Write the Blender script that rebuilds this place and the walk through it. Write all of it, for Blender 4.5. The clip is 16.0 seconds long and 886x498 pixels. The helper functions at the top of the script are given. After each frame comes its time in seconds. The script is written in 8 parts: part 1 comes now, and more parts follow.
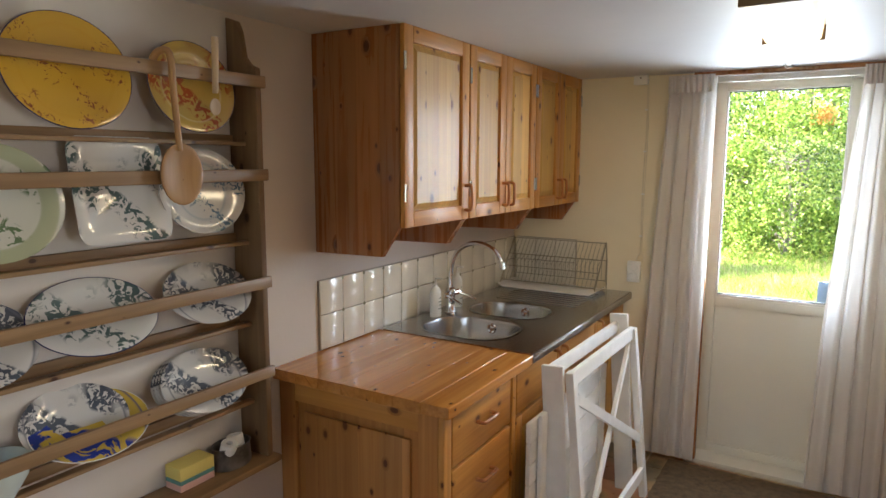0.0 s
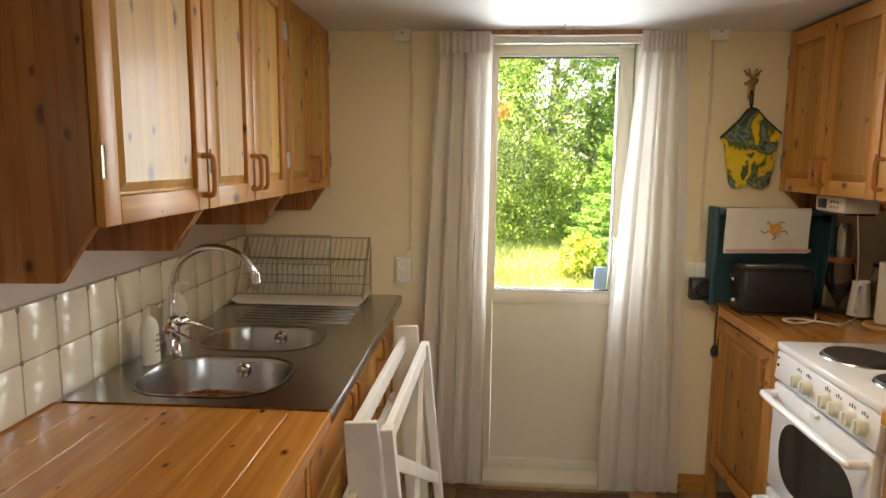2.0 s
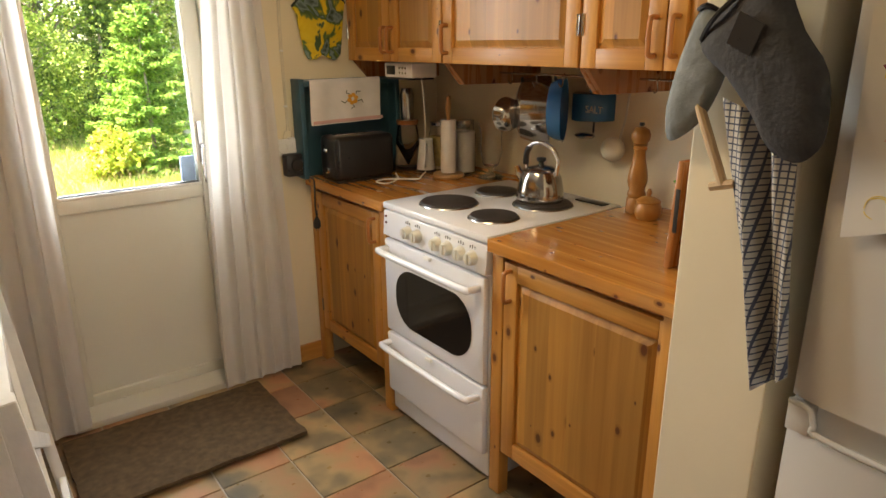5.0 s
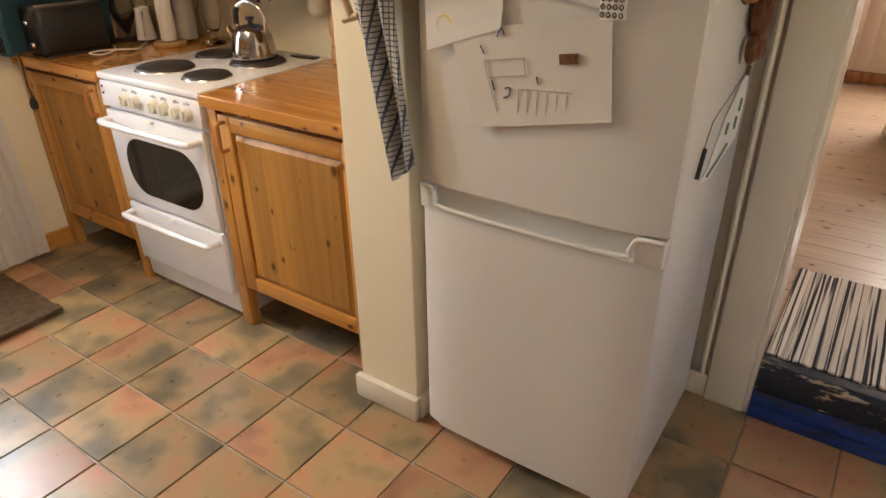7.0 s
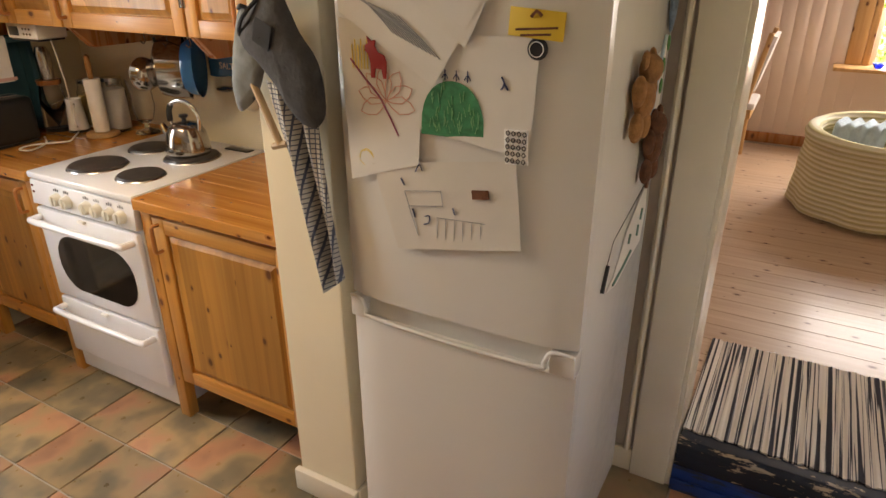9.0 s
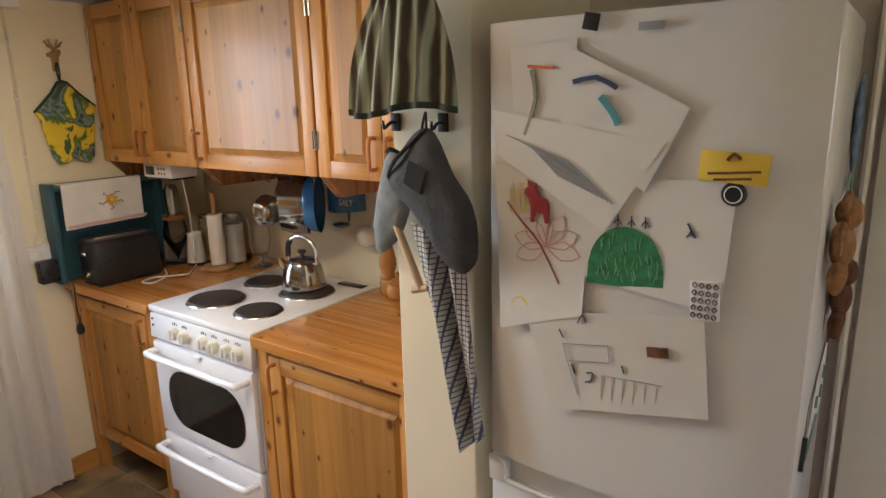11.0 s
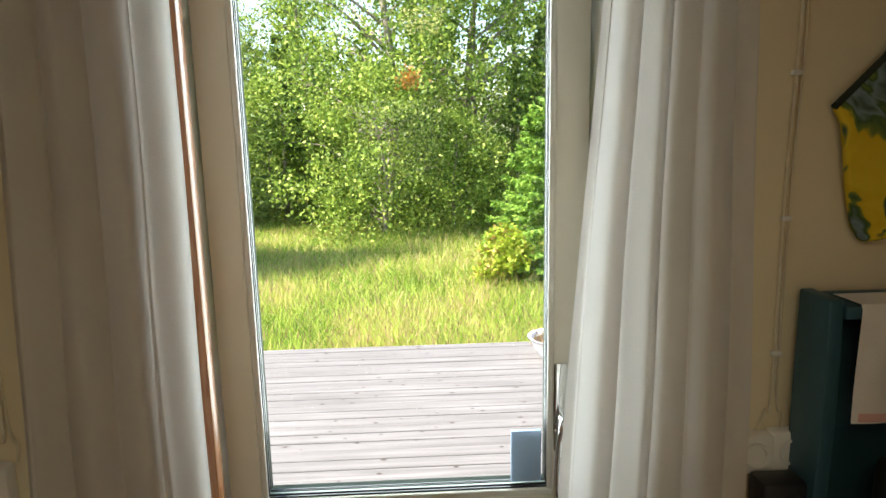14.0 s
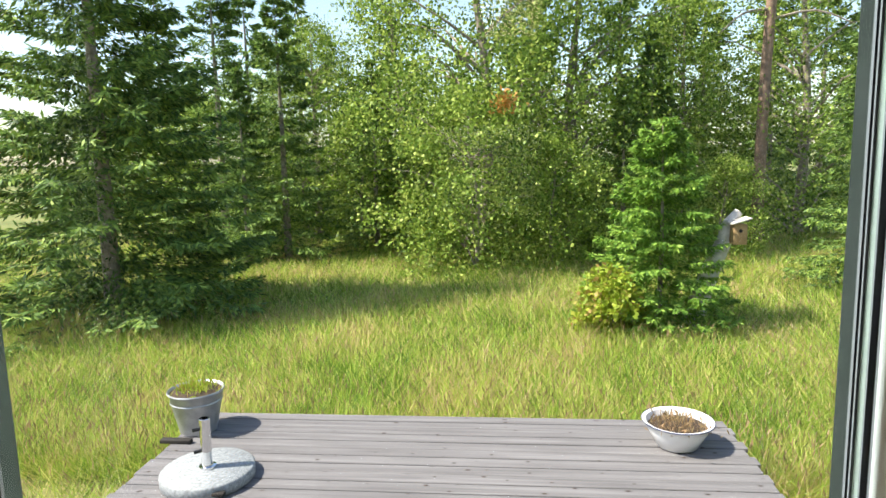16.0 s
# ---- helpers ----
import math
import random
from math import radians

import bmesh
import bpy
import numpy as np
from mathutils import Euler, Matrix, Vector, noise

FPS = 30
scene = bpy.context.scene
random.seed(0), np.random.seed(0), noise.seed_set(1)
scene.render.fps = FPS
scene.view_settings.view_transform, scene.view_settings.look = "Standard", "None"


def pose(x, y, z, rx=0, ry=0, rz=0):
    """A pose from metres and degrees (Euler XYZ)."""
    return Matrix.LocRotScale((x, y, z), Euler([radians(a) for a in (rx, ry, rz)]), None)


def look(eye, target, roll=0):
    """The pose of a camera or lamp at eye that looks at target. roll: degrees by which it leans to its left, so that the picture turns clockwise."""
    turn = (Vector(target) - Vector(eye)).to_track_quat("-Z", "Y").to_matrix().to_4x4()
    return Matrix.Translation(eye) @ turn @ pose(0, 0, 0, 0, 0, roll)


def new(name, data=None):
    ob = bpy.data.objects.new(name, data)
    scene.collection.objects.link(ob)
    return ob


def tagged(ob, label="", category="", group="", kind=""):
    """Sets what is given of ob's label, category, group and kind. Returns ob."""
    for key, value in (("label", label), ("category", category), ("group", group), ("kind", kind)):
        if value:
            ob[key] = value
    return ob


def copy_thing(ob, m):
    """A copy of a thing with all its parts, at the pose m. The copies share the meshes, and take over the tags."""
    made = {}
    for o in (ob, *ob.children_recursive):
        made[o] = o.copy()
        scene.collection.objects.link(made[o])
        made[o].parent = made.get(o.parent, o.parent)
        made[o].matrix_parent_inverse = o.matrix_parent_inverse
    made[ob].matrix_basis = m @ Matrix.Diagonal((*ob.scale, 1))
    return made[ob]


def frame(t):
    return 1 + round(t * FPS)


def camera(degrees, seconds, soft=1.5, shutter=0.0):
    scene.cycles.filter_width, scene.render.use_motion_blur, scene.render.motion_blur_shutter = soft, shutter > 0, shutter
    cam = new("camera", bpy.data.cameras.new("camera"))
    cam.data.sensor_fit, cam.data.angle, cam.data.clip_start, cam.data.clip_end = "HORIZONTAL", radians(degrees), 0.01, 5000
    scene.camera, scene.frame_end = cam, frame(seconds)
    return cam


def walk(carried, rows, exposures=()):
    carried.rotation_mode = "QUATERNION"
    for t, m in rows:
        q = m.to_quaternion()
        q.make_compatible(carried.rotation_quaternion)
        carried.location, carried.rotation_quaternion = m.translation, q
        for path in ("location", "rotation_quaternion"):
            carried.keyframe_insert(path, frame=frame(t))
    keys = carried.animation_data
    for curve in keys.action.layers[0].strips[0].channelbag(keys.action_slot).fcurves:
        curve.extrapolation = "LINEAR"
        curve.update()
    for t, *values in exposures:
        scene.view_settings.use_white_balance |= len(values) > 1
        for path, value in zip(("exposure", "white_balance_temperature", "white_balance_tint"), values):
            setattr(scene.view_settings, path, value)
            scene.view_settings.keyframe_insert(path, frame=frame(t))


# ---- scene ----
cam = camera(68.7, 16.0)
PATH = [
    (0, (0.005, 0.035, 1.63), (-1.016, 1.733, 1.358), 0.2),
    (0.5, (-0.102, 0.102, 1.575), (-1.03, 1.854, 1.312), 0.0),
    (1, (-0.305, 0.222, 1.564), (-0.986, 2.081, 1.276), 0.3),
    (1.5, (-0.462, 0.446, 1.545), (-0.848, 2.386, 1.25), 0.2),
    (2, (-0.551, 0.717, 1.529), (-0.676, 2.694, 1.252), 0.5),
    (2.5, (-0.64, 0.978, 1.539), (-0.44, 2.948, 1.254), 0.3),
    (3, (-0.69, 1.139, 1.53), (-0.14, 3.041, 1.244), -0.0),
    (3.5, (-0.695, 1.160, 1.505), (0.090, 2.985, 1.178), -0.1),
    (4, (-0.712, 1.16, 1.486), (0.265, 2.852, 1.06), 0.1),
    (4.2, (-0.722, 1.155, 1.476), (0.306, 2.803, 1.0), 0.0),
    (6.3, (-0.845, 0.496, 1.486), (0.488, 1.765, 0.704), -0.9),
    (6.5, (-0.838, 0.49, 1.48), (0.544, 1.684, 0.665), -1.0),
    (7, (-0.823, 0.494, 1.448), (0.63, 1.499, 0.511), -0.7),
    (7.5, (-0.805, 0.491, 1.465), (0.66, 1.373, 0.427), -0.7),
    (8, (-0.796, 0.475, 1.543), (0.683, 1.324, 0.498), -0.5),
    (8.5, (-0.795, 0.461, 1.602), (0.706, 1.31, 0.589), -0.4),
    (9, (-0.805, 0.45, 1.653), (0.782, 1.34, 0.822), -0.2),
    (9.2, (-0.803, 0.443, 1.669), (0.811, 1.354, 0.917), -0.2),
    (11.3, (-0.768, 0.814, 1.663), (0.768, 2.033, 1.27), -0.2),
    (11.5, (-0.724, 0.921, 1.662), (0.689, 2.281, 1.27), -0.3),
    (12, (-0.586, 1.176, 1.639), (0.497, 2.813, 1.259), -0.8),
    (12.5, (-0.411, 1.472, 1.646), (0.318, 3.295, 1.269), -1.2),
    (13, (-0.325, 1.81, 1.622), (0.076, 3.735, 1.253), -1.4),
    (13.5, (-0.262, 2.193, 1.623), (-0.045, 4.148, 1.258), -1.5),
    (14, (-0.204, 2.601, 1.603), (-0.119, 4.566, 1.242), -1.2),
    (14.5, (-0.186, 2.949, 1.613), (-0.213, 4.916, 1.252), -0.7),
    (15, (-0.179, 3.2, 1.625), (-0.252, 5.168, 1.274), -1.2),
    (15.5, (-0.168, 3.34, 1.645), (-0.289, 5.308, 1.308), -1.3),
    (16, (-0.155, 3.397, 1.651), (-0.363, 5.365, 1.366), -1.4),
]
EXPOSURES = [(0.0, 3.1, 6300, 14), (0.5, 3.15, 7200, 15), (1.5, 3.1, 7300, 13), (2.5, 2.95, 7700, 13), (4.0, 2.85, 7900, 13), (6.3, 3.5, 7400, 18), (9.2, 3.35, 7700, 19), (11.5, 3.35, 5900, 15), (12.0, 2.9, 5700, 14), (12.5, 2.45, 6500, 14), (13.5, 2.0, 7200, 10), (14.2, 1.65, 7000, 6), (14.6, 1.4, 6900, 4), (15.2, 1.2, 6800, 4), (16.0, 1.05, 7000, 7)]
walk(cam, [(t, look(eye, target, roll)) for t, eye, target, roll in PATH], EXPOSURES)

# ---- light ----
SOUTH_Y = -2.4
SUN_EL, SUN_AZ = 52.0, 256.0
world = bpy.data.worlds.new("world")
scene.world = world
world.use_nodes = True
wn = world.node_tree.nodes
sky = wn.new("ShaderNodeTexSky")
sky.sky_type, sky.sun_disc = "NISHITA", False
sky.sun_elevation, sky.sun_rotation = radians(SUN_EL), radians(SUN_AZ)
wn["Background"].inputs[1].default_value = 0.15
world.node_tree.links.new(sky.outputs[0], wn["Background"].inputs[0])
sun_dir = Vector((math.sin(radians(SUN_AZ)) * math.cos(radians(SUN_EL)), math.cos(radians(SUN_AZ)) * math.cos(radians(SUN_EL)), math.sin(radians(SUN_EL))))
sun = new("sun", bpy.data.lights.new("sun", "SUN"))
sun.data.energy, sun.data.angle, sun.data.color = 5.0, radians(0.5), (1, 0.95, 0.86)
sun.matrix_world = look(sun_dir * 30, (0, 0, 0))


def area(name, eye, target, w, h, power, color):
    ob = new(name, bpy.data.lights.new(name, "AREA"))
    ob.data.shape, ob.data.size, ob.data.size_y, ob.data.energy, ob.data.color = "RECTANGLE", w, h, power, color
    ob.matrix_world = look(eye, target)
    return ob


door_light = area("daylight_door", (-0.23, 3.90, 1.45), (-0.23, 0.0, 0.7), 0.55, 1.05, 3.4, (0.78, 0.91, 1))
door_light.data.spread = radians(135)
area("daylight_room", (5.14, -0.38, 1.45), (2.0, 0.3, 0.4), 0.9, 1.1, 7.0, (0.97, 0.98, 1))
# Added fill for fridge side and casing; the south window is made up.
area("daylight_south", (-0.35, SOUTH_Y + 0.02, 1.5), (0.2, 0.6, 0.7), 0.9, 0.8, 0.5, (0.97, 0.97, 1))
bulb = new("bulb", bpy.data.lights.new("bulb", "AREA"))
bulb.data.shape, bulb.data.size, bulb.data.size_y, bulb.data.energy, bulb.data.color = "RECTANGLE", 0.16, 0.58, 0.85, (1, 0.80, 0.50)
bulb.matrix_world = look((-0.15, 2.28, 2.015), (-0.15, 2.28, 0))


# ---- materials ----
def material(name):
    m = bpy.data.materials.new(name)
    m.use_nodes = True
    return m, m.node_tree.nodes, m.node_tree.links, m.node_tree.nodes["Principled BSDF"]


def node(nodes, kind, **inputs):
    n = nodes.new(kind)
    for k, v in inputs.items():
        n.inputs[k].default_value = v
    return n


def ramp(nodes, stops):
    r = nodes.new("ShaderNodeValToRGB")
    e = r.color_ramp.elements
    while len(e) < len(stops):
        e.new(0.5)
    for i, (p, c) in enumerate(stops):
        e[i].position, e[i].color = p, (*c, 1) if len(c) == 3 else c
    return r


def coat(name, color, rough=0.5, metal=0.0, var=0.06, scale=6, bump=0.0, bscale=60, spec=0.5, trans=0.0, sheen=0.0):
    """A surface with two scales of variation in colour and fine relief."""
    m, n, l, p = material(name)
    tc = n.new("ShaderNodeTexCoord")
    a = node(n, "ShaderNodeTexNoise", Scale=scale, Detail=4)
    l.new(tc.outputs["Object"], a.inputs["Vector"])
    lo = tuple(max(0, c * (1 - var)) for c in color)
    hi = tuple(min(1, c * (1 + var)) for c in color)
    r = ramp(n, [(0.3, lo), (0.7, hi)])
    l.new(a.outputs[0], r.inputs[0])
    l.new(r.outputs[0], p.inputs["Base Color"])
    b = node(n, "ShaderNodeTexNoise", Scale=scale * 7, Detail=3)
    l.new(tc.outputs["Object"], b.inputs["Vector"])
    mr = node(n, "ShaderNodeMapRange", **{"To Min": max(0.02, rough * 0.8), "To Max": min(1, rough * 1.2)})
    l.new(b.outputs[0], mr.inputs[0])
    l.new(mr.outputs[0], p.inputs["Roughness"])
    p.inputs["Metallic"].default_value = metal
    p.inputs["Specular IOR Level"].default_value = spec
    p.inputs["Transmission Weight"].default_value = trans
    p.inputs["Sheen Weight"].default_value = sheen
    if bump:
        c = node(n, "ShaderNodeTexNoise", Scale=bscale, Detail=4)
        l.new(tc.outputs["Object"], c.inputs["Vector"])
        bp = node(n, "ShaderNodeBump", Strength=bump, Distance=0.004)
        l.new(c.outputs[0], bp.inputs["Height"])
        l.new(bp.outputs[0], p.inputs["Normal"])
    return m


def pine(name, axis, light, dark, rough=0.42, stave=0.0, cross="x", knots=1.0, coatw=0.07, knot_scale=8.0):
    """Pine board: grain along axis, with knots; stave is the width of glued staves across it."""
    m, n, l, p = material(name)
    tc, oi = n.new("ShaderNodeTexCoord"), n.new("ShaderNodeObjectInfo")
    mul = n.new("ShaderNodeMath")
    mul.operation = "MULTIPLY"
    mul.inputs[1].default_value = 17.0
    l.new(oi.outputs["Random"], mul.inputs[0])
    sep = n.new("ShaderNodeSeparateXYZ")
    l.new(tc.outputs["Object"], sep.inputs[0])
    shift = n.new("ShaderNodeVectorMath")
    l.new(tc.outputs["Object"], shift.inputs[0])
    off = n.new("ShaderNodeCombineXYZ")
    for i in range(3):
        l.new(mul.outputs[0], off.inputs[i])
    tone = None
    if stave:
        d = node(n, "ShaderNodeMath")
        d.operation = "DIVIDE"
        d.inputs[1].default_value = stave
        l.new(sep.outputs["XYZ".index(cross.upper())], d.inputs[0])
        f = n.new("ShaderNodeMath")
        f.operation = "FLOOR"
        l.new(d.outputs[0], f.inputs[0])
        w = n.new("ShaderNodeTexWhiteNoise")
        w.noise_dimensions = "1D"
        l.new(f.outputs[0], w.inputs["W"])
        tone = w.outputs["Value"]
        sc = n.new("ShaderNodeMath")
        sc.operation = "MULTIPLY"
        sc.inputs[1].default_value = 9.0
        l.new(tone, sc.inputs[0])
        add = n.new("ShaderNodeMath")
        l.new(sc.outputs[0], add.inputs[0])
        l.new(mul.outputs[0], add.inputs[1])
        for i in range(3):
            l.new(add.outputs[0], off.inputs[i])
    l.new(off.outputs[0], shift.inputs[1])
    ai = "xyz".index(axis)
    ks = [knot_scale] * 3
    ks[ai] = knot_scale * 0.62
    kmap = n.new("ShaderNodeMapping")
    kmap.inputs["Scale"].default_value = ks
    l.new(shift.outputs[0], kmap.inputs[0])
    ksep, kcom = n.new("ShaderNodeSeparateXYZ"), n.new("ShaderNodeCombineXYZ")
    l.new(kmap.outputs[0], ksep.inputs[0])
    l.new(ksep.outputs[ai], kcom.inputs[0])
    rest = n.new("ShaderNodeMath")
    others = [i for i in range(3) if i != ai]
    l.new(ksep.outputs[others[0]], rest.inputs[0])
    l.new(ksep.outputs[others[1]], rest.inputs[1])
    l.new(rest.outputs[0], kcom.inputs[1])
    vor = node(n, "ShaderNodeTexVoronoi", Scale=1.0)
    vor.voronoi_dimensions = "2D"
    l.new(kcom.outputs[0], vor.inputs["Vector"])
    ksc = n.new("ShaderNodeSeparateColor")
    l.new(vor.outputs["Color"], ksc.inputs[0])
    kdiv = node(n, "ShaderNodeMapRange", **{"To Min": 0.2, "To Max": 1.9})
    l.new(ksc.outputs[0], kdiv.inputs[0])
    kd = n.new("ShaderNodeMath")
    kd.operation = "DIVIDE"
    l.new(vor.outputs["Distance"], kd.inputs[0])
    l.new(kdiv.outputs[0], kd.inputs[1])
    kr = ramp(n, [(0.0, (1, 1, 1)), (0.036 * knots, (0.95, 0.95, 0.95)), (0.048 * knots, (0.40, 0.40, 0.40)), (0.085 * knots + 0.005, (0, 0, 0))])
    l.new(kd.outputs[0], kr.inputs[0])
    gs = [34.0] * 3
    gs[ai] = 1.1
    gmap = n.new("ShaderNodeMapping")
    gmap.inputs["Scale"].default_value = gs
    l.new(shift.outputs[0], gmap.inputs[0])
    bend = n.new("ShaderNodeVectorMath")
    bend.operation = "SCALE"
    bend.inputs["Scale"].default_value = 1.6
    l.new(kr.outputs[0], bend.inputs[0])
    gadd = n.new("ShaderNodeVectorMath")
    l.new(gmap.outputs[0], gadd.inputs[0])
    l.new(bend.outputs[0], gadd.inputs[1])
    g = node(n, "ShaderNodeTexNoise", Scale=1.0, Detail=5, Roughness=0.6, Distortion=0.5)
    l.new(gadd.outputs[0], g.inputs["Vector"])
    gr = ramp(n, [(0.28, dark), (0.5, tuple((a + b) / 2 for a, b in zip(light, dark))), (0.68, light)])
    l.new(g.outputs[0], gr.inputs[0])
    col = gr.outputs[0]
    if stave:
        hsv = n.new("ShaderNodeHueSaturation")
        mr = node(n, "ShaderNodeMapRange", **{"To Min": 0.78, "To Max": 1.12})
        l.new(tone, mr.inputs[0])
        l.new(mr.outputs[0], hsv.inputs["Value"])
        l.new(col, hsv.inputs["Color"])
        col = hsv.outputs[0]
    big = node(n, "ShaderNodeTexNoise", Scale=2.2, Detail=2)
    l.new(shift.outputs[0], big.inputs["Vector"])
    hs = n.new("ShaderNodeHueSaturation")
    m2 = node(n, "ShaderNodeMapRange", **{"To Min": 0.82, "To Max": 1.16})
    l.new(big.outputs[0], m2.inputs[0])
    l.new(m2.outputs[0], hs.inputs["Value"])
    l.new(col, hs.inputs["Color"])
    mix = n.new("ShaderNodeMix")
    mix.data_type = "RGBA"
    mix.inputs[7].default_value = (dark[0] * 0.24, dark[1] * 0.13, dark[2] * 0.07, 1)
    l.new(kr.outputs[0], mix.inputs[0])
    l.new(hs.outputs[0], mix.inputs[6])
    l.new(mix.outputs[2], p.inputs["Base Color"])
    r2 = node(n, "ShaderNodeMapRange", **{"To Min": rough - 0.06, "To Max": rough + 0.12})
    l.new(g.outputs[0], r2.inputs[0])
    l.new(r2.outputs[0], p.inputs["Roughness"])
    bp = node(n, "ShaderNodeBump", Strength=0.12, Distance=0.002)
    l.new(g.outputs[0], bp.inputs["Height"])
    l.new(bp.outputs[0], p.inputs["Normal"])
    p.inputs["Coat Weight"].default_value = coatw
    p.inputs["Coat Roughness"].default_value = 0.15
    return m


HONEY, HONEY_D = (0.64, 0.31, 0.070), (0.44, 0.175, 0.030)
LIT_PALE, LIT_PALE_D = (0.72, 0.43, 0.10), (0.57, 0.29, 0.05)
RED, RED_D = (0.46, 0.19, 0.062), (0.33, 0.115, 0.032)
M_pine_v = pine("pine_upright", "z", HONEY, HONEY_D)
# Paler yellow: lamp and window light put into the left-hand panels' colour.
M_pine_panel_lit = pine("pine_panel_lit_staves", "z", LIT_PALE, LIT_PALE_D, stave=0.085, cross="y")
M_pine_panel_o = pine("pine_panel_orange", "z", (0.55, 0.265, 0.055), (0.39, 0.165, 0.028), stave=0.085, cross="y")
M_pine_panel_x = pine("pine_panel_staves_x", "z", HONEY, HONEY_D, stave=0.085, cross="x")
M_pine_h = pine("pine_rail_along_y", "y", HONEY, HONEY_D)
M_pine_x = pine("pine_rail_along_x", "x", HONEY, HONEY_D)
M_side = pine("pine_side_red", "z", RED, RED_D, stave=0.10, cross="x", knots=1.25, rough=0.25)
M_top = pine("pine_worktop", "y", (0.72, 0.36, 0.10), (0.54, 0.22, 0.05), rough=0.18, stave=0.075, cross="x", coatw=0.6)
M_topS = pine("pine_stave", "y", (0.66, 0.30, 0.07), (0.44, 0.165, 0.03), rough=0.18, coatw=0.6, knots=0.8, knot_scale=11.0)
M_topL = pine("pine_worktop_across", "x", (0.70, 0.36, 0.11), (0.52, 0.22, 0.055), rough=0.16, stave=0.078, cross="y", coatw=0.7, knot_scale=5.5)
M_rackv = pine("aged_pine_upright", "z", (0.25, 0.145, 0.065), (0.16, 0.085, 0.035), rough=0.5, coatw=0.05)
M_rackh = pine("aged_pine_rail", "y", (0.34, 0.20, 0.09), (0.21, 0.115, 0.048), rough=0.5, coatw=0.05, knots=0.7)
M_handle = pine("handle_wood", "z", (0.50, 0.20, 0.06), (0.36, 0.13, 0.035), rough=0.3, knots=0.2)
M_beech = pine("beech", "z", (0.55, 0.33, 0.15), (0.45, 0.25, 0.10), rough=0.4, knots=0.2)
M_wall = coat("cream_wall_paint", (0.83, 0.73, 0.53), 0.75, var=0.025, scale=3, bump=0.15, bscale=45)
M_wallw = coat("grey_white_wall_paint", (0.70, 0.62, 0.54), 0.7, var=0.02, scale=3, bump=0.12, bscale=45)
M_ceil = coat("ceiling_paint", (0.64, 0.63, 0.63), 0.6, var=0.02, scale=2, bump=0.08, bscale=30)
M_white = coat("white_gloss_paint", (0.70, 0.67, 0.59), 0.35, var=0.02, scale=4, bump=0.03)
M_doorp = coat("door_paint", (0.74, 0.70, 0.59), 0.4, var=0.02, scale=4, bump=0.04)
M_plast = coat("white_plastic", (0.82, 0.80, 0.76), 0.35, var=0.02)
M_enamel = coat("white_enamel", (0.84, 0.84, 0.86), 0.16, var=0.015, scale=5)
M_fridge = coat("fridge_white_lacquer", (0.70, 0.67, 0.62), 0.24, var=0.012, scale=3)
M_steel = coat("brushed_steel", (0.44, 0.43, 0.42), 0.24, metal=1, var=0.04, scale=2.5)
M_chrome = coat("chrome", (0.75, 0.75, 0.76), 0.07, metal=1, var=0.02)
M_pot = coat("used_steel", (0.42, 0.40, 0.37), 0.13, metal=1, var=0.12, scale=9)
M_black = coat("black_plastic", (0.015, 0.015, 0.017), 0.3, var=0.1)
M_iron = coat("dark_cast_iron", (0.05, 0.042, 0.038), 0.45, var=0.2, scale=25, bump=0.15, bscale=150)
M_dark = coat("dark_void", (0.02, 0.017, 0.015), 0.8)
M_knob = coat("cream_knob", (0.70, 0.67, 0.57), 0.4, var=0.03)
M_cloth = coat("white_curtain_cotton", (0.76, 0.71, 0.65), 0.9, var=0.03, scale=8, bump=0.25, bscale=500, sheen=0.2)
cn, cl = M_cloth.node_tree.nodes, M_cloth.node_tree.links
ctl, cmx = cn.new("ShaderNodeBsdfTranslucent"), cn.new("ShaderNodeMixShader")
ctl.inputs[0].default_value = (0.74, 0.71, 0.68, 1)
cmx.inputs[0].default_value = 0.3
cl.new(cn["Principled BSDF"].outputs[0], cmx.inputs[1])
cl.new(ctl.outputs[0], cmx.inputs[2])
cl.new(cmx.outputs[0], cn["Material Output"].inputs[0])
M_grout = coat("grout", (0.44, 0.38, 0.31), 0.85, var=0.1, scale=30, bump=0.2)


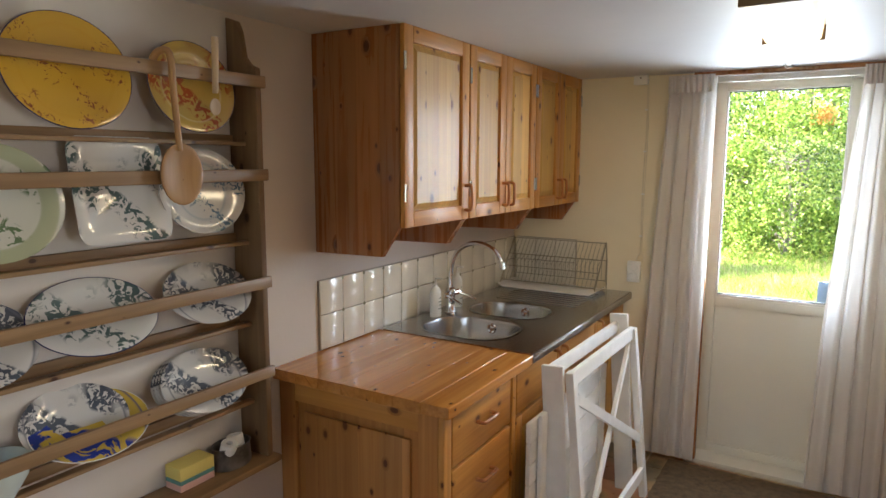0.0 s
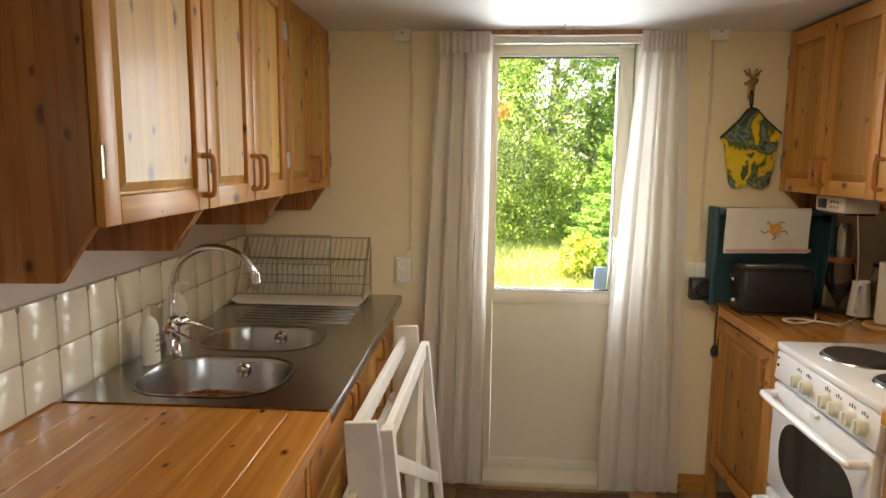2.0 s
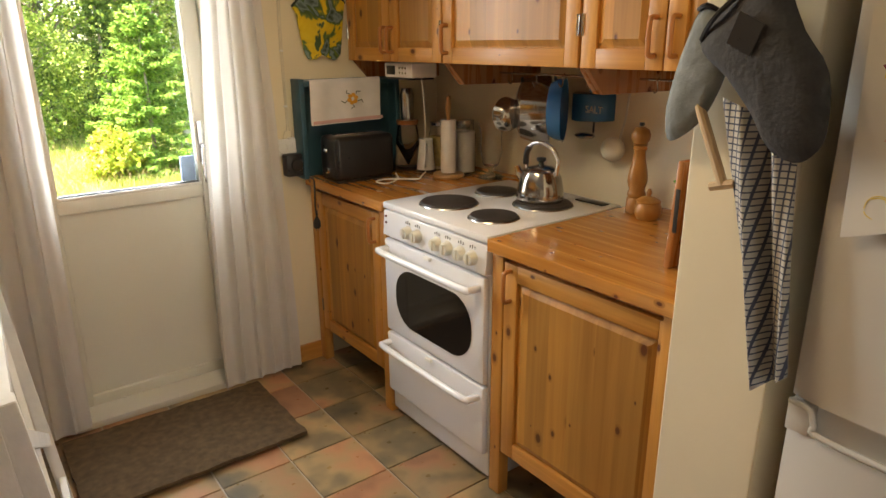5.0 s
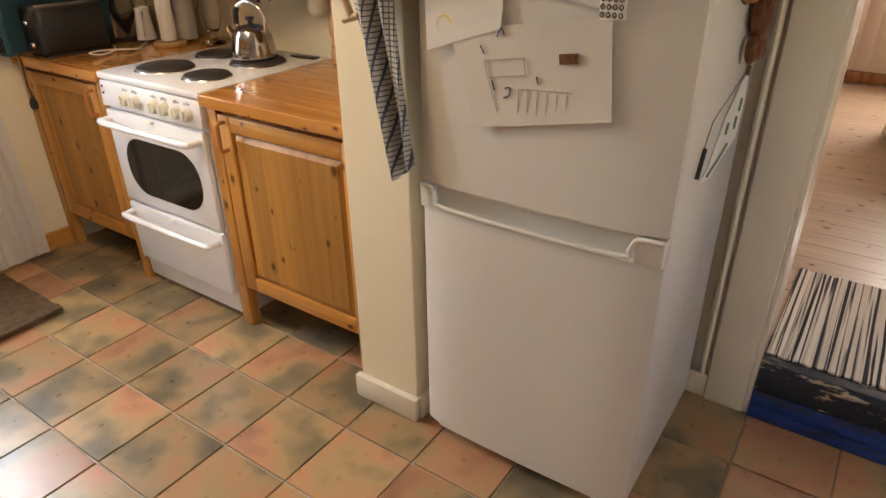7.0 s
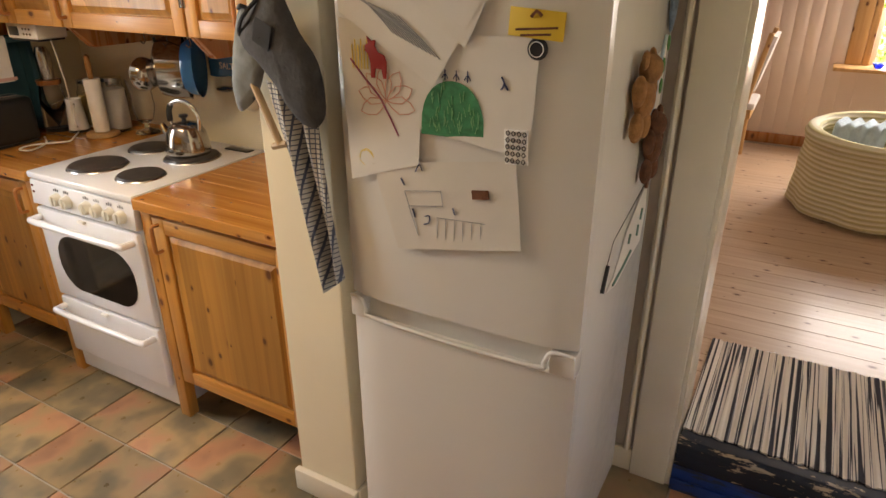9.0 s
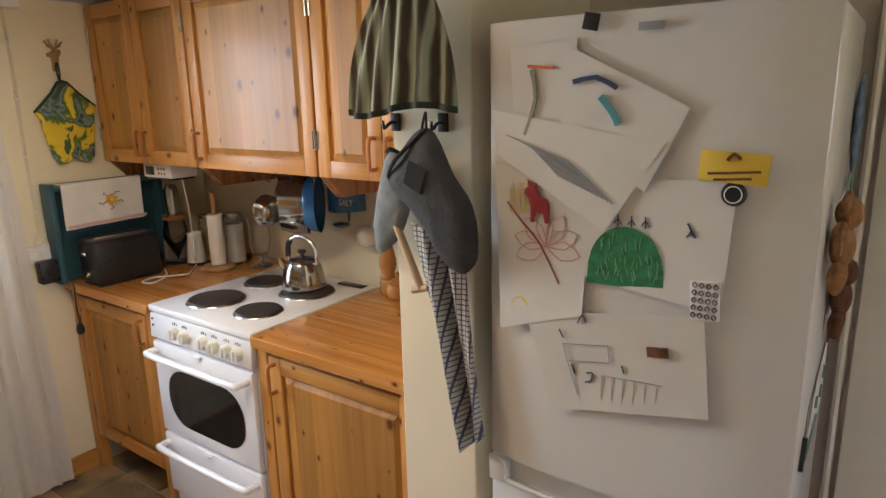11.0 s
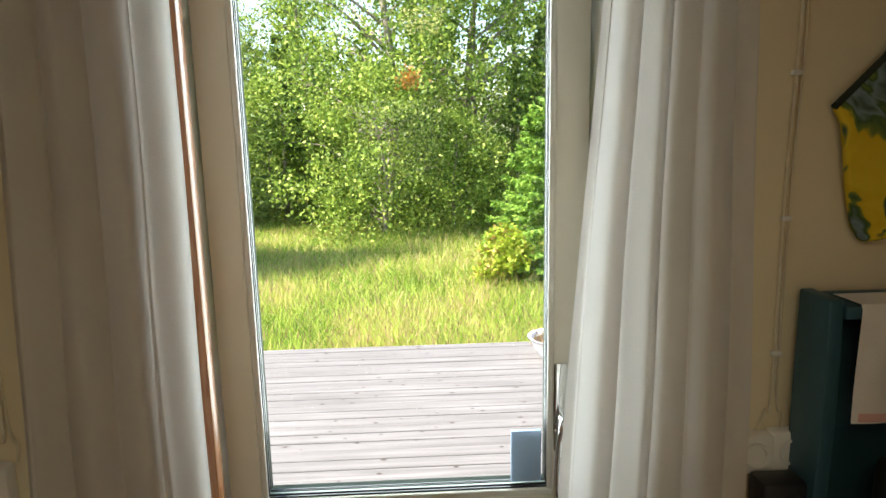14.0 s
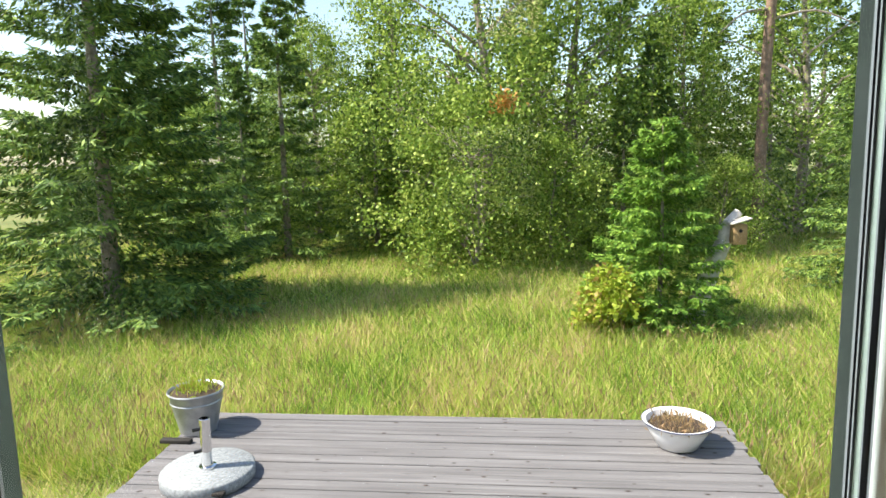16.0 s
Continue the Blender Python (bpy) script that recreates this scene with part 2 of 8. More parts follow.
def tile_mat():
    m, n, l, p = material("mottled_clay_tile")
    tc, oi = n.new("ShaderNodeTexCoord"), n.new("ShaderNodeObjectInfo")
    mul = n.new("ShaderNodeMath")
    mul.operation = "MULTIPLY"
    mul.inputs[1].default_value = 31.0
    l.new(oi.outputs["Random"], mul.inputs[0])
    a = node(n, "ShaderNodeTexNoise", Scale=3.6, Detail=3)
    a.noise_dimensions = "4D"
    l.new(tc.outputs["Object"], a.inputs["Vector"])
    l.new(mul.outputs[0], a.inputs["W"])
    r = ramp(n, [(0.30, (0.10, 0.085, 0.06)), (0.41, (0.20, 0.155, 0.09)), (0.49, (0.38, 0.26, 0.13)), (0.58, (0.47, 0.235, 0.125)), (0.72, (0.27, 0.125, 0.075))])
    l.new(a.outputs[0], r.inputs[0])
    hs = n.new("ShaderNodeHueSaturation")
    mr = node(n, "ShaderNodeMapRange", **{"To Min": 0.8, "To Max": 1.2})
    l.new(oi.outputs["Random"], mr.inputs[0])
    l.new(mr.outputs[0], hs.inputs["Value"])
    l.new(r.outputs[0], hs.inputs["Color"])
    l.new(hs.outputs[0], p.inputs["Base Color"])
    f = node(n, "ShaderNodeTexNoise", Scale=26, Detail=5)
    l.new(tc.outputs["Object"], f.inputs["Vector"])
    rr = node(n, "ShaderNodeMapRange", **{"To Min": 0.20, "To Max": 0.42})
    l.new(f.outputs[0], rr.inputs[0])
    l.new(rr.outputs[0], p.inputs["Roughness"])
    bp = node(n, "ShaderNodeBump", Strength=0.12, Distance=0.004)
    l.new(f.outputs[0], bp.inputs["Height"])
    l.new(bp.outputs[0], p.inputs["Normal"])
    return m


M_tile = tile_mat()


def glass(name, tint=(1, 1, 1), rough=0.0):
    m, n, l, p = material(name)
    p.inputs["Base Color"].default_value = (*tint, 1)
    p.inputs["Roughness"].default_value = rough
    p.inputs["Transmission Weight"].default_value = 1
    p.inputs["IOR"].default_value = 1.45
    return m


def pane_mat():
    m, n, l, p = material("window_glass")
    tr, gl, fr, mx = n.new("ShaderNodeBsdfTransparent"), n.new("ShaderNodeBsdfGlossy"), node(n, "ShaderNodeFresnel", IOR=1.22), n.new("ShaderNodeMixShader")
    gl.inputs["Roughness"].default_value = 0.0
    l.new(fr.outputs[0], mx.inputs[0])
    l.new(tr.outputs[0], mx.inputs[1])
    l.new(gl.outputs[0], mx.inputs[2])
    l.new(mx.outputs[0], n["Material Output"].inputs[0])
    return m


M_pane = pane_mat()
M_glass = glass("clear_glass")


def glow(name, color, strength):
    m, n, l, p = material(name)
    p.inputs["Base Color"].default_value = (*color, 1)
    p.inputs["Emission Color"].default_value = (*color, 1)
    p.inputs["Emission Strength"].default_value = strength
    return m


# ---- building helpers ----
def thing(name, loc=(0, 0, 0), label="", category="", group=""):
    ob = new(name)
    ob.empty_display_size = 0.05
    ob.location = loc
    return tagged(ob, label, category, group)


def root_of(ob):
    while ob.parent:
        ob = ob.parent
    return ob


def smooth(me, angle=50):
    me.polygons.foreach_set("use_smooth", [True] * len(me.polygons))
    me.set_sharp_from_angle(angle=radians(28 if len(me.polygons) <= 60 else angle))


def part(name, bm, mat, parent=None, label="", category="", kind="", flat=False):
    """One mesh, given in world metres, under a thing or a part (or on its own)."""
    me = bpy.data.meshes.new(name)
    if parent:
        o = root_of(parent).location
        bmesh.ops.translate(bm, verts=bm.verts, vec=(-o[0], -o[1], -o[2]))
    bm.to_mesh(me)
    bm.free()
    for one in mat if isinstance(mat, (list, tuple)) else (mat,):
        me.materials.append(one)
    if not flat:
        smooth(me)
    ob = new(name, me)
    ob.parent = parent
    return tagged(ob, label, category, "", kind)


def bm_new():
    return bmesh.new()


def bx(x0, y0, z0, x1, y1, z1, bev=0.0, bm=None, seg=2, mi=0):
    own = bmesh.new()
    r = bmesh.ops.create_cube(own, size=1)
    for v in r["verts"]:
        v.co = Vector(((x0 + x1) / 2 + v.co.x * (x1 - x0), (y0 + y1) / 2 + v.co.y * (y1 - y0), (z0 + z1) / 2 + v.co.z * (z1 - z0)))
    if (x1 - x0) * (y1 - y0) * (z1 - z0) < 0:
        bmesh.ops.reverse_faces(own, faces=own.faces)
    if bev:
        bmesh.ops.bevel(own, geom=own.edges[:], offset=bev, segments=seg, affect="EDGES", profile=0.5)
    return merge(own, bm, mi)


def merge(own, bm, mi=0):
    if mi:
        for f in own.faces:
            f.material_index = mi
    if bm is None:
        return own
    me = bpy.data.meshes.new("tmp")
    own.to_mesh(me)
    own.free()
    bm.from_mesh(me)
    bpy.data.meshes.remove(me)
    return bm


def prism(points, axis, a, b, bev=0.0, bm=None, mi=0):
    """A polygon in the plane across axis, drawn out from a to b."""
    own = bmesh.new()
    ax = "xyz".index(axis)

    def at(p, v):
        q = list(p)
        q.insert(ax, v)
        return q
    lo = [own.verts.new(at(p, a)) for p in points]
    hi = [own.verts.new(at(p, b)) for p in points]
    own.faces.new(lo)
    own.faces.new(hi[::-1])
    for i in range(len(points)):
        j = (i + 1) % len(points)
        own.faces.new((lo[j], lo[i], hi[i], hi[j]))
    bmesh.ops.recalc_face_normals(own, faces=own.faces)
    if bev:
        bmesh.ops.bevel(own, geom=own.edges[:], offset=bev, segments=2, affect="EDGES", profile=0.5)
    return merge(own, bm, mi)


def lathe(profile, at=(0, 0, 0), seg=24, bm=None, mi=0, axis="z", squash=(1, 1)):
    """A profile of (radius, height) turned round an upright (or given) axis."""
    own = bmesh.new()
    rings = []
    for r, z in profile:
        if r < 1e-5:
            rings.append([own.verts.new((0, 0, z))])
        else:
            rings.append([own.verts.new((r * math.cos(2 * math.pi * i / seg) * squash[0], r * math.sin(2 * math.pi * i / seg) * squash[1], z)) for i in range(seg)])
    for a, b in zip(rings, rings[1:]):
        for i in range(seg):
            j = (i + 1) % seg
            if len(a) == 1 and len(b) > 1:
                own.faces.new((a[0], b[j], b[i]))
            elif len(b) == 1 and len(a) > 1:
                own.faces.new((a[i], a[j], b[0]))
            elif len(a) > 1:
                own.faces.new((a[i], a[j], b[j], b[i]))
    bmesh.ops.recalc_face_normals(own, faces=own.faces)
    if axis == "x":
        bmesh.ops.rotate(own, verts=own.verts, matrix=Matrix.Rotation(radians(90), 3, "Y"))
    elif axis == "-x":
        bmesh.ops.rotate(own, verts=own.verts, matrix=Matrix.Rotation(radians(-90), 3, "Y"))
    elif axis == "y":
        bmesh.ops.rotate(own, verts=own.verts, matrix=Matrix.Rotation(radians(-90), 3, "X"))
    elif axis == "-y":
        bmesh.ops.rotate(own, verts=own.verts, matrix=Matrix.Rotation(radians(90), 3, "X"))
    bmesh.ops.translate(own, verts=own.verts, vec=at)
    return merge(own, bm, mi)


def tube(points, r, seg=8, bm=None, mi=0, closed=False, smooth_n=0, radii=None, flat=1.0):
    """A round bar along a line of points."""
    pts = [Vector(p) for p in points]
    if smooth_n:
        fine = []
        n = len(pts)
        last = n if closed else n - 1
        for i in range(last):
            p0, p1, p2, p3 = (pts[(i + k) % n] if closed else pts[min(max(i + k, 0), n - 1)] for k in (-1, 0, 1, 2))
            for s in range(smooth_n):
                t = s / smooth_n
                fine.append(0.5 * ((2 * p1) + (p2 - p0) * t + (2 * p0 - 5 * p1 + 4 * p2 - p3) * t * t + (3 * p1 - p0 - 3 * p2 + p3) * t ** 3))
        if not closed:
            fine.append(pts[-1])
        pts = fine
    own = bmesh.new()
    n = len(pts)
    rings, side = [], None
    for i, p in enumerate(pts):
        a, b = (pts[i - 1], pts[(i + 1) % n]) if closed else (pts[max(i - 1, 0)], pts[min(i + 1, n - 1)])
        d = (b - a).normalized()
        if side is None:
            side = d.orthogonal().normalized()
        side = (side - d * side.dot(d)).normalized()
        up = d.cross(side)
        rr = radii[min(i, len(radii) - 1)] if radii and not smooth_n else (r if not radii else radii[0] + (radii[-1] - radii[0]) * i / max(1, n - 1))
        rings.append([own.verts.new(p + side * rr * math.cos(2 * math.pi * k / seg) + up * rr * flat * math.sin(2 * math.pi * k / seg)) for k in range(seg)])
    pairs = list(zip(rings, rings[1:])) + ([(rings[-1], rings[0])] if closed else [])
    for a, b in pairs:
        for k in range(seg):
            own.faces.new((a[k], a[(k + 1) % seg], b[(k + 1) % seg], b[k]))
    if not closed:
        own.faces.new(rings[0][::-1])
        own.faces.new(rings[-1])
    bmesh.ops.recalc_face_normals(own, faces=own.faces)
    return merge(own, bm, mi)


def sheet(fn, nu, nv, thick=0.0, bm=None, mi=0):
    """A surface of fn(u, v), u and v from 0 to 1, with thickness."""
    own = bmesh.new()
    g = [[own.verts.new(fn(i / nu, j / nv)) for j in range(nv + 1)] for i in range(nu + 1)]
    for i in range(nu):
        for j in range(nv):
            own.faces.new((g[i][j], g[i + 1][j], g[i + 1][j + 1], g[i][j + 1]))
    bmesh.ops.recalc_face_normals(own, faces=own.faces)
    if thick:
        bmesh.ops.solidify(own, geom=own.faces[:], thickness=thick)
    return merge(own, bm, mi)


def cushion(x, y, z, rx, ry, rz, seg=20, bm=None, power=1.0, mi=0):
    own = bmesh.new()
    bmesh.ops.create_uvsphere(own, u_segments=seg, v_segments=seg // 2, radius=1)
    for v in own.verts:
        v.co = Vector((x + v.co.x * rx, y + v.co.y * ry, z + v.co.z * rz))
    return merge(own, bm, mi)


def structure(name, bm, mat, **kw):
    return part(name, bm, mat, None, kind="structure", **kw)


# ---- the kitchen's shell ----
N, WEST, EAST, SOUTH, CEIL = 3.63, -1.65, 1.22, -2.4, 2.11
DX0, DX1, DTOP = -0.60, 0.12, 2.05
b = bx(WEST - 0.2, N, -0.3, DX0, N + 0.21, 2.4)
bx(DX1, N, -0.3, EAST + 0.2, N + 0.21, 2.4, bm=b)
bx(DX0, N, DTOP + 0.005, DX1, N + 0.21, 2.4, bm=b)
bx(DX0, N, -0.3, DX1, N + 0.21, -0.004, bm=b)
structure("wall_north", b, M_wall, flat=True)
b = bx(WEST - 0.2, SOUTH, -0.3, WEST, N, 2.4)
structure("wall_west", b, M_wallw, flat=True)
structure("wall_east", bx(EAST, 1.69, -0.3, EAST + 0.2, N, 2.4), M_wall, flat=True)
structure("wall_stub", bx(0.43, 1.465, -0.1, EAST + 0.2, 1.69, CEIL, 0.004), M_wall, flat=True)
b = bx(1.05, 0.62, -0.3, 1.20, 1.465, CEIL + 0.1)
bx(1.05, SOUTH, -0.3, 1.20, -0.30, CEIL + 0.1, bm=b)
bx(1.05, -0.30, 2.02, 1.20, 0.62, CEIL + 0.1, bm=b)
structure("wall_doorway", b, M_wallw, flat=True)
# Unseen wall; its window opening is made up for the south fill.
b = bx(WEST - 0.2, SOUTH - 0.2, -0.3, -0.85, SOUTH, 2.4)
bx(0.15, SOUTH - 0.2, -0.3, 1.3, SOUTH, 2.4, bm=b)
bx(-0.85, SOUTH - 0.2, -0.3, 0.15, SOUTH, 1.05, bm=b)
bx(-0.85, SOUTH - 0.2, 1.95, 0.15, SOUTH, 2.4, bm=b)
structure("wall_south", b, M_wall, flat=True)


def soffit(u, v):
    x = WEST - 0.05 + u * (EAST - WEST + 0.1)
    y = SOUTH - 0.1 + v * (N + 0.05 - SOUTH + 0.1)
    return (x, y, CEIL + 0.012 * noise.noise((x * 0.9, y * 0.9, 3.0)))


structure("ceiling", sheet(soffit, 24, 40, 0.03), M_ceil)
structure("roof_slab", bx(WEST - 0.2, SOUTH - 0.2, 2.3, 1.42, N + 0.21, 2.4), M_dark, flat=True)
FLOOR = structure("floor", bx(WEST - 0.1, SOUTH - 0.1, -0.2, EAST, N + 0.1, -0.006), M_grout, flat=True)


# ---- left worktop and cupboards ----
KITCHEN_DOOR = 0.02


def d_handle(x, y, z, h, out, parent, vertical=True, mat=None):
    """A bent wooden grip: h long, standing off the door by out along x."""
    s = 1 if out > 0 else -1
    o = abs(out)
    if vertical:
        pts = [(x, y, z - h / 2), (x + s * o * 0.75, y, z - h / 2), (x + s * o, y, z - h / 2 + 0.015), (x + s * o, y, z + h / 2 - 0.015), (x + s * o * 0.75, y, z + h / 2), (x, y, z + h / 2)]
    else:
        pts = [(x, y - h / 2, z), (x + s * o * 0.75, y - h / 2, z), (x + s * o, y - h / 2 + 0.015, z), (x + s * o, y + h / 2 - 0.015, z), (x + s * o * 0.75, y + h / 2, z), (x, y + h / 2, z)]
    return part("handle", tube(pts, 0.007, 8, smooth_n=4), mat or M_handle, parent, "rounded reddish wooden handle")


def panel_door(x, face, y0, y1, z0, z1, parent, handle=None, hz=None, frame=0.055, pmat=None, fmat=None, hinge=None):
    """A framed pine door in a plane across x. face: +1 or -1, the side it shows; x: its back."""
    t, f = 0.020, face
    pm, fm = pmat or M_pine_panel_lit, fmat or M_pine_v
    lo, hi = sorted((x, x + f * t))
    back = sorted((x, x + f * 0.003))
    door = part("door", bx(back[0], y0 + 0.004, z0 + 0.004, back[1], y1 - 0.004, z1 - 0.004), fm, parent)
    for p, q in ((y0, y0 + frame), (y1 - frame, y1)):
        part("stile", bx(lo + 0.0005, p, z0, hi, q, z1, 0.003), fm, door)
    for p, q in ((z0, z0 + frame), (z1 - frame, z1)):
        part("rail", bx(lo + 0.0008, y0 + frame, p, hi, y1 - frame, q, 0.003), M_pine_h, door)
    a0, a1, c0, c1 = y0 + frame, y1 - frame, z0 + frame, z1 - frame
    bvl, own = 0.022, bmesh.new()
    rings = []
    for inset, dep in ((0, 0.0035), (0, 0.007), (0.006, 0.008), (bvl, 0.016), (bvl + 0.003, 0.0175)):
        px_ = x + f * dep
        rings.append([own.verts.new(c) for c in ((px_, a0 + inset, c0 + inset), (px_, a1 - inset, c0 + inset), (px_, a1 - inset, c1 - inset), (px_, a0 + inset, c1 - inset))])
    for p, q in zip(rings, rings[1:]):
        for i in range(4):
            j = (i + 1) % 4
            own.faces.new((p[i], p[j], q[j], q[i]))
    own.faces.new(rings[-1])
    own.faces.new(rings[0][::-1])
    bmesh.ops.recalc_face_normals(own, faces=own.faces)
    part("panel", own, pm, door, flat=True)
    if handle is not None:
        d_handle(x + f * t, handle, hz, 0.095, f * 0.030, door)
    if hinge is not None:
        for z in (z0 + 0.12, z1 - 0.12):
            part("hinge", tube([(x + f * t, hinge, z - 0.03), (x + f * t, hinge, z + 0.03)], 0.005, 8), M_steel, door)
    return door


def wall_cupboard(y0, y1, xw, xf, z0, z1, drop, doors, label, group):
    """Wall cupboard between y0 and y1, back at xw, doors at xf. doors: (y0, y1, handle's y, hinge's y)."""
    f = 1 if xf > xw else -1
    c = thing("wall_cupboard", ((xw + xf) / 2, (y0 + y1) / 2, z0), label, "cupboard", group)
    xb = xf - f * 0.021
    out = [(xw, drop), (xb - f * 0.075, drop + 0.005), (xb, z0), (xb, z1), (xw, z1)]
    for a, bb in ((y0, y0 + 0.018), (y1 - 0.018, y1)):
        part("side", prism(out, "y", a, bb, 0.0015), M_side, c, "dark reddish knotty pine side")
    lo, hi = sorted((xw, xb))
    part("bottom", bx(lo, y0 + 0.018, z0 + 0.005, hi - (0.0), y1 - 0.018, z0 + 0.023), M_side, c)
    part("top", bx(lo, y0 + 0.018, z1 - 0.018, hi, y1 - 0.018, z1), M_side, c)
    for a, bb, h, hg in doors:
        # Left-hand doors take the lit tone, right-hand ones the orange pine.
        panel_door(xb + f * 0.001, f, a, bb, z0, z1, c, h, z0 + 0.085, hinge=hg, pmat=M_pine_panel_lit if f > 0 else M_pine_panel_o)
    return c


ZU0, ZU1 = 1.397, 2.078
XF = -1.246
LBL = "knotty pine wall cupboard with raised panel doors above the sink"
wall_cupboard(1.86, 2.318, WEST, XF, ZU0, ZU1, 1.285, [(1.864, 2.314, 2.285, 1.868)], "knotty pine wall cupboard with one door toned lamplit yellow and dark side", "wall cupboards over sink")
wall_cupboard(2.320, 2.985, WEST, XF, ZU0, ZU1, 1.285, [(2.324, 2.651, 2.625, 2.328), (2.655, 2.981, 2.682, 2.977)], LBL, "wall cupboards over sink")
wall_cupboard(2.987, 3.626, WEST, XF, ZU0, ZU1, 1.285, [(2.991, 3.305, 3.278, 2.995), (3.309, 3.622, 3.336, 3.618)], "knotty pine wall cupboard with two raised panel doors in the corner", "wall cupboards over sink")
XR = 0.72
LBR = "knotty pine wall cupboard with raised panel doors above the cooker"
ZR0, ZR1 = 1.405, 2.06
wall_cupboard(2.925, 3.626, EAST, XR, ZR0, ZR1, 1.32, [(2.929, 3.274, 3.252, 2.933), (3.278, 3.622, 3.30, 3.618)], "knotty pine wall cupboard with two narrow doors in the corner", "wall cupboards over cooker")
wall_cupboard(2.262, 2.923, EAST, XR, ZR0, ZR1, 1.32, [(2.266, 2.919, 2.89, 2.270)], "knotty pine wall cupboard with one wide door above the cooker", "wall cupboards over cooker")
wall_cupboard(1.694, 2.260, EAST, XR, ZR0, ZR1, 1.32, [(1.698, 1.975, 1.94, 1.702), (1.979, 2.256, 2.005, 2.252)], "knotty pine wall cupboard with two doors beside the towel hooks", "wall cupboards over cooker")

# base cupboards, left
M_side2 = pine("pine_end_orange", "z", (0.58, 0.27, 0.07), (0.42, 0.16, 0.035), stave=0.09, cross="x", knots=1.2)
CLX, CLY = -0.925, 1.62
base = thing("base_cupboard", (-1.3, 1.9, 0), "knotty pine base cupboard with three drawers and panelled end", "cupboard", "base cupboards")
xb = CLX - 0.055
part("side", bx(WEST + 0.002, 1.668, 0.085, xb, 1.680, 0.855), M_side2, base, "knotty pine end panel")
for x0, x1 in ((WEST + 0.001, WEST + 0.075), (xb - 0.075, xb - 0.003)):
    part("end_stile", bx(x0, 1.650, 0.0, x1, 1.668, 0.860, 0.002), M_side2, base)
for z0, z1 in ((0.785, 0.860), (0.0, 0.10)):
    part("end_rail", bx(WEST + 0.075, 1.651, z0, xb - 0.075, 1.668, z1, 0.002), M_pine_x, base)
part("raised_panel", bx(WEST + 0.11, 1.655, 0.14, xb - 0.11, 1.669, 0.75, 0.006), M_side2, base)
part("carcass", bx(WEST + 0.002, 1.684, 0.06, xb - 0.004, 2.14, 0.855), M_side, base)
part("post", bx(xb - 0.003, 1.652, 0.0, xb + 0.018, 1.70, 0.859, 0.003), M_pine_v, base)
for z0, z1 in ((0.665, 0.845), (0.45, 0.655), (0.235, 0.44), (0.06, 0.225)):
    dr = part("drawer", bx(xb, 1.704, z0, xb + 0.02, 2.13, z1, 0.006), M_pine_h, base)
    d_handle(xb + 0.02, 1.915, (z0 + z1) / 2 + 0.01, 0.10, 0.03, dr, vertical=False)
for i, (y0, y1, hy) in enumerate(((2.15, 2.60, 2.56), (2.61, 3.10, 2.65), (3.11, 3.61, 3.15))):
    c = thing("base_cupboard", (-1.3, (y0 + y1) / 2, 0), "knotty pine base cupboard with panelled door under the sink", "cupboard", "base cupboards")
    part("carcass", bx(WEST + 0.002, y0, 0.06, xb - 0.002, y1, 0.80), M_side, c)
    part("post", bx(xb - 0.002, y0, 0.0, xb + 0.018, y0 + 0.03, 0.859, 0.002), M_pine_v, c)
    panel_door(xb, 1, y0 + 0.033, y1 - 0.003, 0.10, 0.665, c, hy, 0.60)
    fr = part("drawer_front", bx(xb, y0 + 0.033, 0.675, xb + 0.02, y1 - 0.003, 0.845, 0.005), M_pine_h, c)
    d_handle(xb + 0.02, hy, 0.79, 0.085, 0.028, fr)
w = thing("worktop", (-1.3, 1.93, 0.86), "varnished knotty pine worktop of glued staves", "worktop")
nst = 7
for k in range(nst):
    xa, xb_ = WEST + 0.002 + (CLX - WEST - 0.002) * k / nst, WEST + 0.002 + (CLX - WEST - 0.002) * (k + 1) / nst
    part("stave", bx(xa, CLY, 0.862, xb_ - 0.0004, 2.245, 0.900, 0.0012 if k < nst - 1 else 0.004), M_topS, w, flat=True)

# sink
SX0, SX1, SY0, SY1 = WEST + 0.022, CLX - 0.002, 2.247, N - 0.004
sink = thing("sink", (-1.3, 2.9, 0.88), "stainless steel sink unit with two bowls and drainer", "sink")


def rrect(cx, cy, hx, hy, r, n=6):
    out = []
    for sx, sy, a0 in ((1, 1, 0), (-1, 1, 90), (-1, -1, 180), (1, -1, 270)):
        for k in range(n + 1):
            a = radians(a0 + 90 * k / n)
            out.append((cx + sx * (hx - r) + r * math.cos(a), cy + sy * (hy - r) + r * math.sin(a)))
    return out


def bowl_bm(cx, cy, hx, hy, r, top, depth):
    own = bmesh.new()
    prof = [(0.012, 0.002), (0.0, 0.0), (-0.004, -0.012), (-0.012, -depth + 0.03), (-0.03, -depth + 0.008), (-0.07, -depth)]
    rings = []
    for d, z in prof:
        rings.append([own.verts.new((x, y, top + z)) for x, y in rrect(cx, cy, hx + d, hy + d, max(0.02, r + d))])
    for p, q in zip(rings, rings[1:]):
        for i in range(len(p)):
            j = (i + 1) % len(p)
            own.faces.new((p[i], q[i], q[j], p[j]))
    own.faces.new(rings[-1])
    return own


